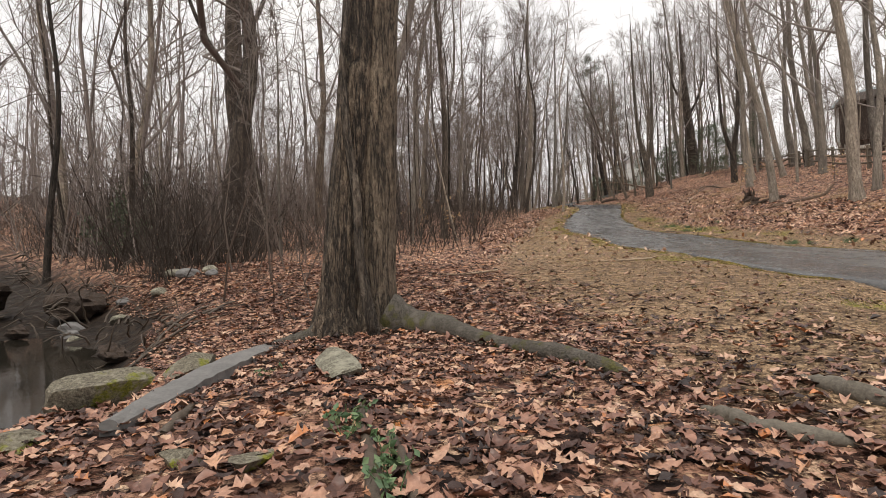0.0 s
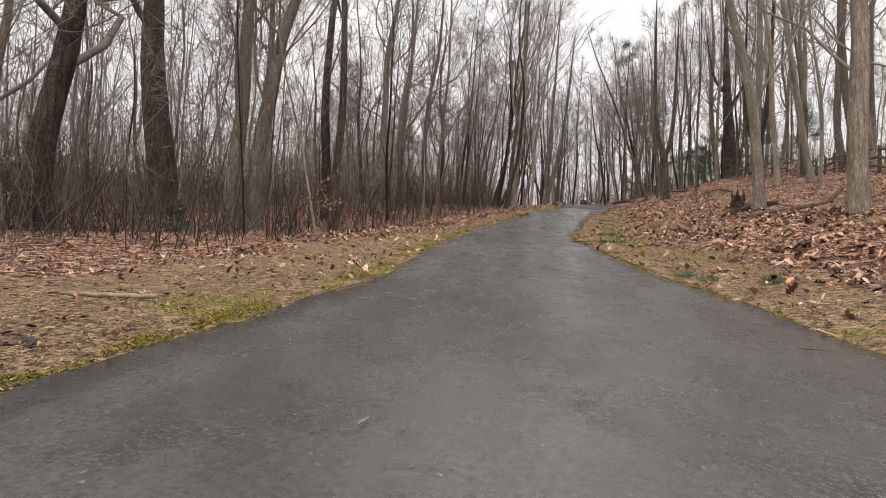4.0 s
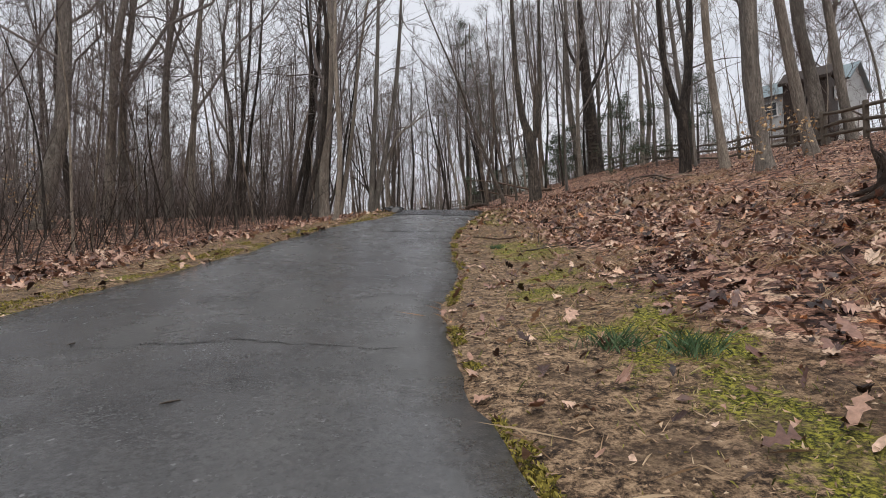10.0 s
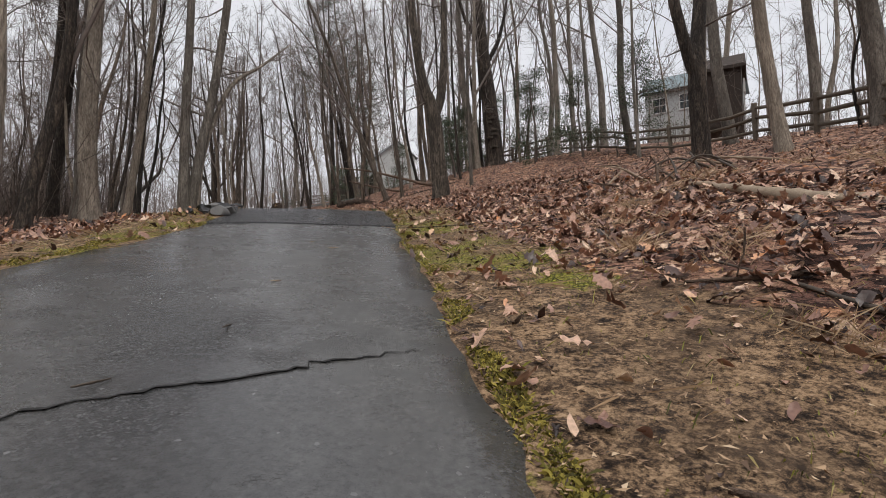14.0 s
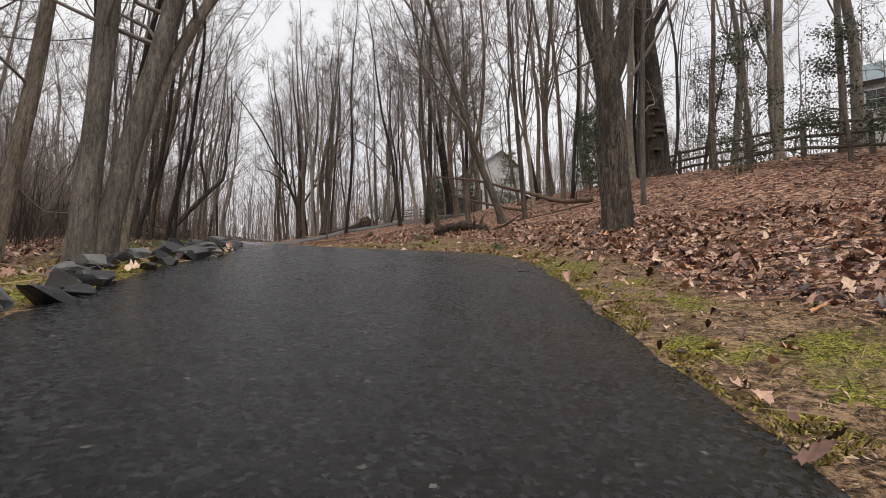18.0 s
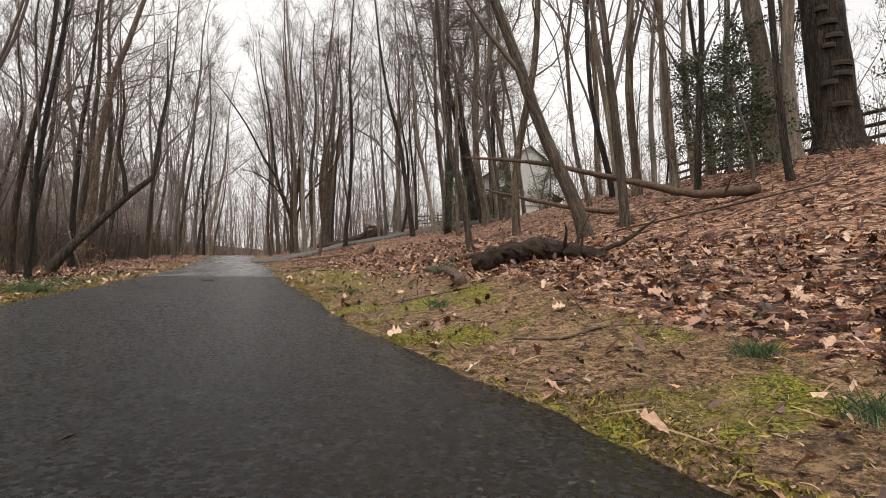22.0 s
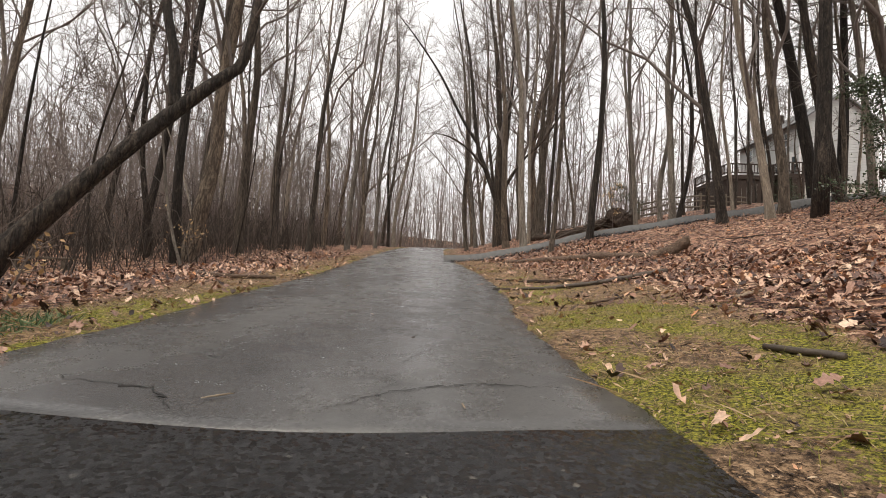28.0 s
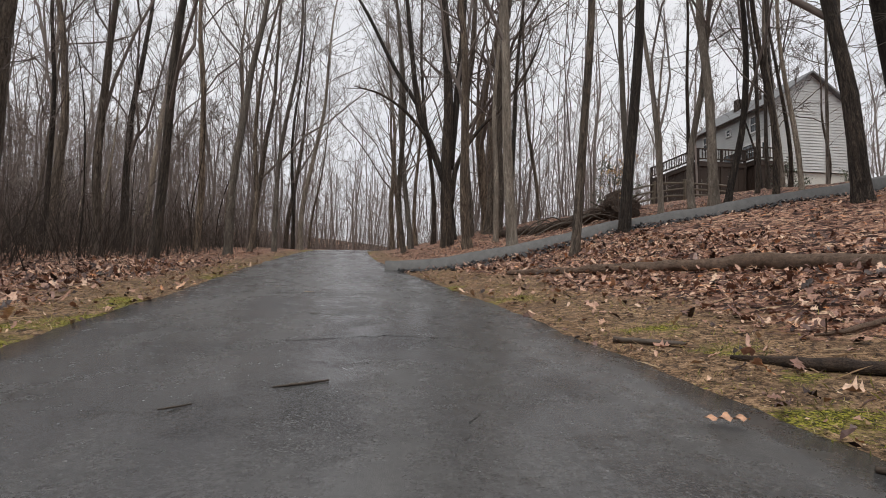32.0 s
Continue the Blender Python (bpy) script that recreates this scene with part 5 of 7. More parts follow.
# ---- fallen wood along the way ----
FALLEN = "fallen wood"
wood("log", "curved bare fallen log on the leafy bank", "log", ((15.2, 24.6), (15.9, 24.4), (16.6, 23.9), (17.2, 23.7), (17.8, 23.9, on_land(17.8, 23.9) + 0.35)), (0.07, 0.09, 0.09, 0.08, 0.05), BROWN_LOG, 21, 12, stubs=1, group=FALLEN)
wood("log", "short rotten log beside the tree stump", "log", ((15.6, 26.5), (16.4, 26.2), (17.0, 26.0)), (0.09, 0.11, 0.08), ROTTEN, 22, wobble=0.2, group=FALLEN)
wood("log", "long pale barkless log lying across the slope", "log", ((20.2, 41.4), (18.9, 39.3), (17.4, 37.0), (16.2, 34.7)), (0.04, 0.07, 0.09, 0.11), PALE_WOOD, 23, group=FALLEN)
wood("fallen_branch", "bent pale stick on the mossy verge", "stick", ((12.25, 34.5), (12.45, 34.2), (12.62, 33.85), (13.0, 33.75), (13.3, 34.0)), (0.01, 0.02, 0.018, 0.016, 0.008), BROWN_LOG, 24, 7, 0.0, group=FALLEN)
wood("fallen_branch", "long dark wet branch lying on leaves", "stick", ((14.5, 36.2), (14.1, 35.0), (13.8, 34.2), (13.95, 33.5), (14.3, 32.6)), (0.01, 0.02, 0.024, 0.024, 0.016), DARK_STICK, 25, 7, 0.0, group=FALLEN)
wood("fallen_branch", "dark stick lying across the verge", "stick", ((14.45, 42.65), (14.9, 42.45), (15.1, 42.2), (15.5, 41.9), (16.0, 41.6)), (0.006, 0.014, 0.013, 0.016, 0.01), DARK_STICK, 26, 7, 0.1, group=FALLEN)
wood("fallen_branch", "thin pale twig on moss", "stick", ((14.6, 43.1), (15.2, 43.1), (15.5, 43.35), (15.85, 43.6)), (0.006, 0.01, 0.009, 0.005), DARK_STICK, 27, 6, -0.2, group=FALLEN)
wood("fallen_branch", "thin curved stick lying across the path edge", "stick", ((9.6, 23.75), (9.85, 23.35), (10.2, 23.2), (10.6, 23.3)), (0.008, 0.014, 0.012, 0.006), DARK_STICK, 28, 6, -0.4, group=FALLEN)
wood("log", "thick black rotten log resting on leaves", "log", ((19.05, 62.85), (19.5, 62.6), (20.05, 62.35), (20.6, 62.1), (21.2, 62.2)), (0.17, 0.175, 0.16, 0.12, 0.06), ROTTEN, 29, 18, 0.05, 0.24, stubs=3, group=FALLEN)
wood("log", "weathered brown log beside a grass tuft", "log", ((18.95, 66.0), (18.95, 64.9), (18.9, 63.9), (18.78, 63.0), (18.62, 62.2)), (0.06, 0.075, 0.085, 0.095, 0.09), BROWN_LOG, 30, 14, group=FALLEN)
hung = wood("log", "long fallen trunk hung across the slope between trees", "log", ((20.8, 69.05, 11.1), (22.6, 68.1, 10.85), (24.6, 66.9, 10.25), (26.0, 65.8, 9.75), (27.0, 64.8, on_land(27.0, 64.8) + 0.1)), (0.03, 0.06, 0.085, 0.11, 0.13), BROWN_LOG, 31, 12, stubs=7, group=FALLEN)
wood("log", "thin fallen trunk leaning on the slope", "log", ((22.4, 71.8, 10.7), (24.0, 70.4, 10.1), (25.6, 68.8), (27.0, 67.6)), (0.04, 0.07, 0.08, 0.09), BROWN_LOG, 32, group=FALLEN)
wood("fallen_branch", "dark root-like branch curling over leaves", "stick", ((21.6, 63.2), (22.0, 63.0, on_land(22.0, 63.0) + 0.2), (22.3, 62.9, on_land(22.3, 62.9) + 0.4), (22.5, 62.7, on_land(22.5, 62.7) + 0.6)), (0.05, 0.045, 0.03, 0.012), ROTTEN, 33, stubs=4, group=FALLEN)
wood("fallen_branch", "pale forked branch resting on the bank", "stick", ((20.6, 71.3, on_land(20.6, 71.3) + 0.45), (20.2, 70.2), (19.75, 69.0), (19.75, 68.0), (20.2, 67.0), (21.0, 66.0)), (0.02, 0.04, 0.055, 0.07, 0.09, 0.1), BROWN_LOG, 34, stubs=2, group=FALLEN)
wood("log", "long fallen log with a broken upturned end", "log", ((15.3, 93.5), (16.9, 91.5), (18.3, 89.2), (19.6, 87.2), (20.5, 86.9, on_land(20.5, 86.9) + 0.4)), (0.07, 0.1, 0.13, 0.16, 0.17), BROWN_LOG, 35, 12, wobble=0.14, group=FALLEN)
wood("fallen_branch", "long dark branch lying beside the path", "stick", ((14.7, 83.4), (15.5, 82.9), (16.35, 82.75), (17.2, 82.6), (18.5, 82.8)), (0.015, 0.035, 0.045, 0.05, 0.06), DARK_STICK, 36, 8, 0.0, stubs=3, group=FALLEN)
wood("fallen_branch", "short dark stick on the sandy verge", "stick", ((14.8, 86.3), (15.3, 85.9)), (0.03, 0.025), DARK_STICK, 37, 7, 0.0, group=FALLEN)
wood("fallen_branch", "brown stick lying on leaves beside the moss", "stick", ((7.2, 83.5), (8.4, 82.8), (9.45, 83.15)), (0.05, 0.055, 0.04), BROWN_LOG, 38, 8, 0.0, group=FALLEN)
wood("fallen_branch", "short dark stick on leaves", "stick", ((16.75, 75.2), (17.05, 74.7)), (0.025, 0.03), DARK_STICK, 39, 7, 0.0, group=FALLEN)
wood("fallen_branch", "dark rotten branch on the wet verge", "stick", ((15.4, 85.4), (15.7, 84.95), (16.1, 84.6), (16.8, 84.4)), (0.02, 0.05, 0.05, 0.03), ROTTEN, 40, 8, 0.1, group=FALLEN)
wood("fallen_branch", "long thin branch resting on the slope", "stick", ((24.0, 66.5), (25.5, 64.6), (27.2, 63.2)), (0.02, 0.03, 0.02), DARK_STICK, 41, 7, -0.3, group=FALLEN)
VERGE = "verge sticks"
wood("fallen_branch", "short brown stick on the sandy verge", "stick", ((10.06, 19.72), (10.15, 19.6), (10.26, 19.5)), (0.008, 0.016, 0.012), BROWN_LOG, 141, 7, -0.1, group=VERGE)
wood("fallen_branch", "thin dark crooked stick on the verge", "stick", ((10.5, 20.12), (10.42, 19.85), (10.4, 19.6), (10.32, 19.42)), (0.005, 0.01, 0.011, 0.008), DARK_STICK, 142, 7, -0.2, stubs=1, group=VERGE)
wood("fallen_branch", "pale bent twig lying on soil", "stick", ((11.2, 19.6), (11.4, 19.8), (11.75, 19.9)), (0.006, 0.009, 0.005), PALE_WOOD, 143, 6, -0.3, group=VERGE)
wood("fallen_branch", "dark forked stick beside the path edge", "stick", ((12.35, 31.9), (12.6, 31.75), (12.95, 31.75), (13.3, 31.6)), (0.006, 0.014, 0.013, 0.008), DARK_STICK, 144, 7, -0.1, stubs=1, group=VERGE)
wood("fallen_branch", "thin pale twig on mossy ground", "stick", ((15.35, 41.0), (15.5, 40.7), (15.75, 40.45), (16.0, 40.4)), (0.004, 0.007, 0.006, 0.004), PALE_WOOD, 145, 6, -0.3, group=VERGE)
wood("fallen_branch", "dark twig curled on black asphalt", "twig", ((13.6, 69.8, float(rise(69.8)) + 0.075), (13.76, 69.74, float(rise(69.7)) + 0.085), (13.95, 69.76, float(rise(69.8)) + 0.075)), (0.012, 0.02, 0.012), DARK_STICK, 146, 7, group=VERGE)
wood("fallen_branch", "brown stick on the old asphalt", "twig", ((12.0, 84.5, float(rise(84.5)) + 0.052), (12.14, 84.56, float(rise(84.6)) + 0.054), (12.3, 84.66, float(rise(84.7)) + 0.052)), (0.005, 0.009, 0.006), DARK_STICK, 147, 6, group=VERGE)
wood("fallen_branch", "long dark stick on the leafy verge", "stick", ((18.15, 59.0), (18.5, 58.7), (18.95, 58.75), (19.4, 58.5)), (0.007, 0.013, 0.013, 0.008), DARK_STICK, 148, 7, 0.1, group=VERGE)
heap_rng = np.random.default_rng(58)
for k in range(16):
    x, y = 21.0 + heap_rng.normal(0, 0.9), 41.8 + heap_rng.normal(0, 0.7)
    a, ln = heap_rng.uniform(0, 3.14), heap_rng.uniform(0.8, 2.2)
    c, s = math.cos(a) * ln / 2, math.sin(a) * ln / 2
    wood("fallen_branch", "pale bare branch in a tangle on the slope", "stick", ((x - c, y - s), (x, y, on_land(x, y) + heap_rng.uniform(0.1, 0.45)), (x + c, y + s, on_land(x + c, y + s) + heap_rng.uniform(0.05, 0.5))), (0.03, 0.024, 0.008),
         (BROWN_LOG, PALE_WOOD, DARK_STICK)[k % 3], 450 + k, 6, 0.0, stubs=2, group="branch tangle")
stick_rng = np.random.default_rng(55)
for k in range(46):
    y = stick_rng.uniform(8, 98)
    side = stick_rng.uniform() < 0.65
    x = float(trail_right(y)) + stick_rng.uniform(1.2, 9) if side else float(trail_left(y)) - stick_rng.uniform(0.6, 6)
    a, ln = stick_rng.uniform(0, 3.14), stick_rng.uniform(0.4, 1.9)
    c, s = math.cos(a) * ln / 2, math.sin(a) * ln / 2
    r = stick_rng.uniform(0.008, 0.03)
    wood("fallen_branch", "thin broken stick among dead leaves", "stick", ((x - c, y - s), (x + stick_rng.normal(0, 0.06), y + stick_rng.normal(0, 0.06)), (x + c, y + s)), (r, r, r * 0.5),
         (DARK_STICK, BROWN_LOG, PALE_WOOD)[k % 3], 500 + k, 6, -0.3, stubs=k % 2, group="small sticks")


def stump(x, y, r, h, label, seed):
    """A broken rotten stump with splinters and roots."""
    rng = np.random.default_rng(seed)
    ob = new("stump")
    ob.location = (x, y, on_land(x, y))
    tagged(ob, label, "stump")
    t = Tubes()
    hs = np.array([-0.3, 0, 0.1, 0.3, 0.6, 1.0]) * h
    t.add(np.stack([0 * hs, 0.1 * hs, hs], 1), r * np.array([1.6, 1.5, 1.2, 1.0, 0.9, 0.7]), 13, 0.22, rng)
    part("trunk", t.mesh("trunk", ROTTEN), ob)
    for i in range(7):
        a = i * 0.9 + rng.uniform(0, 0.5)
        s = Tubes()
        s.add(limb_line((r * 0.7 * math.cos(a), r * 0.7 * math.sin(a), h * 0.6), (0.25 * math.cos(a), 0.25 * math.sin(a), 1), h * rng.uniform(0.4, 1.1), 3, rng), (r * 0.28, r * 0.2, r * 0.1, 0.01), 5)
        part("splinter", s.mesh("splinter", ROTTEN), ob)
        s = Tubes()
        ln = rng.uniform(0.5, 1.1)
        ends = np.array([(math.cos(a) * r * k, math.sin(a) * r * k) for k in (0.6, 1.4, 1.4 + ln * 2)])
        s.add([(ex, ey, on_land(x + ex, y + ey) - on_land(x, y) + (0.12, 0.05, 0.0)[j]) for j, (ex, ey) in enumerate(ends)], (r * 0.35, r * 0.22, 0.02), 6)
        part("root", s.mesh("root", ROTTEN), ob)
    return ob


stump(16.9, 28.9, 0.25, 0.5, "dark rotten broken stump with jagged splinters", 61)
stump(16.0, 26.9, 0.16, 0.3, "low rotten stump among leaves", 62)


def root_ball(x, y):
    """The torn-up root plate of a fallen tree."""
    rng = np.random.default_rng(63)
    ob = new("uprooted_root_ball", stone_mesh(64, ROTTEN, (0.9, 0.45, 0.8), 4, 0.35))
    ob.matrix_world = pose(x, y, on_land(x, y) + 0.5, 0, 0, 15)
    tagged(ob, "dark torn-up root ball of a fallen tree", "root ball")
    for i in range(26):
        t = Tubes()
        d = rng.normal(0, 1, 3) * (1, 0.5, 0.8)
        d /= np.linalg.norm(d)
        t.add(limb_line(d * (0.6, 0.3, 0.5), d, rng.uniform(0.5, 1.2), 4, rng, wander=0.3), np.linspace(0.05, 0.008, 5), 4, cap=False)
        part("root", t.mesh("root", ROTTEN), ob)
    return ob


root_ball(22.5, 103.8)
wood("log", "fallen trunk behind the torn-up roots", "log", ((22.2, 104.0, on_land(22.2, 104) + 0.6), (20.0, 105.4), (17.6, 107.6)), (0.3, 0.26, 0.2), ROTTEN, 65, 12, group=FALLEN)
pile_rng = np.random.default_rng(66)
for k in range(14):
    x, y, a = 20.2 + pile_rng.normal(0, 1.0), 104.4 + pile_rng.normal(0, 0.8), pile_rng.uniform(-0.6, 0.6)
    wood("fallen_branch", "dark branch in a brush pile", "stick", ((x - 1.3 * math.cos(a), y - 1.3 * math.sin(a)), (x, y, on_land(x, y) + pile_rng.uniform(0.25, 0.7)), (x + 1.3 * math.cos(a), y + 1.3 * math.sin(a))),
         (0.02, 0.035, 0.015), DARK_STICK, 600 + k, 6, group="brush pile")

# ---- the leaning tree and the pair beside the rocks ----
def bent_tree(name_label, x, y, lines, kind, seed):
    """A tree of hand-set stems: each a line of offsets (x, y, z, radius) from the base."""
    rng = np.random.default_rng(seed)
    ob = new("tree")
    z = on_land(x, y)
    ob.location = (x, y, z)
    tagged(ob, name_label, "tree", "woodland trees")
    twigs = Tubes()
    for i, ln in enumerate(lines):
        p = np.array(ln, float)
        q = np.linspace(0, len(p) - 1, 26)
        line = np.stack([smooth_table(range(len(p)), p[:, c], q) for c in range(3)], 1)
        r = np.interp(q, range(len(p)), p[:, 3])
        t = Tubes()
        t.add(line, r, 14 if i == 0 else 9, 0.05, rng)
        part("trunk" if i == 0 else "limb", t.mesh("trunk" if i == 0 else "limb", BARK[kind]), ob)
        for b in range(10):
            k = int(rng.integers(12, 26))
            lb = limb_line(line[k], rng.normal(0, 0.8, 3) + (0, 0, 0.7), rng.uniform(1.0, 3.0), 4, rng)
            twigs.add(lb, np.linspace(min(0.04, r[k] * 0.6), 0.006, 5), 4, cap=False)
            for w in range(4):
                twigs.add(limb_line(lb[rng.integers(1, 5)], rng.normal(0, 0.7, 3) + (0, 0, 0.4), rng.uniform(0.4, 1.1), 2, rng), (0.01, 0.007, 0.004), 3, cap=False)
    part("crown", twigs.mesh("crown", TWIG[kind]), ob)
    return ob


bent_tree("leaning dark trunk bent low over the path edge", 6.6, 78.2,
          (((0, 0, -0.3, 0.24), (0.3, 0.17, 0.55, 0.2), (1.3, 0.8, 2.0, 0.145), (2.3, 1.5, 3.4, 0.125), (2.85, 1.9, 4.1, 0.11), (3.1, 2.1, 4.5, 0.1), (3.25, 2.2, 5.6, 0.08), (3.2, 2.3, 6.6, 0.07), (3.45, 2.4, 8.4, 0.05), (3.3, 2.7, 11, 0.02)),
           ((2.2, 1.45, 3.3, 0.11), (2.1, 1.5, 4.3, 0.09), (1.8, 1.6, 5.6, 0.08), (1.9, 1.8, 7.4, 0.05), (1.5, 2.1, 9.5, 0.02))), "d", 71)
bent_tree("pair of smooth brown trunks joined at the base beside dark rocks", 11.1, 52.0,
          (((0, 0, -0.4, 0.26), (-0.03, 0, 0.3, 0.19), (0.02, 0.05, 1.5, 0.15), (0.1, 0.1, 3.5, 0.14), (0.3, 0.2, 7, 0.12), (0.5, 0.5, 13, 0.08), (0.6, 0.9, 18, 0.02)),
           ((0.2, 0.1, -0.3, 0.2), (0.24, 0.1, 0.5, 0.16), (0.5, 0.2, 2.0, 0.15), (0.95, 0.3, 4.2, 0.14), (1.5, 0.5, 8, 0.12), (1.9, 0.8, 14, 0.05)),
           ((0.3, 0.3, -0.2, 0.12), (0.42, 0.3, 1.0, 0.1), (0.75, 0.4, 2.6, 0.09), (1.5, 0.6, 4.4, 0.075), (2.6, 0.9, 5.4, 0.05), (3.6, 1.2, 6.4, 0.02))), "g", 72)
bent_tree("forked tree with one dark broken stem on the bank", 24.3, 43.6,
          (((0, 0, -0.3, 0.3), (0, 0, 0.6, 0.25), (-0.05, 0, 2.4, 0.24), (0.2, 0.1, 3.6, 0.2), (0.55, 0.2, 6, 0.17), (0.7, 0.3, 12, 0.09), (0.6, 0.3, 18, 0.02)),
           ((-0.05, 0, 2.3, 0.2), (-0.35, 0.1, 3.2, 0.17), (-0.75, 0.2, 5.0, 0.14), (-0.9, 0.3, 8, 0.1), (-1.0, 0.3, 13, 0.03))), "d", 73)

bent_tree("stout ridged oak that forks above head height on the bank", 22.1, 55.9,
          (((0, 0, -0.4, 0.5), (0, 0, 0.3, 0.42), (-0.1, 0, 2.0, 0.37), (-0.25, 0.1, 4.2, 0.33), (-0.75, 0.2, 5.8, 0.22), (-1.1, 0.3, 9, 0.18), (-1.3, 0.4, 14, 0.12), (-1.4, 0.5, 20, 0.02)),
           ((-0.22, 0.1, 3.8, 0.24), (0.2, 0.1, 5.0, 0.21), (0.5, 0.2, 7.5, 0.18), (0.6, 0.3, 13, 0.1), (0.6, 0.3, 18, 0.02))), "r", 75)
bent_tree("clump of dark arching stems where the side path begins", 15.3, 108.3,
          (((0, 0, -0.4, 0.42), (-0.1, 0, 1.0, 0.3), (-0.22, 0, 4.3, 0.27), (-0.17, 0, 7.6, 0.24), (-0.64, 0.2, 13.7, 0.16), (-1.3, 0.4, 18, 0.08), (-1.6, 0.5, 23, 0.02)),
           ((-0.15, 0, 3.0, 0.2), (-1.0, 0.1, 5.2, 0.18), (-1.8, 0.1, 7.5, 0.15), (-2.6, 0.2, 13.7, 0.1), (-3.5, 0.3, 18, 0.05), (-3.8, 0.3, 22, 0.02)),
           ((-1.7, 0.1, 7.2, 0.12), (-3.1, 0.3, 9.4, 0.1), (-4.7, 0.4, 12.4, 0.08), (-6.7, 0.6, 15.3, 0.05), (-8.4, 0.8, 17.4, 0.02)),
           ((0.1, 0, 2.2, 0.16), (0.4, 0.1, 4.3, 0.12), (1.5, 0.2, 6.2, 0.09), (2.8, 0.3, 7.6, 0.08), (4.3, 0.4, 10.1, 0.06), (5.2, 0.5, 13, 0.02)),
           ((0.0, 0.1, 4.0, 0.2), (0.3, 0.2, 8, 0.17), (0.57, 0.3, 13.7, 0.12), (0.2, 0.3, 18, 0.08), (0.5, 0.4, 23, 0.02)),
           ((-1.1, -0.2, 5.4, 0.1), (-2.4, -0.3, 6.8, 0.08), (-3.7, -0.4, 7.6, 0.06), (-5.0, -0.5, 7.9, 0.02))), "d", 74)

# an old dark trunk with shelf fungus on its side
FUNGUS = plain("dark_shelf_fungus", (0.03, 0.024, 0.019), (0.13, 0.105, 0.08), 14, 0.8, 0.5)
old_tree = bent_tree("thick dark trunk with shelf fungus, beside a fallen log", 32.3, 66.9,
                     (((0, 0, -0.5, 0.95), (0, 0, 0.15, 0.84), (-0.06, 0.02, 0.7, 0.66), (-0.3, 0.1, 4, 0.58), (-0.7, 0.3, 9, 0.46), (-1.0, 0.5, 15, 0.26), (-1.2, 0.6, 21, 0.04)),
                      ((-0.6, 0.3, 7.5, 0.2), (0.6, 0.2, 9.6, 0.15), (1.4, 0.1, 12.5, 0.09), (1.8, 0, 16, 0.02)),
                      ((-0.75, 0.3, 9.2, 0.2), (-2.0, 0.6, 11.2, 0.14), (-2.7, 0.8, 14.5, 0.08), (-3.2, 0.8, 17.5, 0.02))), "d", 76)
for k, (h, ang, w) in enumerate(((1.35, 238, 0.36), (2.05, 215, 0.3), (2.3, 252, 0.42), (2.62, 256, 0.46), (3.2, 222, 0.26), (3.5, 242, 0.34), (3.95, 230, 0.36), (4.4, 216, 0.24))):
    rad = 0.67 - 0.022 * h
    cap = []
    for level, grow in ((0.06, 0.72), (0.02, 1.0), (-0.03, 0.97), (-0.08, 0.55)):
        for q in range(13):
            a = math.radians(ang) + w * (q / 6 - 1) * 1.25
            out = rad + 0.13 * grow * math.sin(math.pi * q / 12) ** 0.6 * (1 + 0.1 * math.sin(q * 2.3 + k))
            cap.append((out * math.cos(a), out * math.sin(a), level))
        cap.append((0.4 * rad * math.cos(math.radians(ang)), 0.4 * rad * math.sin(math.radians(ang)), level))
    cap = [(px - 0.02 - 0.07 * h, py + 0.025 * h, pz + h) for px, py, pz in cap]
    faces = [(14 * l + q, 14 * (l + 1) + q, 14 * (l + 1) + (q + 1) % 14, 14 * l + (q + 1) % 14) for l in range(3) for q in range(14)]
    part("shelf_fungus", mesh_of("shelf_fungus", cap, faces + [tuple(range(13, -1, -1)), tuple(range(42, 56))], FUNGUS), old_tree, "dark shelf fungus")

# a stout dark trunk that leans towards the stream
bent_tree("stout dark wet trunk leaning towards the stream", -12.9, 36.6,
          (((0.2, 0, -1.2, 0.98), (0.05, 0, 0.2, 0.86), (-0.25, 0, 2.5, 0.8), (-0.95, 0.1, 6, 0.74), (-1.5, 0.2, 10, 0.66), (-1.6, 0.2, 16, 0.5), (-1.5, 0.2, 24, 0.08)),
           ((-1.5, 0.2, 11, 0.24), (-3.2, 0.3, 13.4, 0.18), (-4.8, 0.4, 17, 0.11), (-5.4, 0.4, 21, 0.02)),
           ((-1.6, 0.2, 13, 0.22), (0.2, 0.1, 15.5, 0.16), (1.4, 0.0, 19, 0.09), (1.9, 0.0, 23, 0.02))), "d", 77)

# ---- black stones at the path's edge ----
rock_rng = np.random.default_rng(81)
for k in range(78):
    y = 45.6 + 9.8 * k / 77 + rock_rng.uniform(-0.1, 0.1)
    x = float(trail_left(y)) - rock_rng.uniform(0.0, 0.75)
    s = rock_rng.uniform(0.1, 0.27)
    stone("riprap_rock", "wet black broken rock edging the path" if k % 3 else "wet grey broken rock edging the path", x, y, (s * 1.25, s * 0.9, s * 0.7), 800 + k, WET_STONE if k % 6 else SLAB_STONE,
          float(rock_rng.uniform(0, 360)), 0.35, group="path-edge rocks", sharp=True)

# ---- the side path up the slope ----
SIDE_ASPHALT = plain("dry_grey_asphalt", (0.09, 0.09, 0.09), (0.17, 0.17, 0.168), 6, 0.75, 0.3)
SIDE = ((12.4, 98.6), (17, 98.3), (21, 97.9), (26, 97.6), (32, 98.8), (40, 102.5), (50, 108))


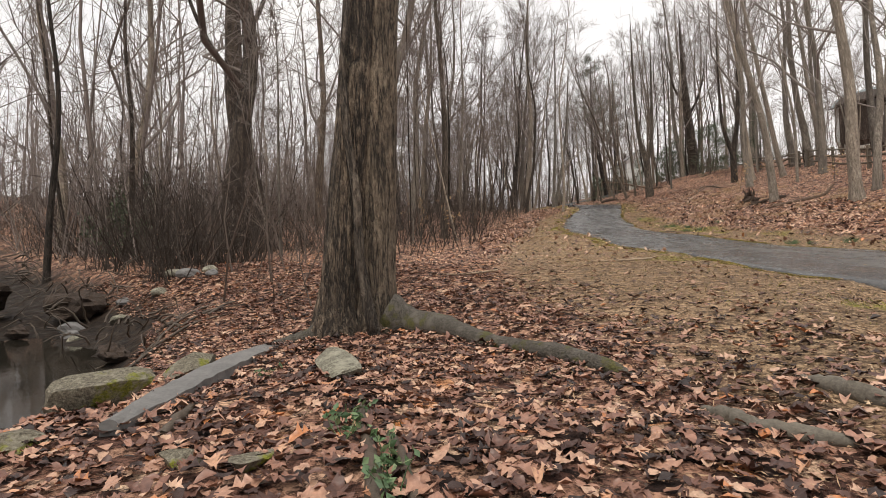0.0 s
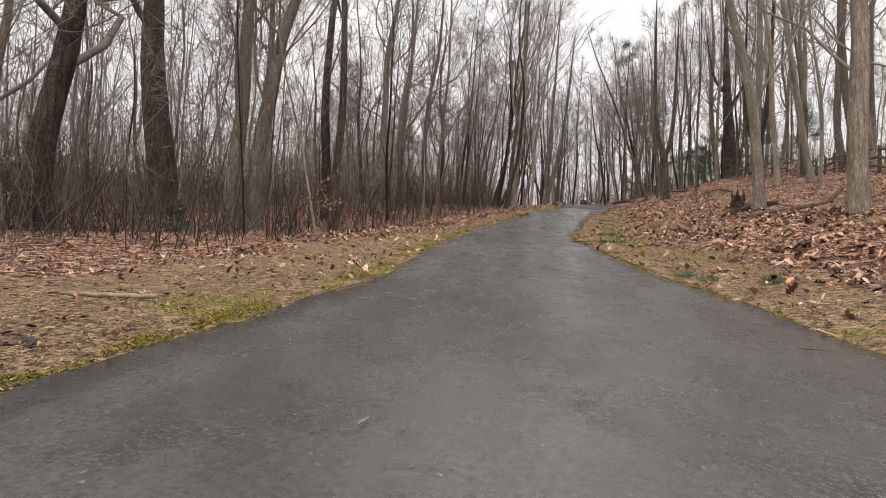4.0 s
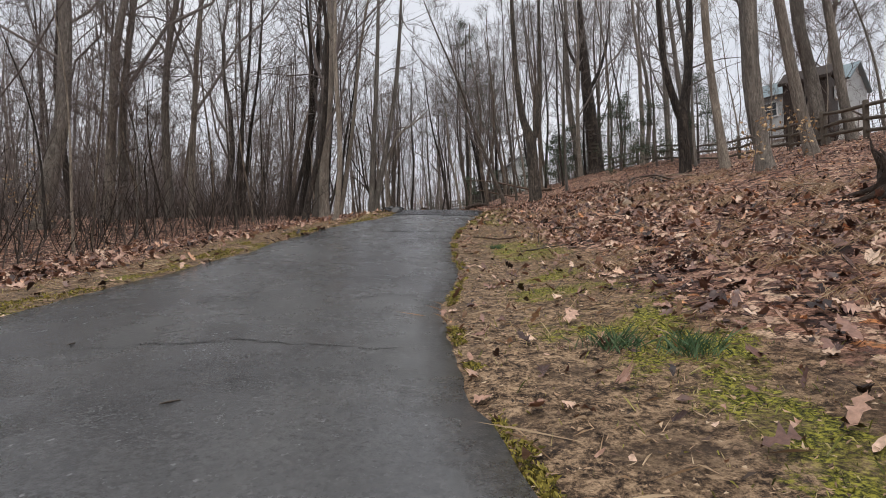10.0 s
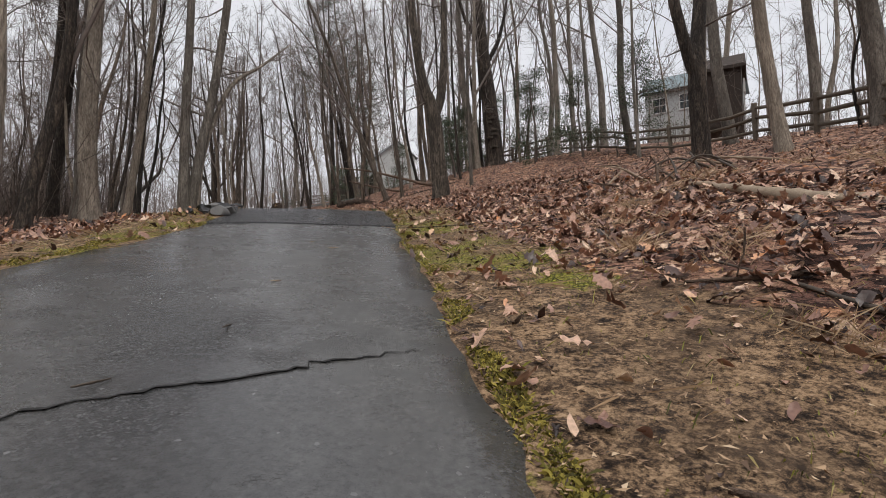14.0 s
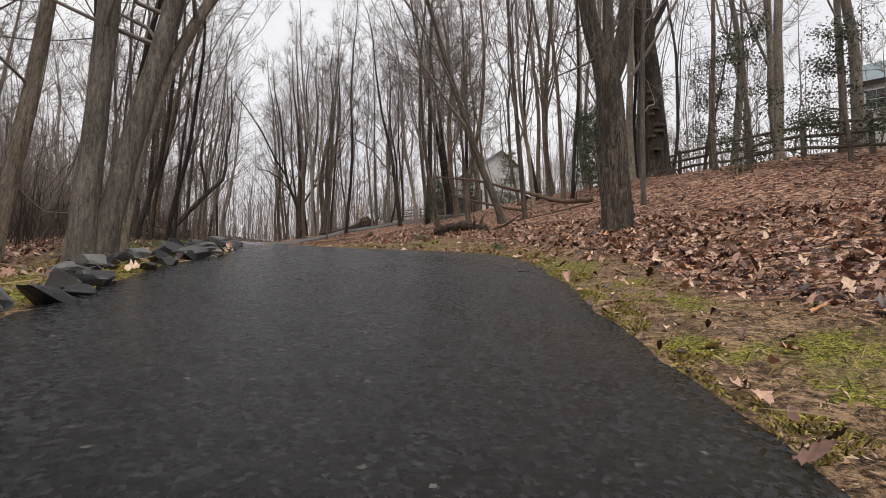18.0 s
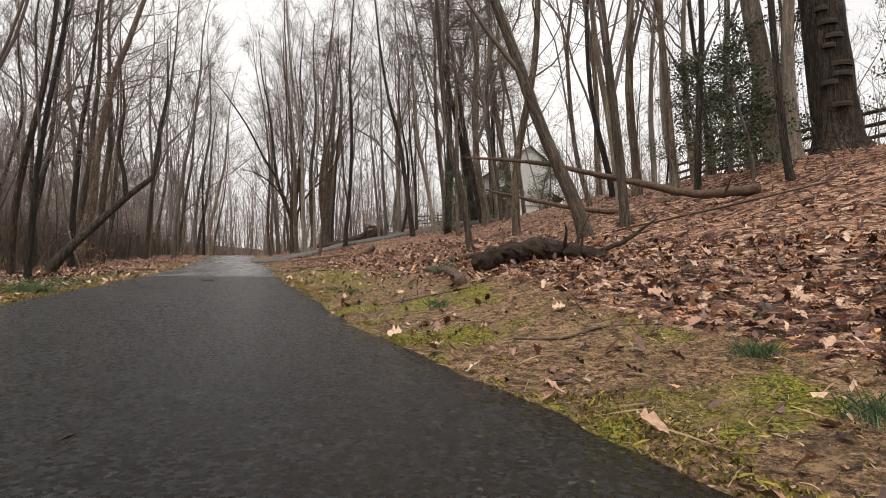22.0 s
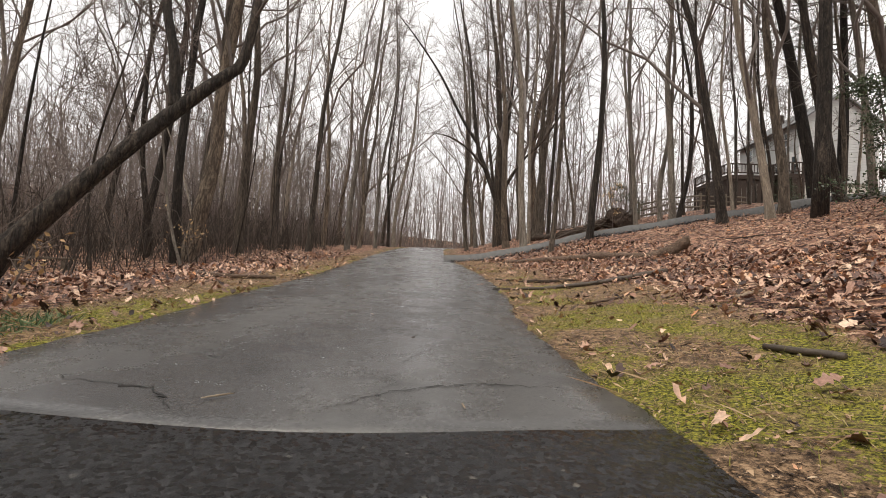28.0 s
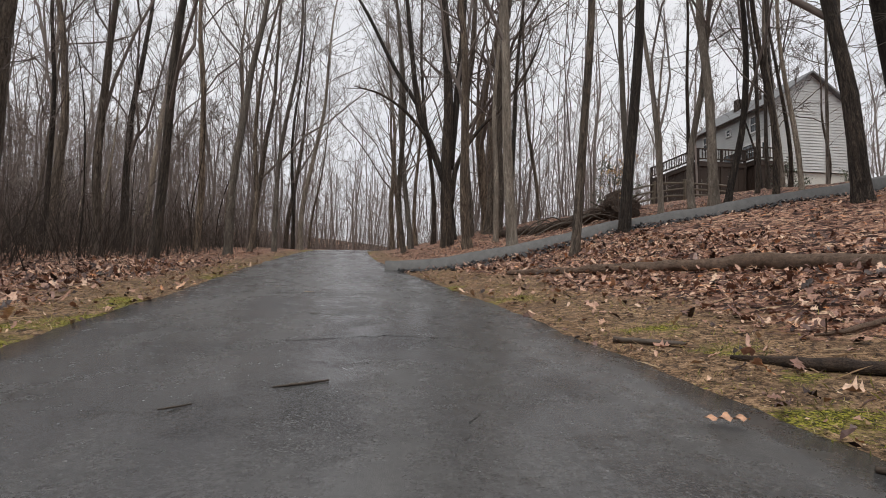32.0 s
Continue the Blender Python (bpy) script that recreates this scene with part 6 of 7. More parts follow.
def side_line(n):
    s = np.array(SIDE, float)
    q = np.linspace(0, len(s) - 1, n)
    return np.stack([smooth_table(range(len(s)), s[:, c], q) for c in (0, 1)], 1)


def side_path():
    line = side_line(120)
    tang = np.gradient(line, axis=0)
    tang /= np.linalg.norm(tang, axis=1)[:, None]
    nrm = np.stack([-tang[:, 1], tang[:, 0]], 1)
    v, f = [], []
    for p, q in zip(line, nrm):
        z = on_land(*p)
        for off, dz in ((-0.95, -0.3), (-0.9, 0.07), (-0.3, 0.1), (0.3, 0.1), (0.9, 0.07), (0.95, -0.3)):
            v.append((p[0] + q[0] * off, p[1] + q[1] * off, z + dz + 0.16))
    for i in range(len(line) - 1):
        for c in range(5):
            f.append((i * 6 + c, (i + 1) * 6 + c, (i + 1) * 6 + c + 1, i * 6 + c + 1))
    ob = new("side_path", mesh_of("side_path", v, f, SIDE_ASPHALT))
    tagged(ob, "narrow grey asphalt side path climbing the slope", "path", kind="structure")
    return line, nrm


side_pts, side_nrm = side_path()
gravel_rng = np.random.default_rng(91)
gv, gf, gc = [], [], 0
for k in range(1300):
    i = int(gravel_rng.integers(3, 100))
    off = -1.1 - abs(gravel_rng.normal(0, 0.35))
    x, y = side_pts[i] + side_nrm[i] * off + gravel_rng.normal(0, 0.2, 2)
    s = gravel_rng.uniform(0.04, 0.1)
    pts = gravel_rng.normal(0, 1, (6, 3)) * 0.25 + np.array([(1, 0, 0), (-1, 0, 0), (0, 1, 0), (0, -1, 0), (0, 0, 0.7), (0, 0, -0.7)])
    gv.append(pts * s + (x, y, on_land(x, y) + s * 0.2))
    gf.append(np.array([(0, 2, 4), (2, 1, 4), (1, 3, 4), (3, 0, 4), (2, 0, 5), (1, 2, 5), (3, 1, 5), (0, 3, 5)]) + gc)
    gc += 6
gravel = new("stone_shoulder", numpy_mesh("stone_shoulder", np.concatenate(gv), np.concatenate(gf), WET_STONE))
tagged(gravel, "dark crushed stone shoulder below the side path", "gravel", kind="stuff")

# ---- houses, shed and fences on the ridge ----
SIDING = Mat("pale_grey_siding", 0.6)
SIDING.color(SIDING.ramp(SIDING.noise(SIDING.coords((0.4, 0.4, 3)), 2, 4), (0.3, (0.42, 0.43, 0.43)), (0.7, (0.56, 0.57, 0.56))))
CREAM = plain("cream_foundation", (0.5, 0.49, 0.45), (0.64, 0.63, 0.58), 3, 0.8, 0.2)
TRIM_WHITE = plain("white_trim", (0.62, 0.62, 0.62), (0.76, 0.76, 0.76), 4, 0.5, 0.1)
SHINGLE = plain("grey_shingles", (0.1, 0.105, 0.11), (0.22, 0.225, 0.23), 9, 0.85, 0.5)
DECK_WOOD = plain("dark_stained_deck_wood", (0.016, 0.01, 0.007), (0.05, 0.031, 0.021), 7, 0.75, 0.4)
FENCE_WOOD = plain("weathered_fence_wood", (0.075, 0.06, 0.045), (0.18, 0.15, 0.115), 8, 0.85, 0.5)
TEAL_ROOF = plain("blue_grey_metal_roof", (0.14, 0.19, 0.21), (0.24, 0.3, 0.32), 3, 0.5, 0.15)
PANE = Mat("window_glass", 0.05)
PANE.b.inputs["Base Color"].default_value = (0.04, 0.05, 0.055, 1)
PANE.b.inputs["Specular IOR Level"].default_value = 0.8


def box_mesh(name, size, material, bevel=0.0, offset=(0, 0, 0)):
    bm = bmesh.new()
    bmesh.ops.create_cube(bm, size=1.0)
    for v in bm.verts:
        v.co = Vector((v.co.x * size[0] + offset[0], v.co.y * size[1] + offset[1], v.co.z * size[2] + offset[2]))
    if bevel:
        bmesh.ops.bevel(bm, geom=bm.edges[:], offset=bevel, segments=1, affect="EDGES")
    me = bpy.data.meshes.new(name)
    bm.to_mesh(me)
    bm.free()
    me.materials.append(material)
    return me


def box(name, parent, centre, size, material, bevel=0.0, label=""):
    ob = part(name, box_mesh(name, size, material, bevel), parent, label)
    ob.location = centre
    return ob


def siding_wall(name, parent, a, b, z0, z1, material, step=0.24, gable=0.0):
    """A wall of clapboards from a to b: a thin core, and boards that lean out at their lower edge; over z1 they narrow to a gable."""
    (ax, ay), (bx, by) = a, b
    d = Vector((bx - ax, by - ay, 0))
    ln = d.length
    d.normalize()
    out = Vector((d.y, -d.x, 0))
    wall = part(name, prism(name, [Vector((ax, ay, z0)), Vector((bx, by, z0)), Vector((bx, by, z1)), Vector(((ax + bx) / 2, (ay + by) / 2, z1 + gable)), Vector((ax, ay, z1))], -out * 0.12, material), parent)
    z = z0
    shared = None
    while z < z1 + gable - 0.1:
        top = min(z + step, z1 + gable)
        ends = [max(0.0, (h - z1) / gable) * 0.5 * ln if gable else 0.0 for h in (z, top)]
        ring = [d * ends[0] + out * 0.06, d * (ln - ends[0]) + out * 0.06, d * (ln - ends[1]) + out * 0.01 + Vector((0, 0, top - z)), d * ends[1] + out * 0.01 + Vector((0, 0, top - z))]
        if ends[1] == 0 and shared is None:
            shared = prism("clapboard", ring, -out * 0.006, material)
        me = shared if ends[1] == 0 and top - z > step * 0.99 else prism("clapboard", ring, -out * 0.006, material)
        part("clapboard", me, wall).location = (ax, ay, z)
        z = top
    return wall


def prism(name, ring, depth, material):
    bm = bmesh.new()
    a, b = [bm.verts.new(p) for p in ring], [bm.verts.new(p + depth) for p in ring]
    bm.faces.new(a)
    bm.faces.new(b[::-1])
    for i in range(len(ring)):
        bm.faces.new((a[i - 1], b[i - 1], b[i], a[i]))
    bmesh.ops.recalc_face_normals(bm, faces=bm.faces[:])
    me = bpy.data.meshes.new(name)
    bm.to_mesh(me)
    bm.free()
    me.materials.append(material)
    return me


def window(parent, centre, w, h, facing, panes=2):
    """A framed window of a house; facing is the outward way in degrees."""
    win = new("window")
    win.parent = parent
    win.matrix_local = pose(*centre, 0, 0, facing)
    for name, cx, cz, sx, sz in (("frame", 0, h / 2, w + 0.16, 0.09), ("frame", 0, -h / 2, w + 0.2, 0.1), ("frame", -w / 2, 0, 0.09, h), ("frame", w / 2, 0, 0.09, h), ("mullion", 0, 0, w, 0.05)):
        box(name, win, (cx, -0.06, cz), (sx, 0.12, sz), TRIM_WHITE)
    for k in range(panes):
        pw = w / panes
        box("pane", win, (-w / 2 + pw * (k + 0.5), -0.03, 0), (pw - 0.05, 0.02, h - 0.05), PANE.m)
    return win


def roof_slab(parent, corners, material, thick=0.16):
    bm = bmesh.new()
    up = [bm.verts.new(c) for c in corners]
    low = [bm.verts.new((c[0], c[1], c[2] - thick)) for c in corners]
    bm.faces.new(up)
    bm.faces.new(low[::-1])
    for i in range(4):
        bm.faces.new((up[i], low[i], low[(i + 1) % 4], up[(i + 1) % 4]))
    me = bpy.data.meshes.new("roof")
    bm.to_mesh(me)
    bm.free()
    me.materials.append(material)
    return part("roof", me, parent)


def house(x, y, turn, wide, deep, eave, gable, label, base_z=None, detail=True, wall_mat=None, roof_mat=None):
    """A gabled house: the gable front faces -y, wide along x and deep along y from its near corner."""
    wm, rm = wall_mat or SIDING.m, roof_mat or SHINGLE
    ob = new("house")
    z = base_z if base_z is not None else on_land(x + wide / 2, y + deep / 2)
    ob.matrix_world = pose(x, y, z, 0, 0, turn)
    tagged(ob, label, "house")
    siding_wall("wall", ob, (0, 0), (wide, 0), 1.9, eave, wm, gable=gable)
    siding_wall("wall", ob, (wide, 0), (wide, deep), 0, eave, wm)
    siding_wall("wall", ob, (wide, deep), (0, deep), 0, eave, wm, gable=gable)
    siding_wall("wall", ob, (0, deep), (0, 0), 0, eave, wm)
    box("foundation", ob, (wide / 2, deep / 2, 0.2), (wide - 0.3, deep - 0.3, 3.3), CREAM, label="cream basement wall")
    over = 0.45
    zr, ze = eave + gable + 0.1, eave - 0.12
    roof_slab(ob, ((-over, -over, ze), (wide / 2, -over, zr), (wide / 2, deep + over, zr), (-over, deep + over, ze)), rm)
    roof_slab(ob, ((wide / 2, -over, zr), (wide + over, -over, ze), (wide + over, deep + over, ze), (wide / 2, deep + over, zr)), rm)
    for k in (0, wide):
        box("corner_board", ob, (k, -0.03, eave / 2 + 0.6), (0.16, 0.12, eave - 1.4), TRIM_WHITE)
    box("gutter", ob, (-over, deep / 2, ze - 0.05), (0.14, deep + 0.8, 0.12), DECK_WOOD, label="dark gutter under the eave")
    if detail:
        for py in (1.9, 8.9):
            window(ob, (-0.06, py, eave - 1.25), 0.95, 1.35, -90)
        for py in (5.4,):
            window(ob, (-0.06, py, eave - 1.1), 0.6, 0.6, -90, 1)
        bay = box("bay", ob, (-0.35, 1.7, 3.6), (0.7, 2.4, 2.2), SIDING.m, 0.02, "projecting bay below the upper floor")
        window(ob, (-0.73, 1.7, 3.65), 1.6, 1.4, -90, 3)
        window(ob, (-0.3, 0.47, 3.65), 0.5, 1.4, 0, 1)
        window(ob, (-0.06, 5.2, 3.4), 2.0, 2.0, -90, 3)
        window(ob, (-0.1, 1.7, 1.15), 1.7, 2.0, -90, 2)
        chim = box("chimney", ob, (wide * 0.3, deep * 0.62, eave + gable * 0.75), (0.55, 0.55, 1.5), DECK_WOOD, 0.03, "dark square chimney")
        box("vent_pipe", ob, (wide * 0.3, deep * 0.35, eave + gable * 0.75), (0.14, 0.14, 1.1), DECK_WOOD)
    return ob


main_house = house(43.0, 121.6, 0, 6.8, 11.6, 7.5, 2.7, "pale grey two-storey house with clapboard siding and gabled roof", base_z=16.4)
lean = new("lean_to_roof")
lean.matrix_world = pose(50.1, 123, 16.4)
tagged(lean, "low dark porch roof on posts beside the house", "porch")
roof_slab(lean, ((0.02, 0, 4.3), (0.02, 5, 4.3), (2.4, 5, 3.2), (2.4, 0, 3.2)), DECK_WOOD)
for k in (0.3, 4.7):
    box("post", lean, (2.2, k, 1.6), (0.14, 0.14, 3.3), TRIM_WHITE)


def deck(x, y, z, wide, deep, high, label, turn=0):
    """A raised timber deck on posts with rails, balusters and a boarded skirt."""
    ob = new("deck")
    ob.matrix_world = pose(x, y, z, 0, 0, turn)
    tagged(ob, label, "deck")
    n = int(wide / 0.3)
    for k in range(n):
        box("plank", ob, (wide * (k + 0.5) / n, deep / 2, high), (wide / n - 0.02, deep, 0.06), DECK_WOOD)
    box("beam", ob, (wide / 2, 0.05, high - 0.2), (wide, 0.1, 0.3), DECK_WOOD)
    box("beam", ob, (0.05, deep / 2, high - 0.21), (0.1, deep, 0.3), DECK_WOOD)
    for px, py in ((0.1, 0.1), (wide / 2, 0.1), (wide - 0.1, 0.1), (0.1, deep - 0.1), (wide - 0.1, deep - 0.1)):
        box("post", ob, (px, py, high / 2 + 0.4), (0.18, 0.18, high + 1.4), DECK_WOOD, 0.01)
    for a, b in (((0, 0), (wide, 0)), ((0, 0), (0, deep))):
        ln = max(abs(b[0] - a[0]), abs(b[1] - a[1]))
        along = b[0] != a[0]
        for hz in (high + 0.25, high + 1.05):
            box("rail", ob, ((a[0] + b[0]) / 2, (a[1] + b[1]) / 2, hz), (ln if along else 0.1, 0.1 if along else ln, 0.1), DECK_WOOD)
        for k in range(int(ln / 0.28)):
            q = 0.14 + 0.28 * k
            box("baluster", ob, (a[0] + (q if along else 0), a[1] + (0 if along else q), high + 0.63), (0.05, 0.05, 0.75), DECK_WOOD)
        for k in range(int(ln / 0.45)):
            q = 0.22 + 0.45 * k
            box("skirt_board", ob, (a[0] + (q if along else 0.12), a[1] + (0.12 if along else q), high / 2 - 0.3), (0.42 if along else 0.03, 0.03 if along else 0.42, high + 0.3), DECK_WOOD)
    return ob


deck(36.6, 121.5, 15.8, 4.2, 8.0, 2.9, "raised dark brown timber deck with railings")
deck(40.9, 120.6, 16.2, 2.05, 3.2, 2.6, "small dark timber landing beside the bay window")

shed = new("shed")
SX, SY = 48.0, 59.7
SZ = on_land(SX, SY)
shed.matrix_world = pose(SX, SY, SZ, 0, 0, 32) @ Matrix.Diagonal((1.08, 1.08, 1.48, 1))
tagged(shed, "tall dark brown board building raised on posts behind the fence", "shed")
for k in range(10):
    box("board", shed, (-1.6 + 0.33 * k + 0.16, -1.4, 2.5), (0.31, 0.07, 3.0), DECK_WOOD)
    box("board", shed, (-1.6 + 0.33 * k + 0.16, 1.4, 2.5), (0.31, 0.07, 3.0), DECK_WOOD)
for k in range(8):
    box("board", shed, (-1.65, -1.3 + 0.34 * k + 0.1, 2.5), (0.07, 0.32, 3.0), DECK_WOOD)
    box("board", shed, (1.65, -1.3 + 0.34 * k + 0.1, 2.5), (0.07, 0.32, 3.0), DECK_WOOD)
for px in (-1.5, 1.5):
    for py in (-1.25, 1.25):
        box("post", shed, (px, py, 0.4), (0.2, 0.2, 1.6), DECK_WOOD)
box("floor", shed, (0, 0, 1.0), (3.3, 2.8, 0.15), DECK_WOOD)
roof_slab(shed, ((-1.9, -1.7, 3.9), (0, -1.7, 4.8), (0, 1.7, 4.8), (-1.9, 1.7, 3.9)), DECK_WOOD)
roof_slab(shed, ((0, -1.7, 4.8), (1.9, -1.7, 3.9), (1.9, 1.7, 3.9), (0, 1.7, 4.8)), DECK_WOOD)

h2 = house(58.3, 65.4, 25.5, 6, 8.2, 4.8, 2.2, "long pale grey house with blue-grey roof behind the ridge fence", base_z=16.6, detail=False, roof_mat=TEAL_ROOF)
for py in (1.8, 4.2, 6.8):
    window(h2, (-0.06, py, 3.3), 1.3, 1.5, -90)
window(shed, (0.4, -1.5, 3.2), 0.6, 0.6, 0, 1)
h3 = house(46, 40, 30, 8, 7, 4.4, 2.2, "white-gabled house half hidden behind trunks on the ridge", detail=False)
window(h3, (2, -0.06, 3.0), 1.0, 1.3, 0)
window(h3, (-0.06, 3, 3.0), 1.0, 1.3, -90)


def rail_fence(points, label):
    """Split-rail fence: each post, and three rails between posts."""
    ob = new("split_rail_fence")
    x0, y0 = points[0]
    z0 = on_land(x0, y0)
    ob.location = (x0, y0, z0)
    tagged(ob, label, "fence")
    p = np.array(points, float)
    ln = np.r_[0, np.cumsum(np.hypot(*np.diff(p, axis=0).T))]
    n = int(ln[-1] / 2.8)
    rng = np.random.default_rng(int(x0 * 10))
    spots = [(float(np.interp(q, ln, p[:, 0])), float(np.interp(q, ln, p[:, 1]))) for q in np.linspace(0, ln[-1], n + 1)]
    for x, y in spots:
        post = box("post", ob, (x - x0, y - y0, on_land(x, y) - z0 + 0.6), (0.17, 0.17, 1.6), FENCE_WOOD, 0.02)
        post.rotation_euler = (rng.normal(0, 0.03), rng.normal(0, 0.03), rng.uniform(0, 1))
    for (ax, ay), (bx, by) in zip(spots, spots[1:]):
        for h in (0.35, 0.78, 1.2):
            t = Tubes()
            za, zb = on_land(ax, ay) - z0 + h + rng.normal(0, 0.03), on_land(bx, by) - z0 + h + rng.normal(0, 0.03)
            t.add(((ax - x0, ay - y0, za), ((ax + bx) / 2 - x0, (ay + by) / 2 - y0, (za + zb) / 2 + rng.normal(0, 0.03)), (bx - x0, by - y0, zb)), (0.065, 0.075, 0.065), 6, 0.1, rng)
            part("rail", t.mesh("rail", FENCE_WOOD), ob)
    return ob


rail_fence(((22.5, 22), (24.5, 30), (27, 37), (29.8, 44), (32.2, 51), (32.9, 57), (33.5, 61.5), (34, 65), (34.9, 70), (35.6, 75), (36, 79)), "weathered split-rail fence along the ridge")
rail_fence(((26, 112), (31, 114), (36.5, 117)), "weathered split-rail fence below the house")

# ---- evergreens ----
NEEDLE = Mat("dark_evergreen_leaves", 0.5)
NEEDLE.color(NEEDLE.ramp(NEEDLE.island(), (0.0, (0.02, 0.032, 0.016)), (0.5, (0.045, 0.068, 0.032)), (1.0, (0.09, 0.12, 0.058))))
PINE_GREEN = Mat("pine_needles", 0.6)
PINE_GREEN.color(PINE_GREEN.ramp(PINE_GREEN.island(), (0.0, (0.03, 0.05, 0.03)), (0.5, (0.06, 0.09, 0.055)), (1.0, (0.1, 0.135, 0.08))))
TAN_LEAF = Mat("pale_tan_beech_leaves", 0.6)
TAN_LEAF.color(TAN_LEAF.ramp(TAN_LEAF.island(), (0.0, (0.34, 0.2, 0.09)), (0.5, (0.52, 0.34, 0.16)), (1.0, (0.66, 0.5, 0.28))))


def leaf_cloud(name, spots, size, material, rng, flat=0.5):
    """Many small leaves about the given spots."""
    n = len(spots)
    v = np.array([(-0.5, 0, 0), (0, 0.28, 0.05), (0.5, 0, 0), (0, -0.28, 0.05)])
    a, b, c = rng.normal(0, 1, (n, 3)), rng.normal(0, 1, (n, 3)), None
    a /= np.linalg.norm(a, axis=1)[:, None]
    b[:, 2] += 1.5 * flat
    b -= (b * a).sum(1)[:, None] * a
    b /= np.linalg.norm(b, axis=1)[:, None]
    c = np.cross(b, a)
    s = size * rng.uniform(0.6, 1.3, n)[:, None, None]
    p = (v[None, :, :1] * a[:, None] + v[None, :, 1:2] * c[:, None] + v[None, :, 2:] * b[:, None]) * s + spots[:, None]
    tris = np.array([(0, 1, 2), (0, 2, 3)])
    return numpy_mesh(name, p.reshape(-1, 3), (tris[None] + (np.arange(n) * 4)[:, None, None]).reshape(-1, 3), material)


def evergreen_shrub(x, y, h, w, seed, label, leaves=1500, size=0.14):
    """A holly-like shrub: stems, and leaves in uneven clumps with gaps."""
    rng = np.random.default_rng(seed)
    ob = new("evergreen_shrub")
    ob.location = (x, y, on_land(x, y))
    tagged(ob, label, "shrub", "evergreens")
    t, spots = Tubes(), []
    lead = limb_line((0, 0, -0.1), (*rng.normal(0, 0.06, 2), 1), h, 8, rng, wander=0.06)
    t.add(lead, np.linspace(0.03 + h * 0.012, 0.01, 9), 6, cap=False)
    for i in range(int(10 + h * 4)):
        k = rng.uniform(0.12, 1.0)
        p = lead[int(k * 8)]
        az = rng.uniform(0, 6.28)
        lim = limb_line(p, (math.cos(az), math.sin(az), rng.uniform(-0.1, 0.6)), w * (1.15 - 0.75 * k) * rng.uniform(0.5, 1.1), 4, rng)
        t.add(lim, np.linspace(0.022, 0.006, 5), 4, cap=False)
        spots += [lim[j] for j in (2, 3, 4)]
    part("stem", t.mesh("stem", TWIG["d"]), ob)
    spots = np.array(spots)
    cloud_at = spots[rng.integers(0, len(spots), leaves)] + rng.normal(0, 0.13 * w ** 0.5, (leaves, 3))
    part("foliage", leaf_cloud("foliage", cloud_at, size, NEEDLE.m, rng), ob)
    return ob


SHRUB = "dark glossy evergreen shrub at the top of the slope"
for k, (x, y, h, w) in enumerate(((30.5, 59.6, 6, 2.2), (31.5, 56.5, 5, 2.0), (32.5, 53.5, 6.5, 2.2), (28.6, 66.5, 4.5, 1.6), (31.5, 72, 5, 2.0), (30.2, 69.0, 5.5, 1.8), (33.5, 70.5, 6.5, 2.2), (34.5, 66, 6, 2.2), (27.0, 81.5, 4, 1.5), (35, 75, 6, 2.4), (33, 90, 6, 2.0), (36, 95, 7, 2.2), (25.5, 86.0, 4.6, 1.5), (37, 112, 2.4, 1.5), (47.5, 119.5, 3.2, 1.6), (24, 108, 3, 1.8))):
    evergreen_shrub(x, y, h, w, 900 + k, SHRUB if k < 13 else "low evergreen shrub beside the house lawn", 4200 if h > 4 else 1600, 0.1)
evergreen_shrub(-12.5, 20.5, 2.6, 1.3, 930, "dark green evergreen shrub by the stream", 900)
evergreen_shrub(-21, 36, 5.2, 2.4, 933, "dark vine-covered thicket among the far trunks", 4200, 0.13)
evergreen_shrub(-3.6, 23.6, 1.2, 0.6, 931, "small evergreen shrub at the woods' edge", 350)
evergreen_shrub(-12.2, 21.3, 1.6, 1.0, 932, "low evergreen shrub by the stream", 500)


def pine(x, y, h, seed, label):
    rng = np.random.default_rng(seed)
    ob = new("pine_tree")
    ob.location = (x, y, on_land(x, y))
    tagged(ob, label, "pine tree", "evergreens")
    t = Tubes()
    hs = np.linspace(-0.3, h, 12)
    t.add(np.stack([0.1 * np.sin(hs * 0.3), 0 * hs, hs], 1), np.linspace(0.28, 0.03, 12), 9, 0.05, rng)
    part("trunk", t.mesh("trunk", BARK["d"]), ob)
    limbs, spots = Tubes(), []
    for i in range(70):
        k = rng.uniform(0.35, 1.0)
        az = rng.uniform(0, 6.28)
        ln = (1.08 - k) * h * 0.33 * rng.uniform(0.6, 1.1) + 0.4
        lim = limb_line((0, 0, k * h), (math.cos(az), math.sin(az), 0.15), ln, 5, rng, wander=0.08)
        limbs.add(lim, np.linspace(0.05, 0.01, 6), 4, cap=False)
        for j in range(2, 6):
            spots += [lim[j] + rng.normal(0, 0.25, 3) for _ in range(5)]
    part("bough", limbs.mesh("bough", TWIG["d"]), ob)
    spots = np.array(spots)
    needles = Tubes()
    at = np.repeat(spots, 9, 0) + rng.normal(0, 0.2, (len(spots) * 9, 3))
    needles.slivers(at, rng.normal(0, 0.16, at.shape) + (0, 0, 0.06), 0.016)
    part("foliage", needles.mesh("foliage", PINE_GREEN.m, False), ob)
    return ob


pine(26.0, 90, 25, 941, "tall green pine standing among bare trees")
pine(33.0, 100, 22, 942, "tall pine behind bare trees on the slope")


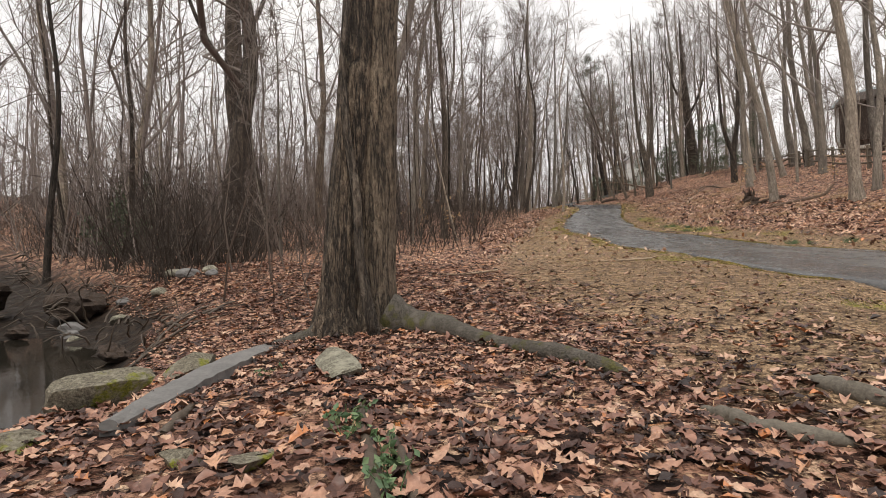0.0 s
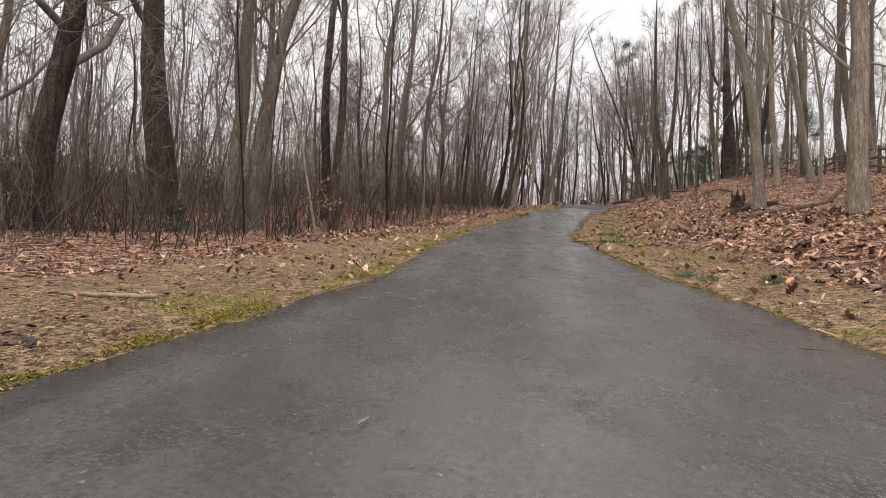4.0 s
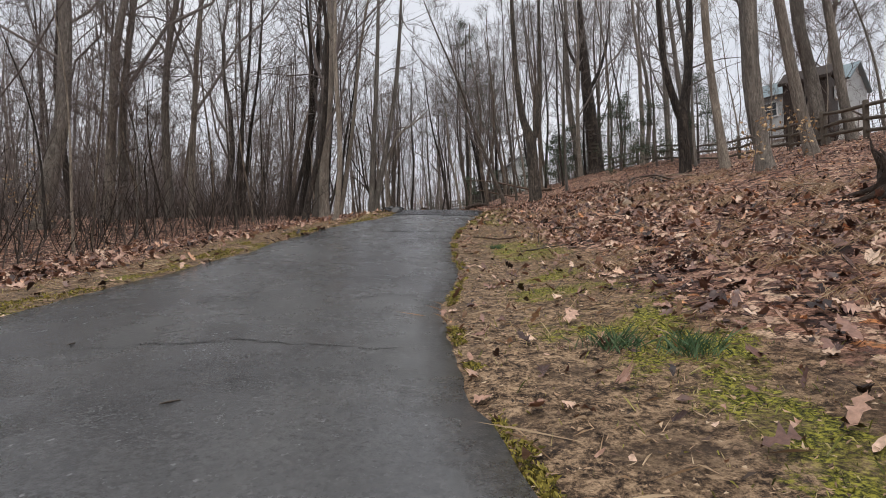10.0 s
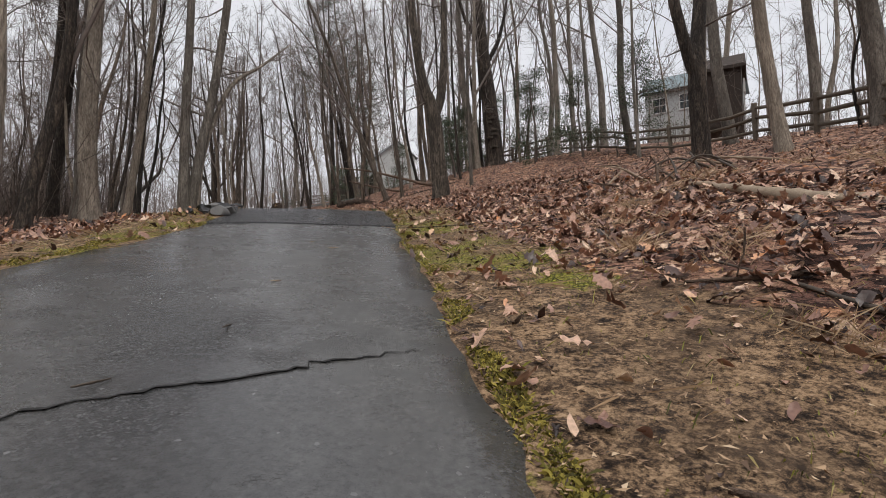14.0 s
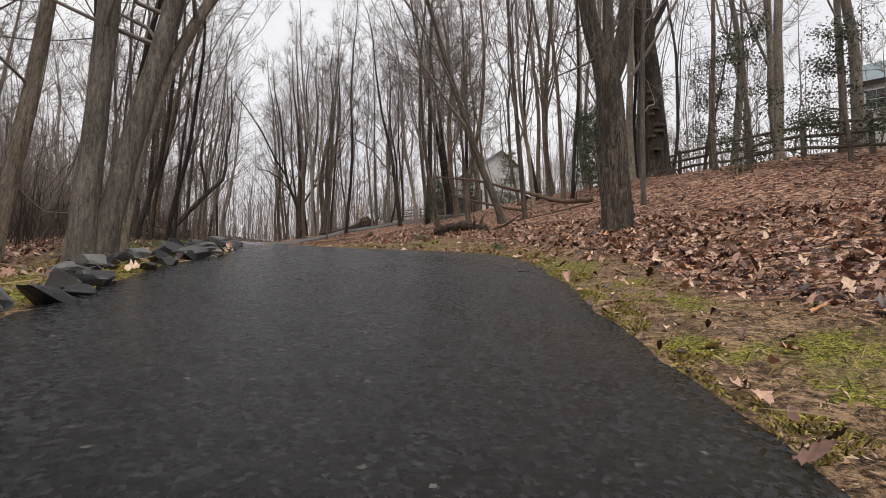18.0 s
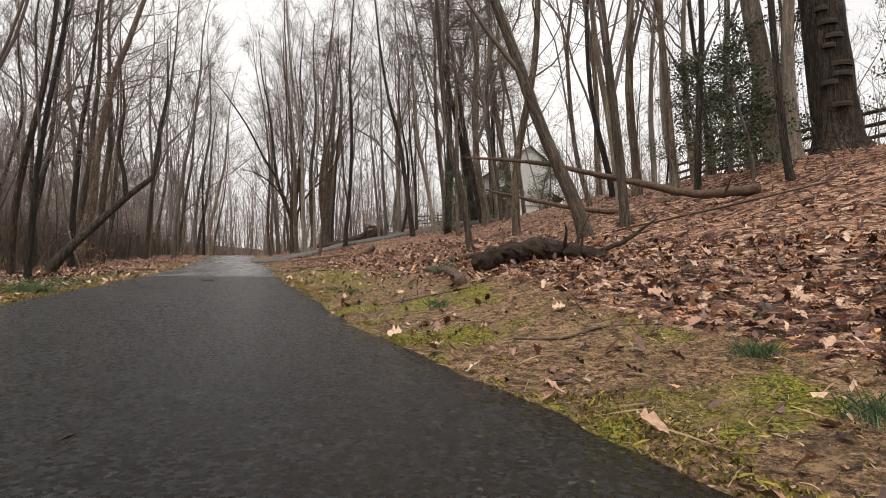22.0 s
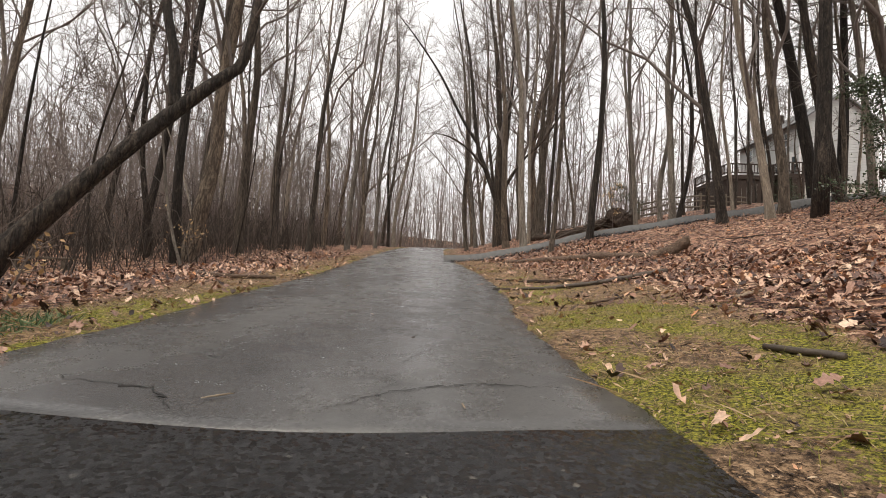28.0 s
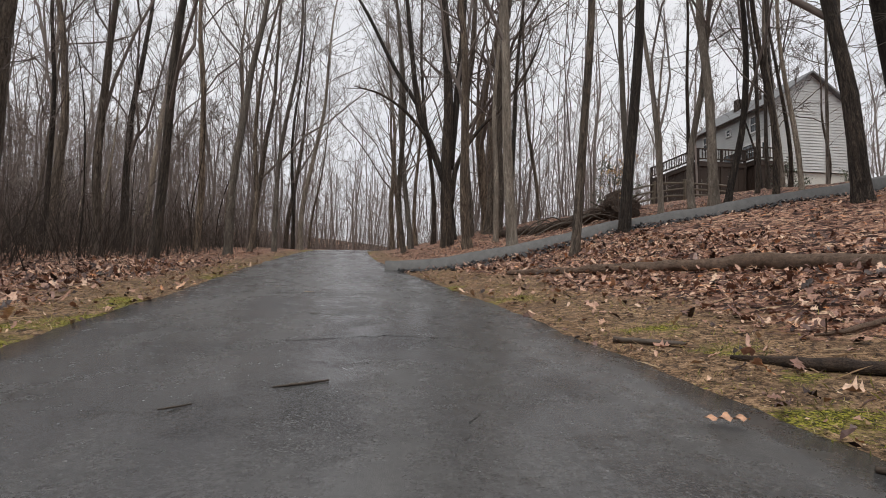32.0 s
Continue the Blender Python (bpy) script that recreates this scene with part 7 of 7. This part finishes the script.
def sapling(x, y, h, seed, label, leaves=90, size=0.11):
    """A thin young beech that keeps its pale dead leaves."""
    rng = np.random.default_rng(seed)
    ob = new("beech_sapling")
    ob.location = (x, y, on_land(x, y))
    tagged(ob, label, "sapling", "young beeches")
    t, spots = Tubes(), []
    lead = limb_line((0, 0, -0.05), (*rng.normal(0, 0.1, 2), 1), h, 6, rng, wander=0.08)
    t.add(lead, np.linspace(0.02, 0.006, 7), 5, cap=False)
    for i in range(9):
        p = lead[rng.integers(2, 7)]
        lim = limb_line(p, (*rng.normal(0, 1, 2), 0.35), h * rng.uniform(0.2, 0.42), 3, rng)
        t.add(lim, (0.01, 0.008, 0.006, 0.004), 3, cap=False)
        spots += [lim[j] for j in (1, 2, 3)]
    part("stem", t.mesh("stem", TWIG["b"]), ob)
    spots = np.array(spots)
    part("foliage", leaf_cloud("foliage", spots[rng.integers(0, len(spots), leaves)] + rng.normal(0, 0.1, (leaves, 3)), size, TAN_LEAF.m, rng, 0.1), ob)
    return ob


PALE = "thin sapling holding pale tan winter leaves"
for k, (x, y, h, n) in enumerate(((21.9, 102.6, 2.4, 160), (19.6, 34.6, 1.5, 90), (22.4, 35.4, 1.3, 80), (-1.5, 31, 2.3, 90), (-1.9, 44.5, 2.6, 120), (4.3, 88.2, 1.9, 60), (0.6, 27.5, 2.0, 70), (20.6, 27.6, 1.2, 60), (8.4, 77.0, 1.0, 30))):
    sapling(x, y, h, 950 + k, PALE, n)

# a plank seat in the woods
bench = new("plank_bench")
bench.matrix_world = pose(2.4, 84.2, on_land(2.4, 84.2), 0, 0, 25)
tagged(bench, "low weathered plank bench among the trees", "bench")
box("seat", bench, (0, 0, 0.32), (1.5, 0.3, 0.06), FENCE_WOOD, 0.01)
for k in (-0.55, 0.55):
    box("leg", bench, (k, 0, 0.14), (0.1, 0.26, 0.32), FENCE_WOOD)

# ---- low growth and debris ----
GRASS = Mat("short_green_grass", 0.6)
GRASS.color(GRASS.ramp(GRASS.island(), (0.0, (0.045, 0.055, 0.012)), (0.35, (0.16, 0.165, 0.025)), (0.65, (0.32, 0.305, 0.05)), (1.0, (0.52, 0.41, 0.22))))
TUFT = Mat("dark_green_tuft", 0.55)
TUFT.color(TUFT.ramp(TUFT.island(), (0.0, (0.035, 0.075, 0.03)), (0.6, (0.075, 0.14, 0.06)), (1.0, (0.16, 0.21, 0.1))))
STRAW = Mat("dry_tan_grass", 0.7)
STRAW.color(STRAW.ramp(STRAW.island(), (0.0, (0.22, 0.13, 0.07)), (0.5, (0.42, 0.28, 0.16)), (1.0, (0.6, 0.46, 0.3))))
CRUMB = Mat("leaf_crumbs", 0.75)
CRUMB.color(CRUMB.ramp(CRUMB.island(), (0.0, (0.03, 0.02, 0.014)), (0.3, (0.13, 0.075, 0.045)), (0.6, (0.3, 0.19, 0.11)), (0.88, (0.42, 0.28, 0.165)), (1.0, (0.55, 0.42, 0.28))))


def blades(name, base, height, width, material, rng, lean=0.5):
    """Thin upright blades, two triangles each."""
    n = len(base)
    a = rng.uniform(0, 6.28, n)
    side = np.stack([np.cos(a), np.sin(a), 0 * a], 1) * (width * 0.5)
    tip = np.stack([rng.normal(0, lean, n) * height, rng.normal(0, lean, n) * height, height * rng.uniform(0.6, 1.1, n)], 1)
    p = np.stack([base - side, base + side, base + tip * 0.55 + side * 0.6 + (0, 0, 0.01), base + tip], 1)
    tris = np.array([(0, 1, 2), (0, 2, 3)])
    return numpy_mesh(name, p.reshape(-1, 3), (tris[None] + (np.arange(n) * 4)[:, None, None]).reshape(-1, 3), material)


low_rng = np.random.default_rng(1001)


def verge_places(n, reach_r, reach_l, want, power=1.0):
    y = low_rng.uniform(3, 100, n)
    side = low_rng.uniform(size=n) < 0.6
    d = low_rng.uniform(size=n) ** power
    x = np.where(side, trail_right(y) + d * reach_r, trail_left(y) - d * reach_l)
    lit, mos = zones(x, y)
    ok = low_rng.uniform(size=n) < want(lit, mos)
    return np.stack([x[ok], y[ok], ground_z(x[ok], y[ok])], 1)


g = verge_places(190000, 3.6, 3.0, lambda l, m: m * 0.8 + 0.12 * (1 - l))
tagged(new("verge_grass", blades("verge_grass", g, 0.012 + 0.07 * low_rng.uniform(0, 1, len(g)) ** 3, 0.006, GRASS.m, low_rng)), "short mossy grass along the path edges", "grass", kind="stuff")
my = low_rng.uniform(7, 70, 150000)
mr = low_rng.uniform(size=150000) < 0.5
mw = np.where(mr, np.interp(my, (14, 19, 30, 34, 44, 52, 62), (0.02, 0.1, 0.1, 0.1, 0.4, 0.5, 0.6)), np.interp(my, (8, 14, 22, 34, 44, 54, 66), (0.15, 0.4, 0.6, 0.6, 0.3, 0.5, 0.9)))
md = mw * low_rng.uniform(size=150000) ** 0.8
mx = np.where(mr, trail_right(my) + 0.03 + md, trail_left(my) - 0.03 - md)
keep = hash_noise(mx, my, 0.45, 21) > 0.42 + 0.25 * md / (mw + 0.05)
mp = np.stack([mx[keep], my[keep], ground_z(mx[keep], my[keep])], 1)
MOSS = Mat("yellow_green_moss", 0.8)
MOSS.color(MOSS.ramp(MOSS.island(), (0.0, (0.055, 0.05, 0.01)), (0.5, (0.2, 0.17, 0.028)), (1.0, (0.42, 0.34, 0.065))))
tagged(new("edge_moss", blades("edge_moss", mp, 0.01 + 0.025 * low_rng.uniform(0, 1, len(mp)) ** 2, 0.012, MOSS.m, low_rng, 0.9)), "yellow-green moss along the asphalt edges", "moss", kind="stuff")
s = verge_places(70000, 6.0, 3.0, lambda l, m: 0.55 - 0.2 * l)
s = s[(hash_noise(s[:, 0], s[:, 1], 0.9, 8) > 0.5) & (s[:, 1] > 11)]
tufts = np.stack([low_rng.uniform(1.6, 9, 260), low_rng.uniform(17, 42, 260)], 1)
tufts = tufts[hash_noise(*tufts.T, 2.0, 33) > 0.47]
at = np.repeat(tufts, 60, 0)
at = np.stack([trail_right(at[:, 1]) + at[:, 0], at[:, 1]], 1) + low_rng.normal(0, 0.13, at.shape)
tagged(new("dry_grass", blades("dry_grass_tufts", np.stack([*at.T, ground_z(*at.T)], 1), low_rng.uniform(0.05, 0.2, len(at)), 0.006, STRAW.m, low_rng, 0.9)), "tufts of bleached dry grass among the leaves", "grass", kind="stuff")
tagged(new("dry_grass", blades("dry_grass", s, 0.015 + 0.09 * low_rng.uniform(0, 1, len(s)) ** 2.5, 0.005, STRAW.m, low_rng, 2.2)), "bent dry tan grass on the bank", "grass", kind="stuff")
c = verge_places(330000, 3.4, 3.2, lambda l, m: 0.8 - 0.3 * l, 1.25)
c2 = np.stack([low_rng.uniform(0.5, 8, 60000), low_rng.uniform(1.5, 11, 60000)], 1)
c2 = c2[c2[:, 0] < trail_left(c2[:, 1]) - 0.02]
c = np.concatenate([c, np.column_stack([c2, ground_z(*c2.T)])])


def crumbs(name, spots, material, rng):
    n = len(spots)
    ln, wd, a = 0.006 + 0.024 * rng.uniform(0, 1, n) ** 2.2, rng.uniform(0.003, 0.01, n), rng.uniform(0, 6.28, n)
    ax = np.stack([np.cos(a), np.sin(a), rng.normal(0, 0.25, n)], 1) * ln[:, None]
    bx = np.stack([-np.sin(a), np.cos(a), rng.normal(0, 0.3, n)], 1) * wd[:, None]
    up = spots + (0, 0, 0.012) + np.column_stack([np.zeros((n, 2)), rng.uniform(0, 0.012, n)])
    p = np.stack([up - ax, up + bx * rng.uniform(0.8, 2.2, n)[:, None], up + ax], 1)
    return numpy_mesh(name, p.reshape(-1, 3), np.arange(n * 3).reshape(-1, 3), material)


tagged(new("ground_debris", crumbs("ground_debris", c, CRUMB.m, low_rng)), "crumbled leaves, needles and chips on the soil", "debris", kind="stuff")


def grass_tuft(x, y, h, n, seed):
    rng = np.random.default_rng(seed)
    ob = new("grass_tuft", blades("grass_tuft", np.column_stack([rng.normal(0, h * 0.42, (n, 2)), np.zeros(n)]), h * rng.uniform(0.25, 1.0, n), 0.0065, TUFT.m, rng, 0.5))
    ob.location = (x, y, on_land(x, y) - 0.01)
    return tagged(ob, "dark green tuft of grass beside the path", "grass tuft", "grass tufts", "stuff")


TUFTS = ((10.55, 15.85, 0.22), (10.7, 15.3, 0.16), (11.3, 14.6, 0.2), (11.05, 26.2, 0.2), (11.35, 25.9, 0.22), (10.85, 22.2, 0.24), (10.45, 22.55, 0.2), (11.4, 24.4, 0.18), (12.6, 24.0, 0.2), (18.95, 64.7, 0.26), (19.05, 64.4, 0.24), (19.15, 65.0, 0.2),
         (10.5, 63.5, 0.26), (10.9, 64.2, 0.22), (11.2, 64.7, 0.24), (11.6, 65.8, 0.22), (11.0, 66.4, 0.24), (10.2, 66.8, 0.22), (9.6, 68, 0.26), (16.9, 66.0, 0.13), (17.2, 64.9, 0.14), (18.4, 66.5, 0.16), (19.8, 66.4, 0.2), (18.9, 56.3, 0.2), (19.3, 57.4, 0.18), (12.2, 32.6, 0.13), (18.0, 61.2, 0.17))
for k, (x, y, h) in enumerate(TUFTS):
    grass_tuft(x, y, h * 0.95, 210, 1100 + k)


cy = low_rng.uniform(56, 76, 16000)
cx = trail_left(cy) - 0.5 - 3.2 * low_rng.uniform(0, 1, 16000) ** 1.3
cover = hash_noise(cx, cy, 0.8, 31) > 0.5
cp = np.stack([cx[cover], cy[cover], ground_z(cx[cover], cy[cover])], 1)
tagged(new("ground_cover", blades("ground_cover", cp, 0.03 + 0.12 * low_rng.uniform(0, 1, len(cp)) ** 1.6, 0.012, TUFT.m, low_rng, 0.6)), "low dull green plants along the path edge", "ground cover", kind="stuff")


# ---- on the path: single leaves, twigs, cracks ----
def big_leaf(x, y, size, turn, seed, label, tilt=0.1):
    rng = np.random.default_rng(seed)
    v, t = leaf_template("fine")
    v = v * size
    v[:, 2] += (rng.uniform(0.1, 0.5) * v[:, 1] ** 2 + rng.uniform(-0.2, 0.3) * v[:, 0] ** 2) / size + 0.008
    v[:, 2] += tilt * v[:, 0]
    v[:, 2] -= v[:, 2].min() - 0.004
    ob = new("oak_leaf", numpy_mesh("oak_leaf", v * 0.85, t, BIG_LEAF, True))
    on = trail_left(y) < x < trail_right(y)
    ob.matrix_world = pose(x, y, on_land(x, y) + ((0.07 if SEAM_A < y < SEAM_B else 0.05) if on else 0.015), 0, 0, turn)
    return tagged(ob, label, "leaf", "single fallen leaves")


LONE = ((11.56, 32.35, 0.3), (11.93, 33.56, 0.22), (12.05, 33.4, 0.2), (14.47, 41.0, 0.2), (9.93, 22.8, 0.2), (9.85, 22.25, 0.26), (10.0, 22.1, 0.2), (12.1, 16.95, 0.22), (11.3, 16.1, 0.16), (14.38, 83.9, 0.24), (18.02, 65.25, 0.22), (16.42, 66.3, 0.18), (16.8, 66.6, 0.16), (16.55, 49.9, 0.22), (17.9, 57.6, 0.24), (10.2, 22.6, 0.18), (15.2, 40.2, 0.16), (17.6, 60.2, 0.3))
for k, (x, y, sz) in enumerate(LONE):
    big_leaf(x, y, sz, k * 77, 1200 + k, "large curled tan oak leaf lying by the path")
one_rng = np.random.default_rng(1300)
for k in range(60):
    y = one_rng.uniform(6, 96)
    d = one_rng.uniform(0.1, 3.5)
    x = float(trail_right(y)) + d if one_rng.uniform() < 0.7 else float(trail_left(y)) - d
    big_leaf(x, y, one_rng.uniform(0.11, 0.2), one_rng.uniform(0, 360), 1400 + k, "curled brown oak leaf on the verge", one_rng.normal(0, 0.15))
for k in range(70):
    y = one_rng.uniform(7, 96)
    x = one_rng.uniform(float(trail_left(y)) + 0.3, float(trail_right(y)) - 0.3)
    a, ln = one_rng.uniform(0, 3.14), one_rng.uniform(0.03, 0.09)
    z = float(rise(y)) + (0.064 if SEAM_A < y < SEAM_B else 0.05)
    wood("path_twig", "small dark twig lying on the wet asphalt", "twig", ((x - math.cos(a) * ln, y - math.sin(a) * ln, z), (x, y + one_rng.normal(0, 0.01), z), (x + math.cos(a) * ln, y + math.sin(a) * ln, z)),
         (0.004, 0.006, 0.003), (DARK_STICK, PALE_WOOD)[k % 3 == 0], 1500 + k, 5, group="path twigs")

CRACK = plain("dark_crack", (0.006, 0.006, 0.006), (0.025, 0.024, 0.023), 20, 0.9, 0.5)


def crack(points, width, seed):
    """A jagged dark crack in the asphalt."""
    rng = np.random.default_rng(seed)
    p = np.array(points, float)
    q = np.linspace(0, len(p) - 1, len(p) * 9)
    x, y = np.interp(q, range(len(p)), p[:, 0]) + rng.normal(0, 0.02, len(q)), np.interp(q, range(len(p)), p[:, 1]) + rng.normal(0, 0.02, len(q))
    v, f = [], []
    for i in range(len(q)):
        u = (x[i] - float(trail_left(y[i]))) / float(trail_right(y[i]) - trail_left(y[i]))
        z = float(rise(y[i])) + 0.012 + 0.03 * (1 - (2 * u - 1) ** 2) + 0.008 * math.sin(y[i] * 1.7 + x[i] * 2.3) + 0.004
        w = width * rng.uniform(0.3, 1.0) * min(1, 4 * min(i + 1, len(q) - i) / len(q))
        v += [(x[i], y[i] - w, z), (x[i], y[i] + w, z)]
    for i in range(len(q) - 1):
        f.append((2 * i, 2 * i + 2, 2 * i + 3, 2 * i + 1))
    ob = new("path_crack", mesh_of("path_crack", v, f, CRACK, False))
    return tagged(ob, "jagged dark crack across the old asphalt", "crack", "asphalt cracks")


for k, (pts, w) in enumerate((
        (((10.0, 35.5), (10.8, 35.7), (11.4, 35.8), (12.0, 35.85)), 0.02), (((10.9, 34.7), (11.35, 34.6), (11.8, 34.65)), 0.018), (((9.3, 28.4), (9.8, 28.6), (10.3, 28.5)), 0.012), (((7.4, 26.8), (8.6, 26.9), (9.8, 26.6)), 0.01),
        (((12.0, 73.65), (12.75, 73.5), (12.97, 73.2)), 0.012), (((13.6, 73.3), (14.0, 73.8), (14.5, 74.1), (15.0, 74.2)), 0.012), (((13.9, 73.5), (14.0, 75.0), (13.8, 76.6)), 0.01), (((14.4, 74.1), (14.7, 76.0), (14.4, 78)), 0.01),
        (((11.4, 79.5), (12.4, 80.2), (13.6, 80.0)), 0.01), (((11.6, 86.0), (12.6, 86.4), (13.4, 86.2)), 0.014), (((10.4, 90), (11.6, 90.3), (13, 90.1)), 0.014), (((12.8, 82.6), (13.2, 84.5), (13.0, 86.5)), 0.008), (((7.2, 18.0), (8.4, 18.2), (9.5, 18.1)), 0.008))):
    crack(pts, w, 1600 + k)

# shallow puddle where the trail meets the soil
PUDDLE = Mat("muddy_puddle", 0.04)
PUDDLE.color(PUDDLE.ramp(PUDDLE.noise(PUDDLE.coords(), 3, 4), (0.3, (0.09, 0.06, 0.037)), (0.7, (0.19, 0.13, 0.083))))
pv = [(5.4 + 0.9 * (1.12 + 0.05 * math.sin(k * 1.3)) * math.cos(k / 48 * 6.283), 4.6 + 1.3 * (1.12 + 0.05 * math.sin(k * 0.9)) * math.sin(k / 48 * 6.283), float(rise(4.75)) - 0.022) for k in range(48)]
PUDDLE.b.inputs["Specular IOR Level"].default_value = 0.25
pm = mesh_of("puddle", pv, [tuple(range(48))], PUDDLE.m, False)
tagged(new("puddle", pm), "shallow muddy rain puddle at the trail edge", "puddle", kind="structure")


def ivy(x, y, n, seed):
    """A few green leaves of ground ivy on short stems."""
    rng = np.random.default_rng(seed)
    ob = new("ivy")
    ob.location = (x, y, on_land(x, y))
    tagged(ob, "small sprig of green ground ivy among leaves", "ivy", "ivy sprigs")
    t, spots = Tubes(), []
    for k in range(n):
        lim = limb_line((0, 0, 0), (*rng.normal(0, 1, 2), 0.8), rng.uniform(0.05, 0.16), 3, rng)
        t.add(lim, (0.003, 0.003, 0.002, 0.002), 3, cap=False)
        spots += [lim[2], lim[3]]
    part("stem", t.mesh("stem", TUFT.m), ob)
    part("foliage", leaf_cloud("foliage", np.repeat(np.array(spots), 2, 0) + rng.normal(0, 0.012, (len(spots) * 2, 3)), 0.045, TUFT.m, rng), ob)
    return ob


for k, (x, y, n) in enumerate(((-0.5, 2.65, 7), (-0.44, 2.3, 7), (-0.2, 1.9, 9), (-0.16, 1.72, 8), (-0.22, 2.05, 6), (-1.35, 4.0, 7))):
    ivy(x, y, n, 1700 + k)
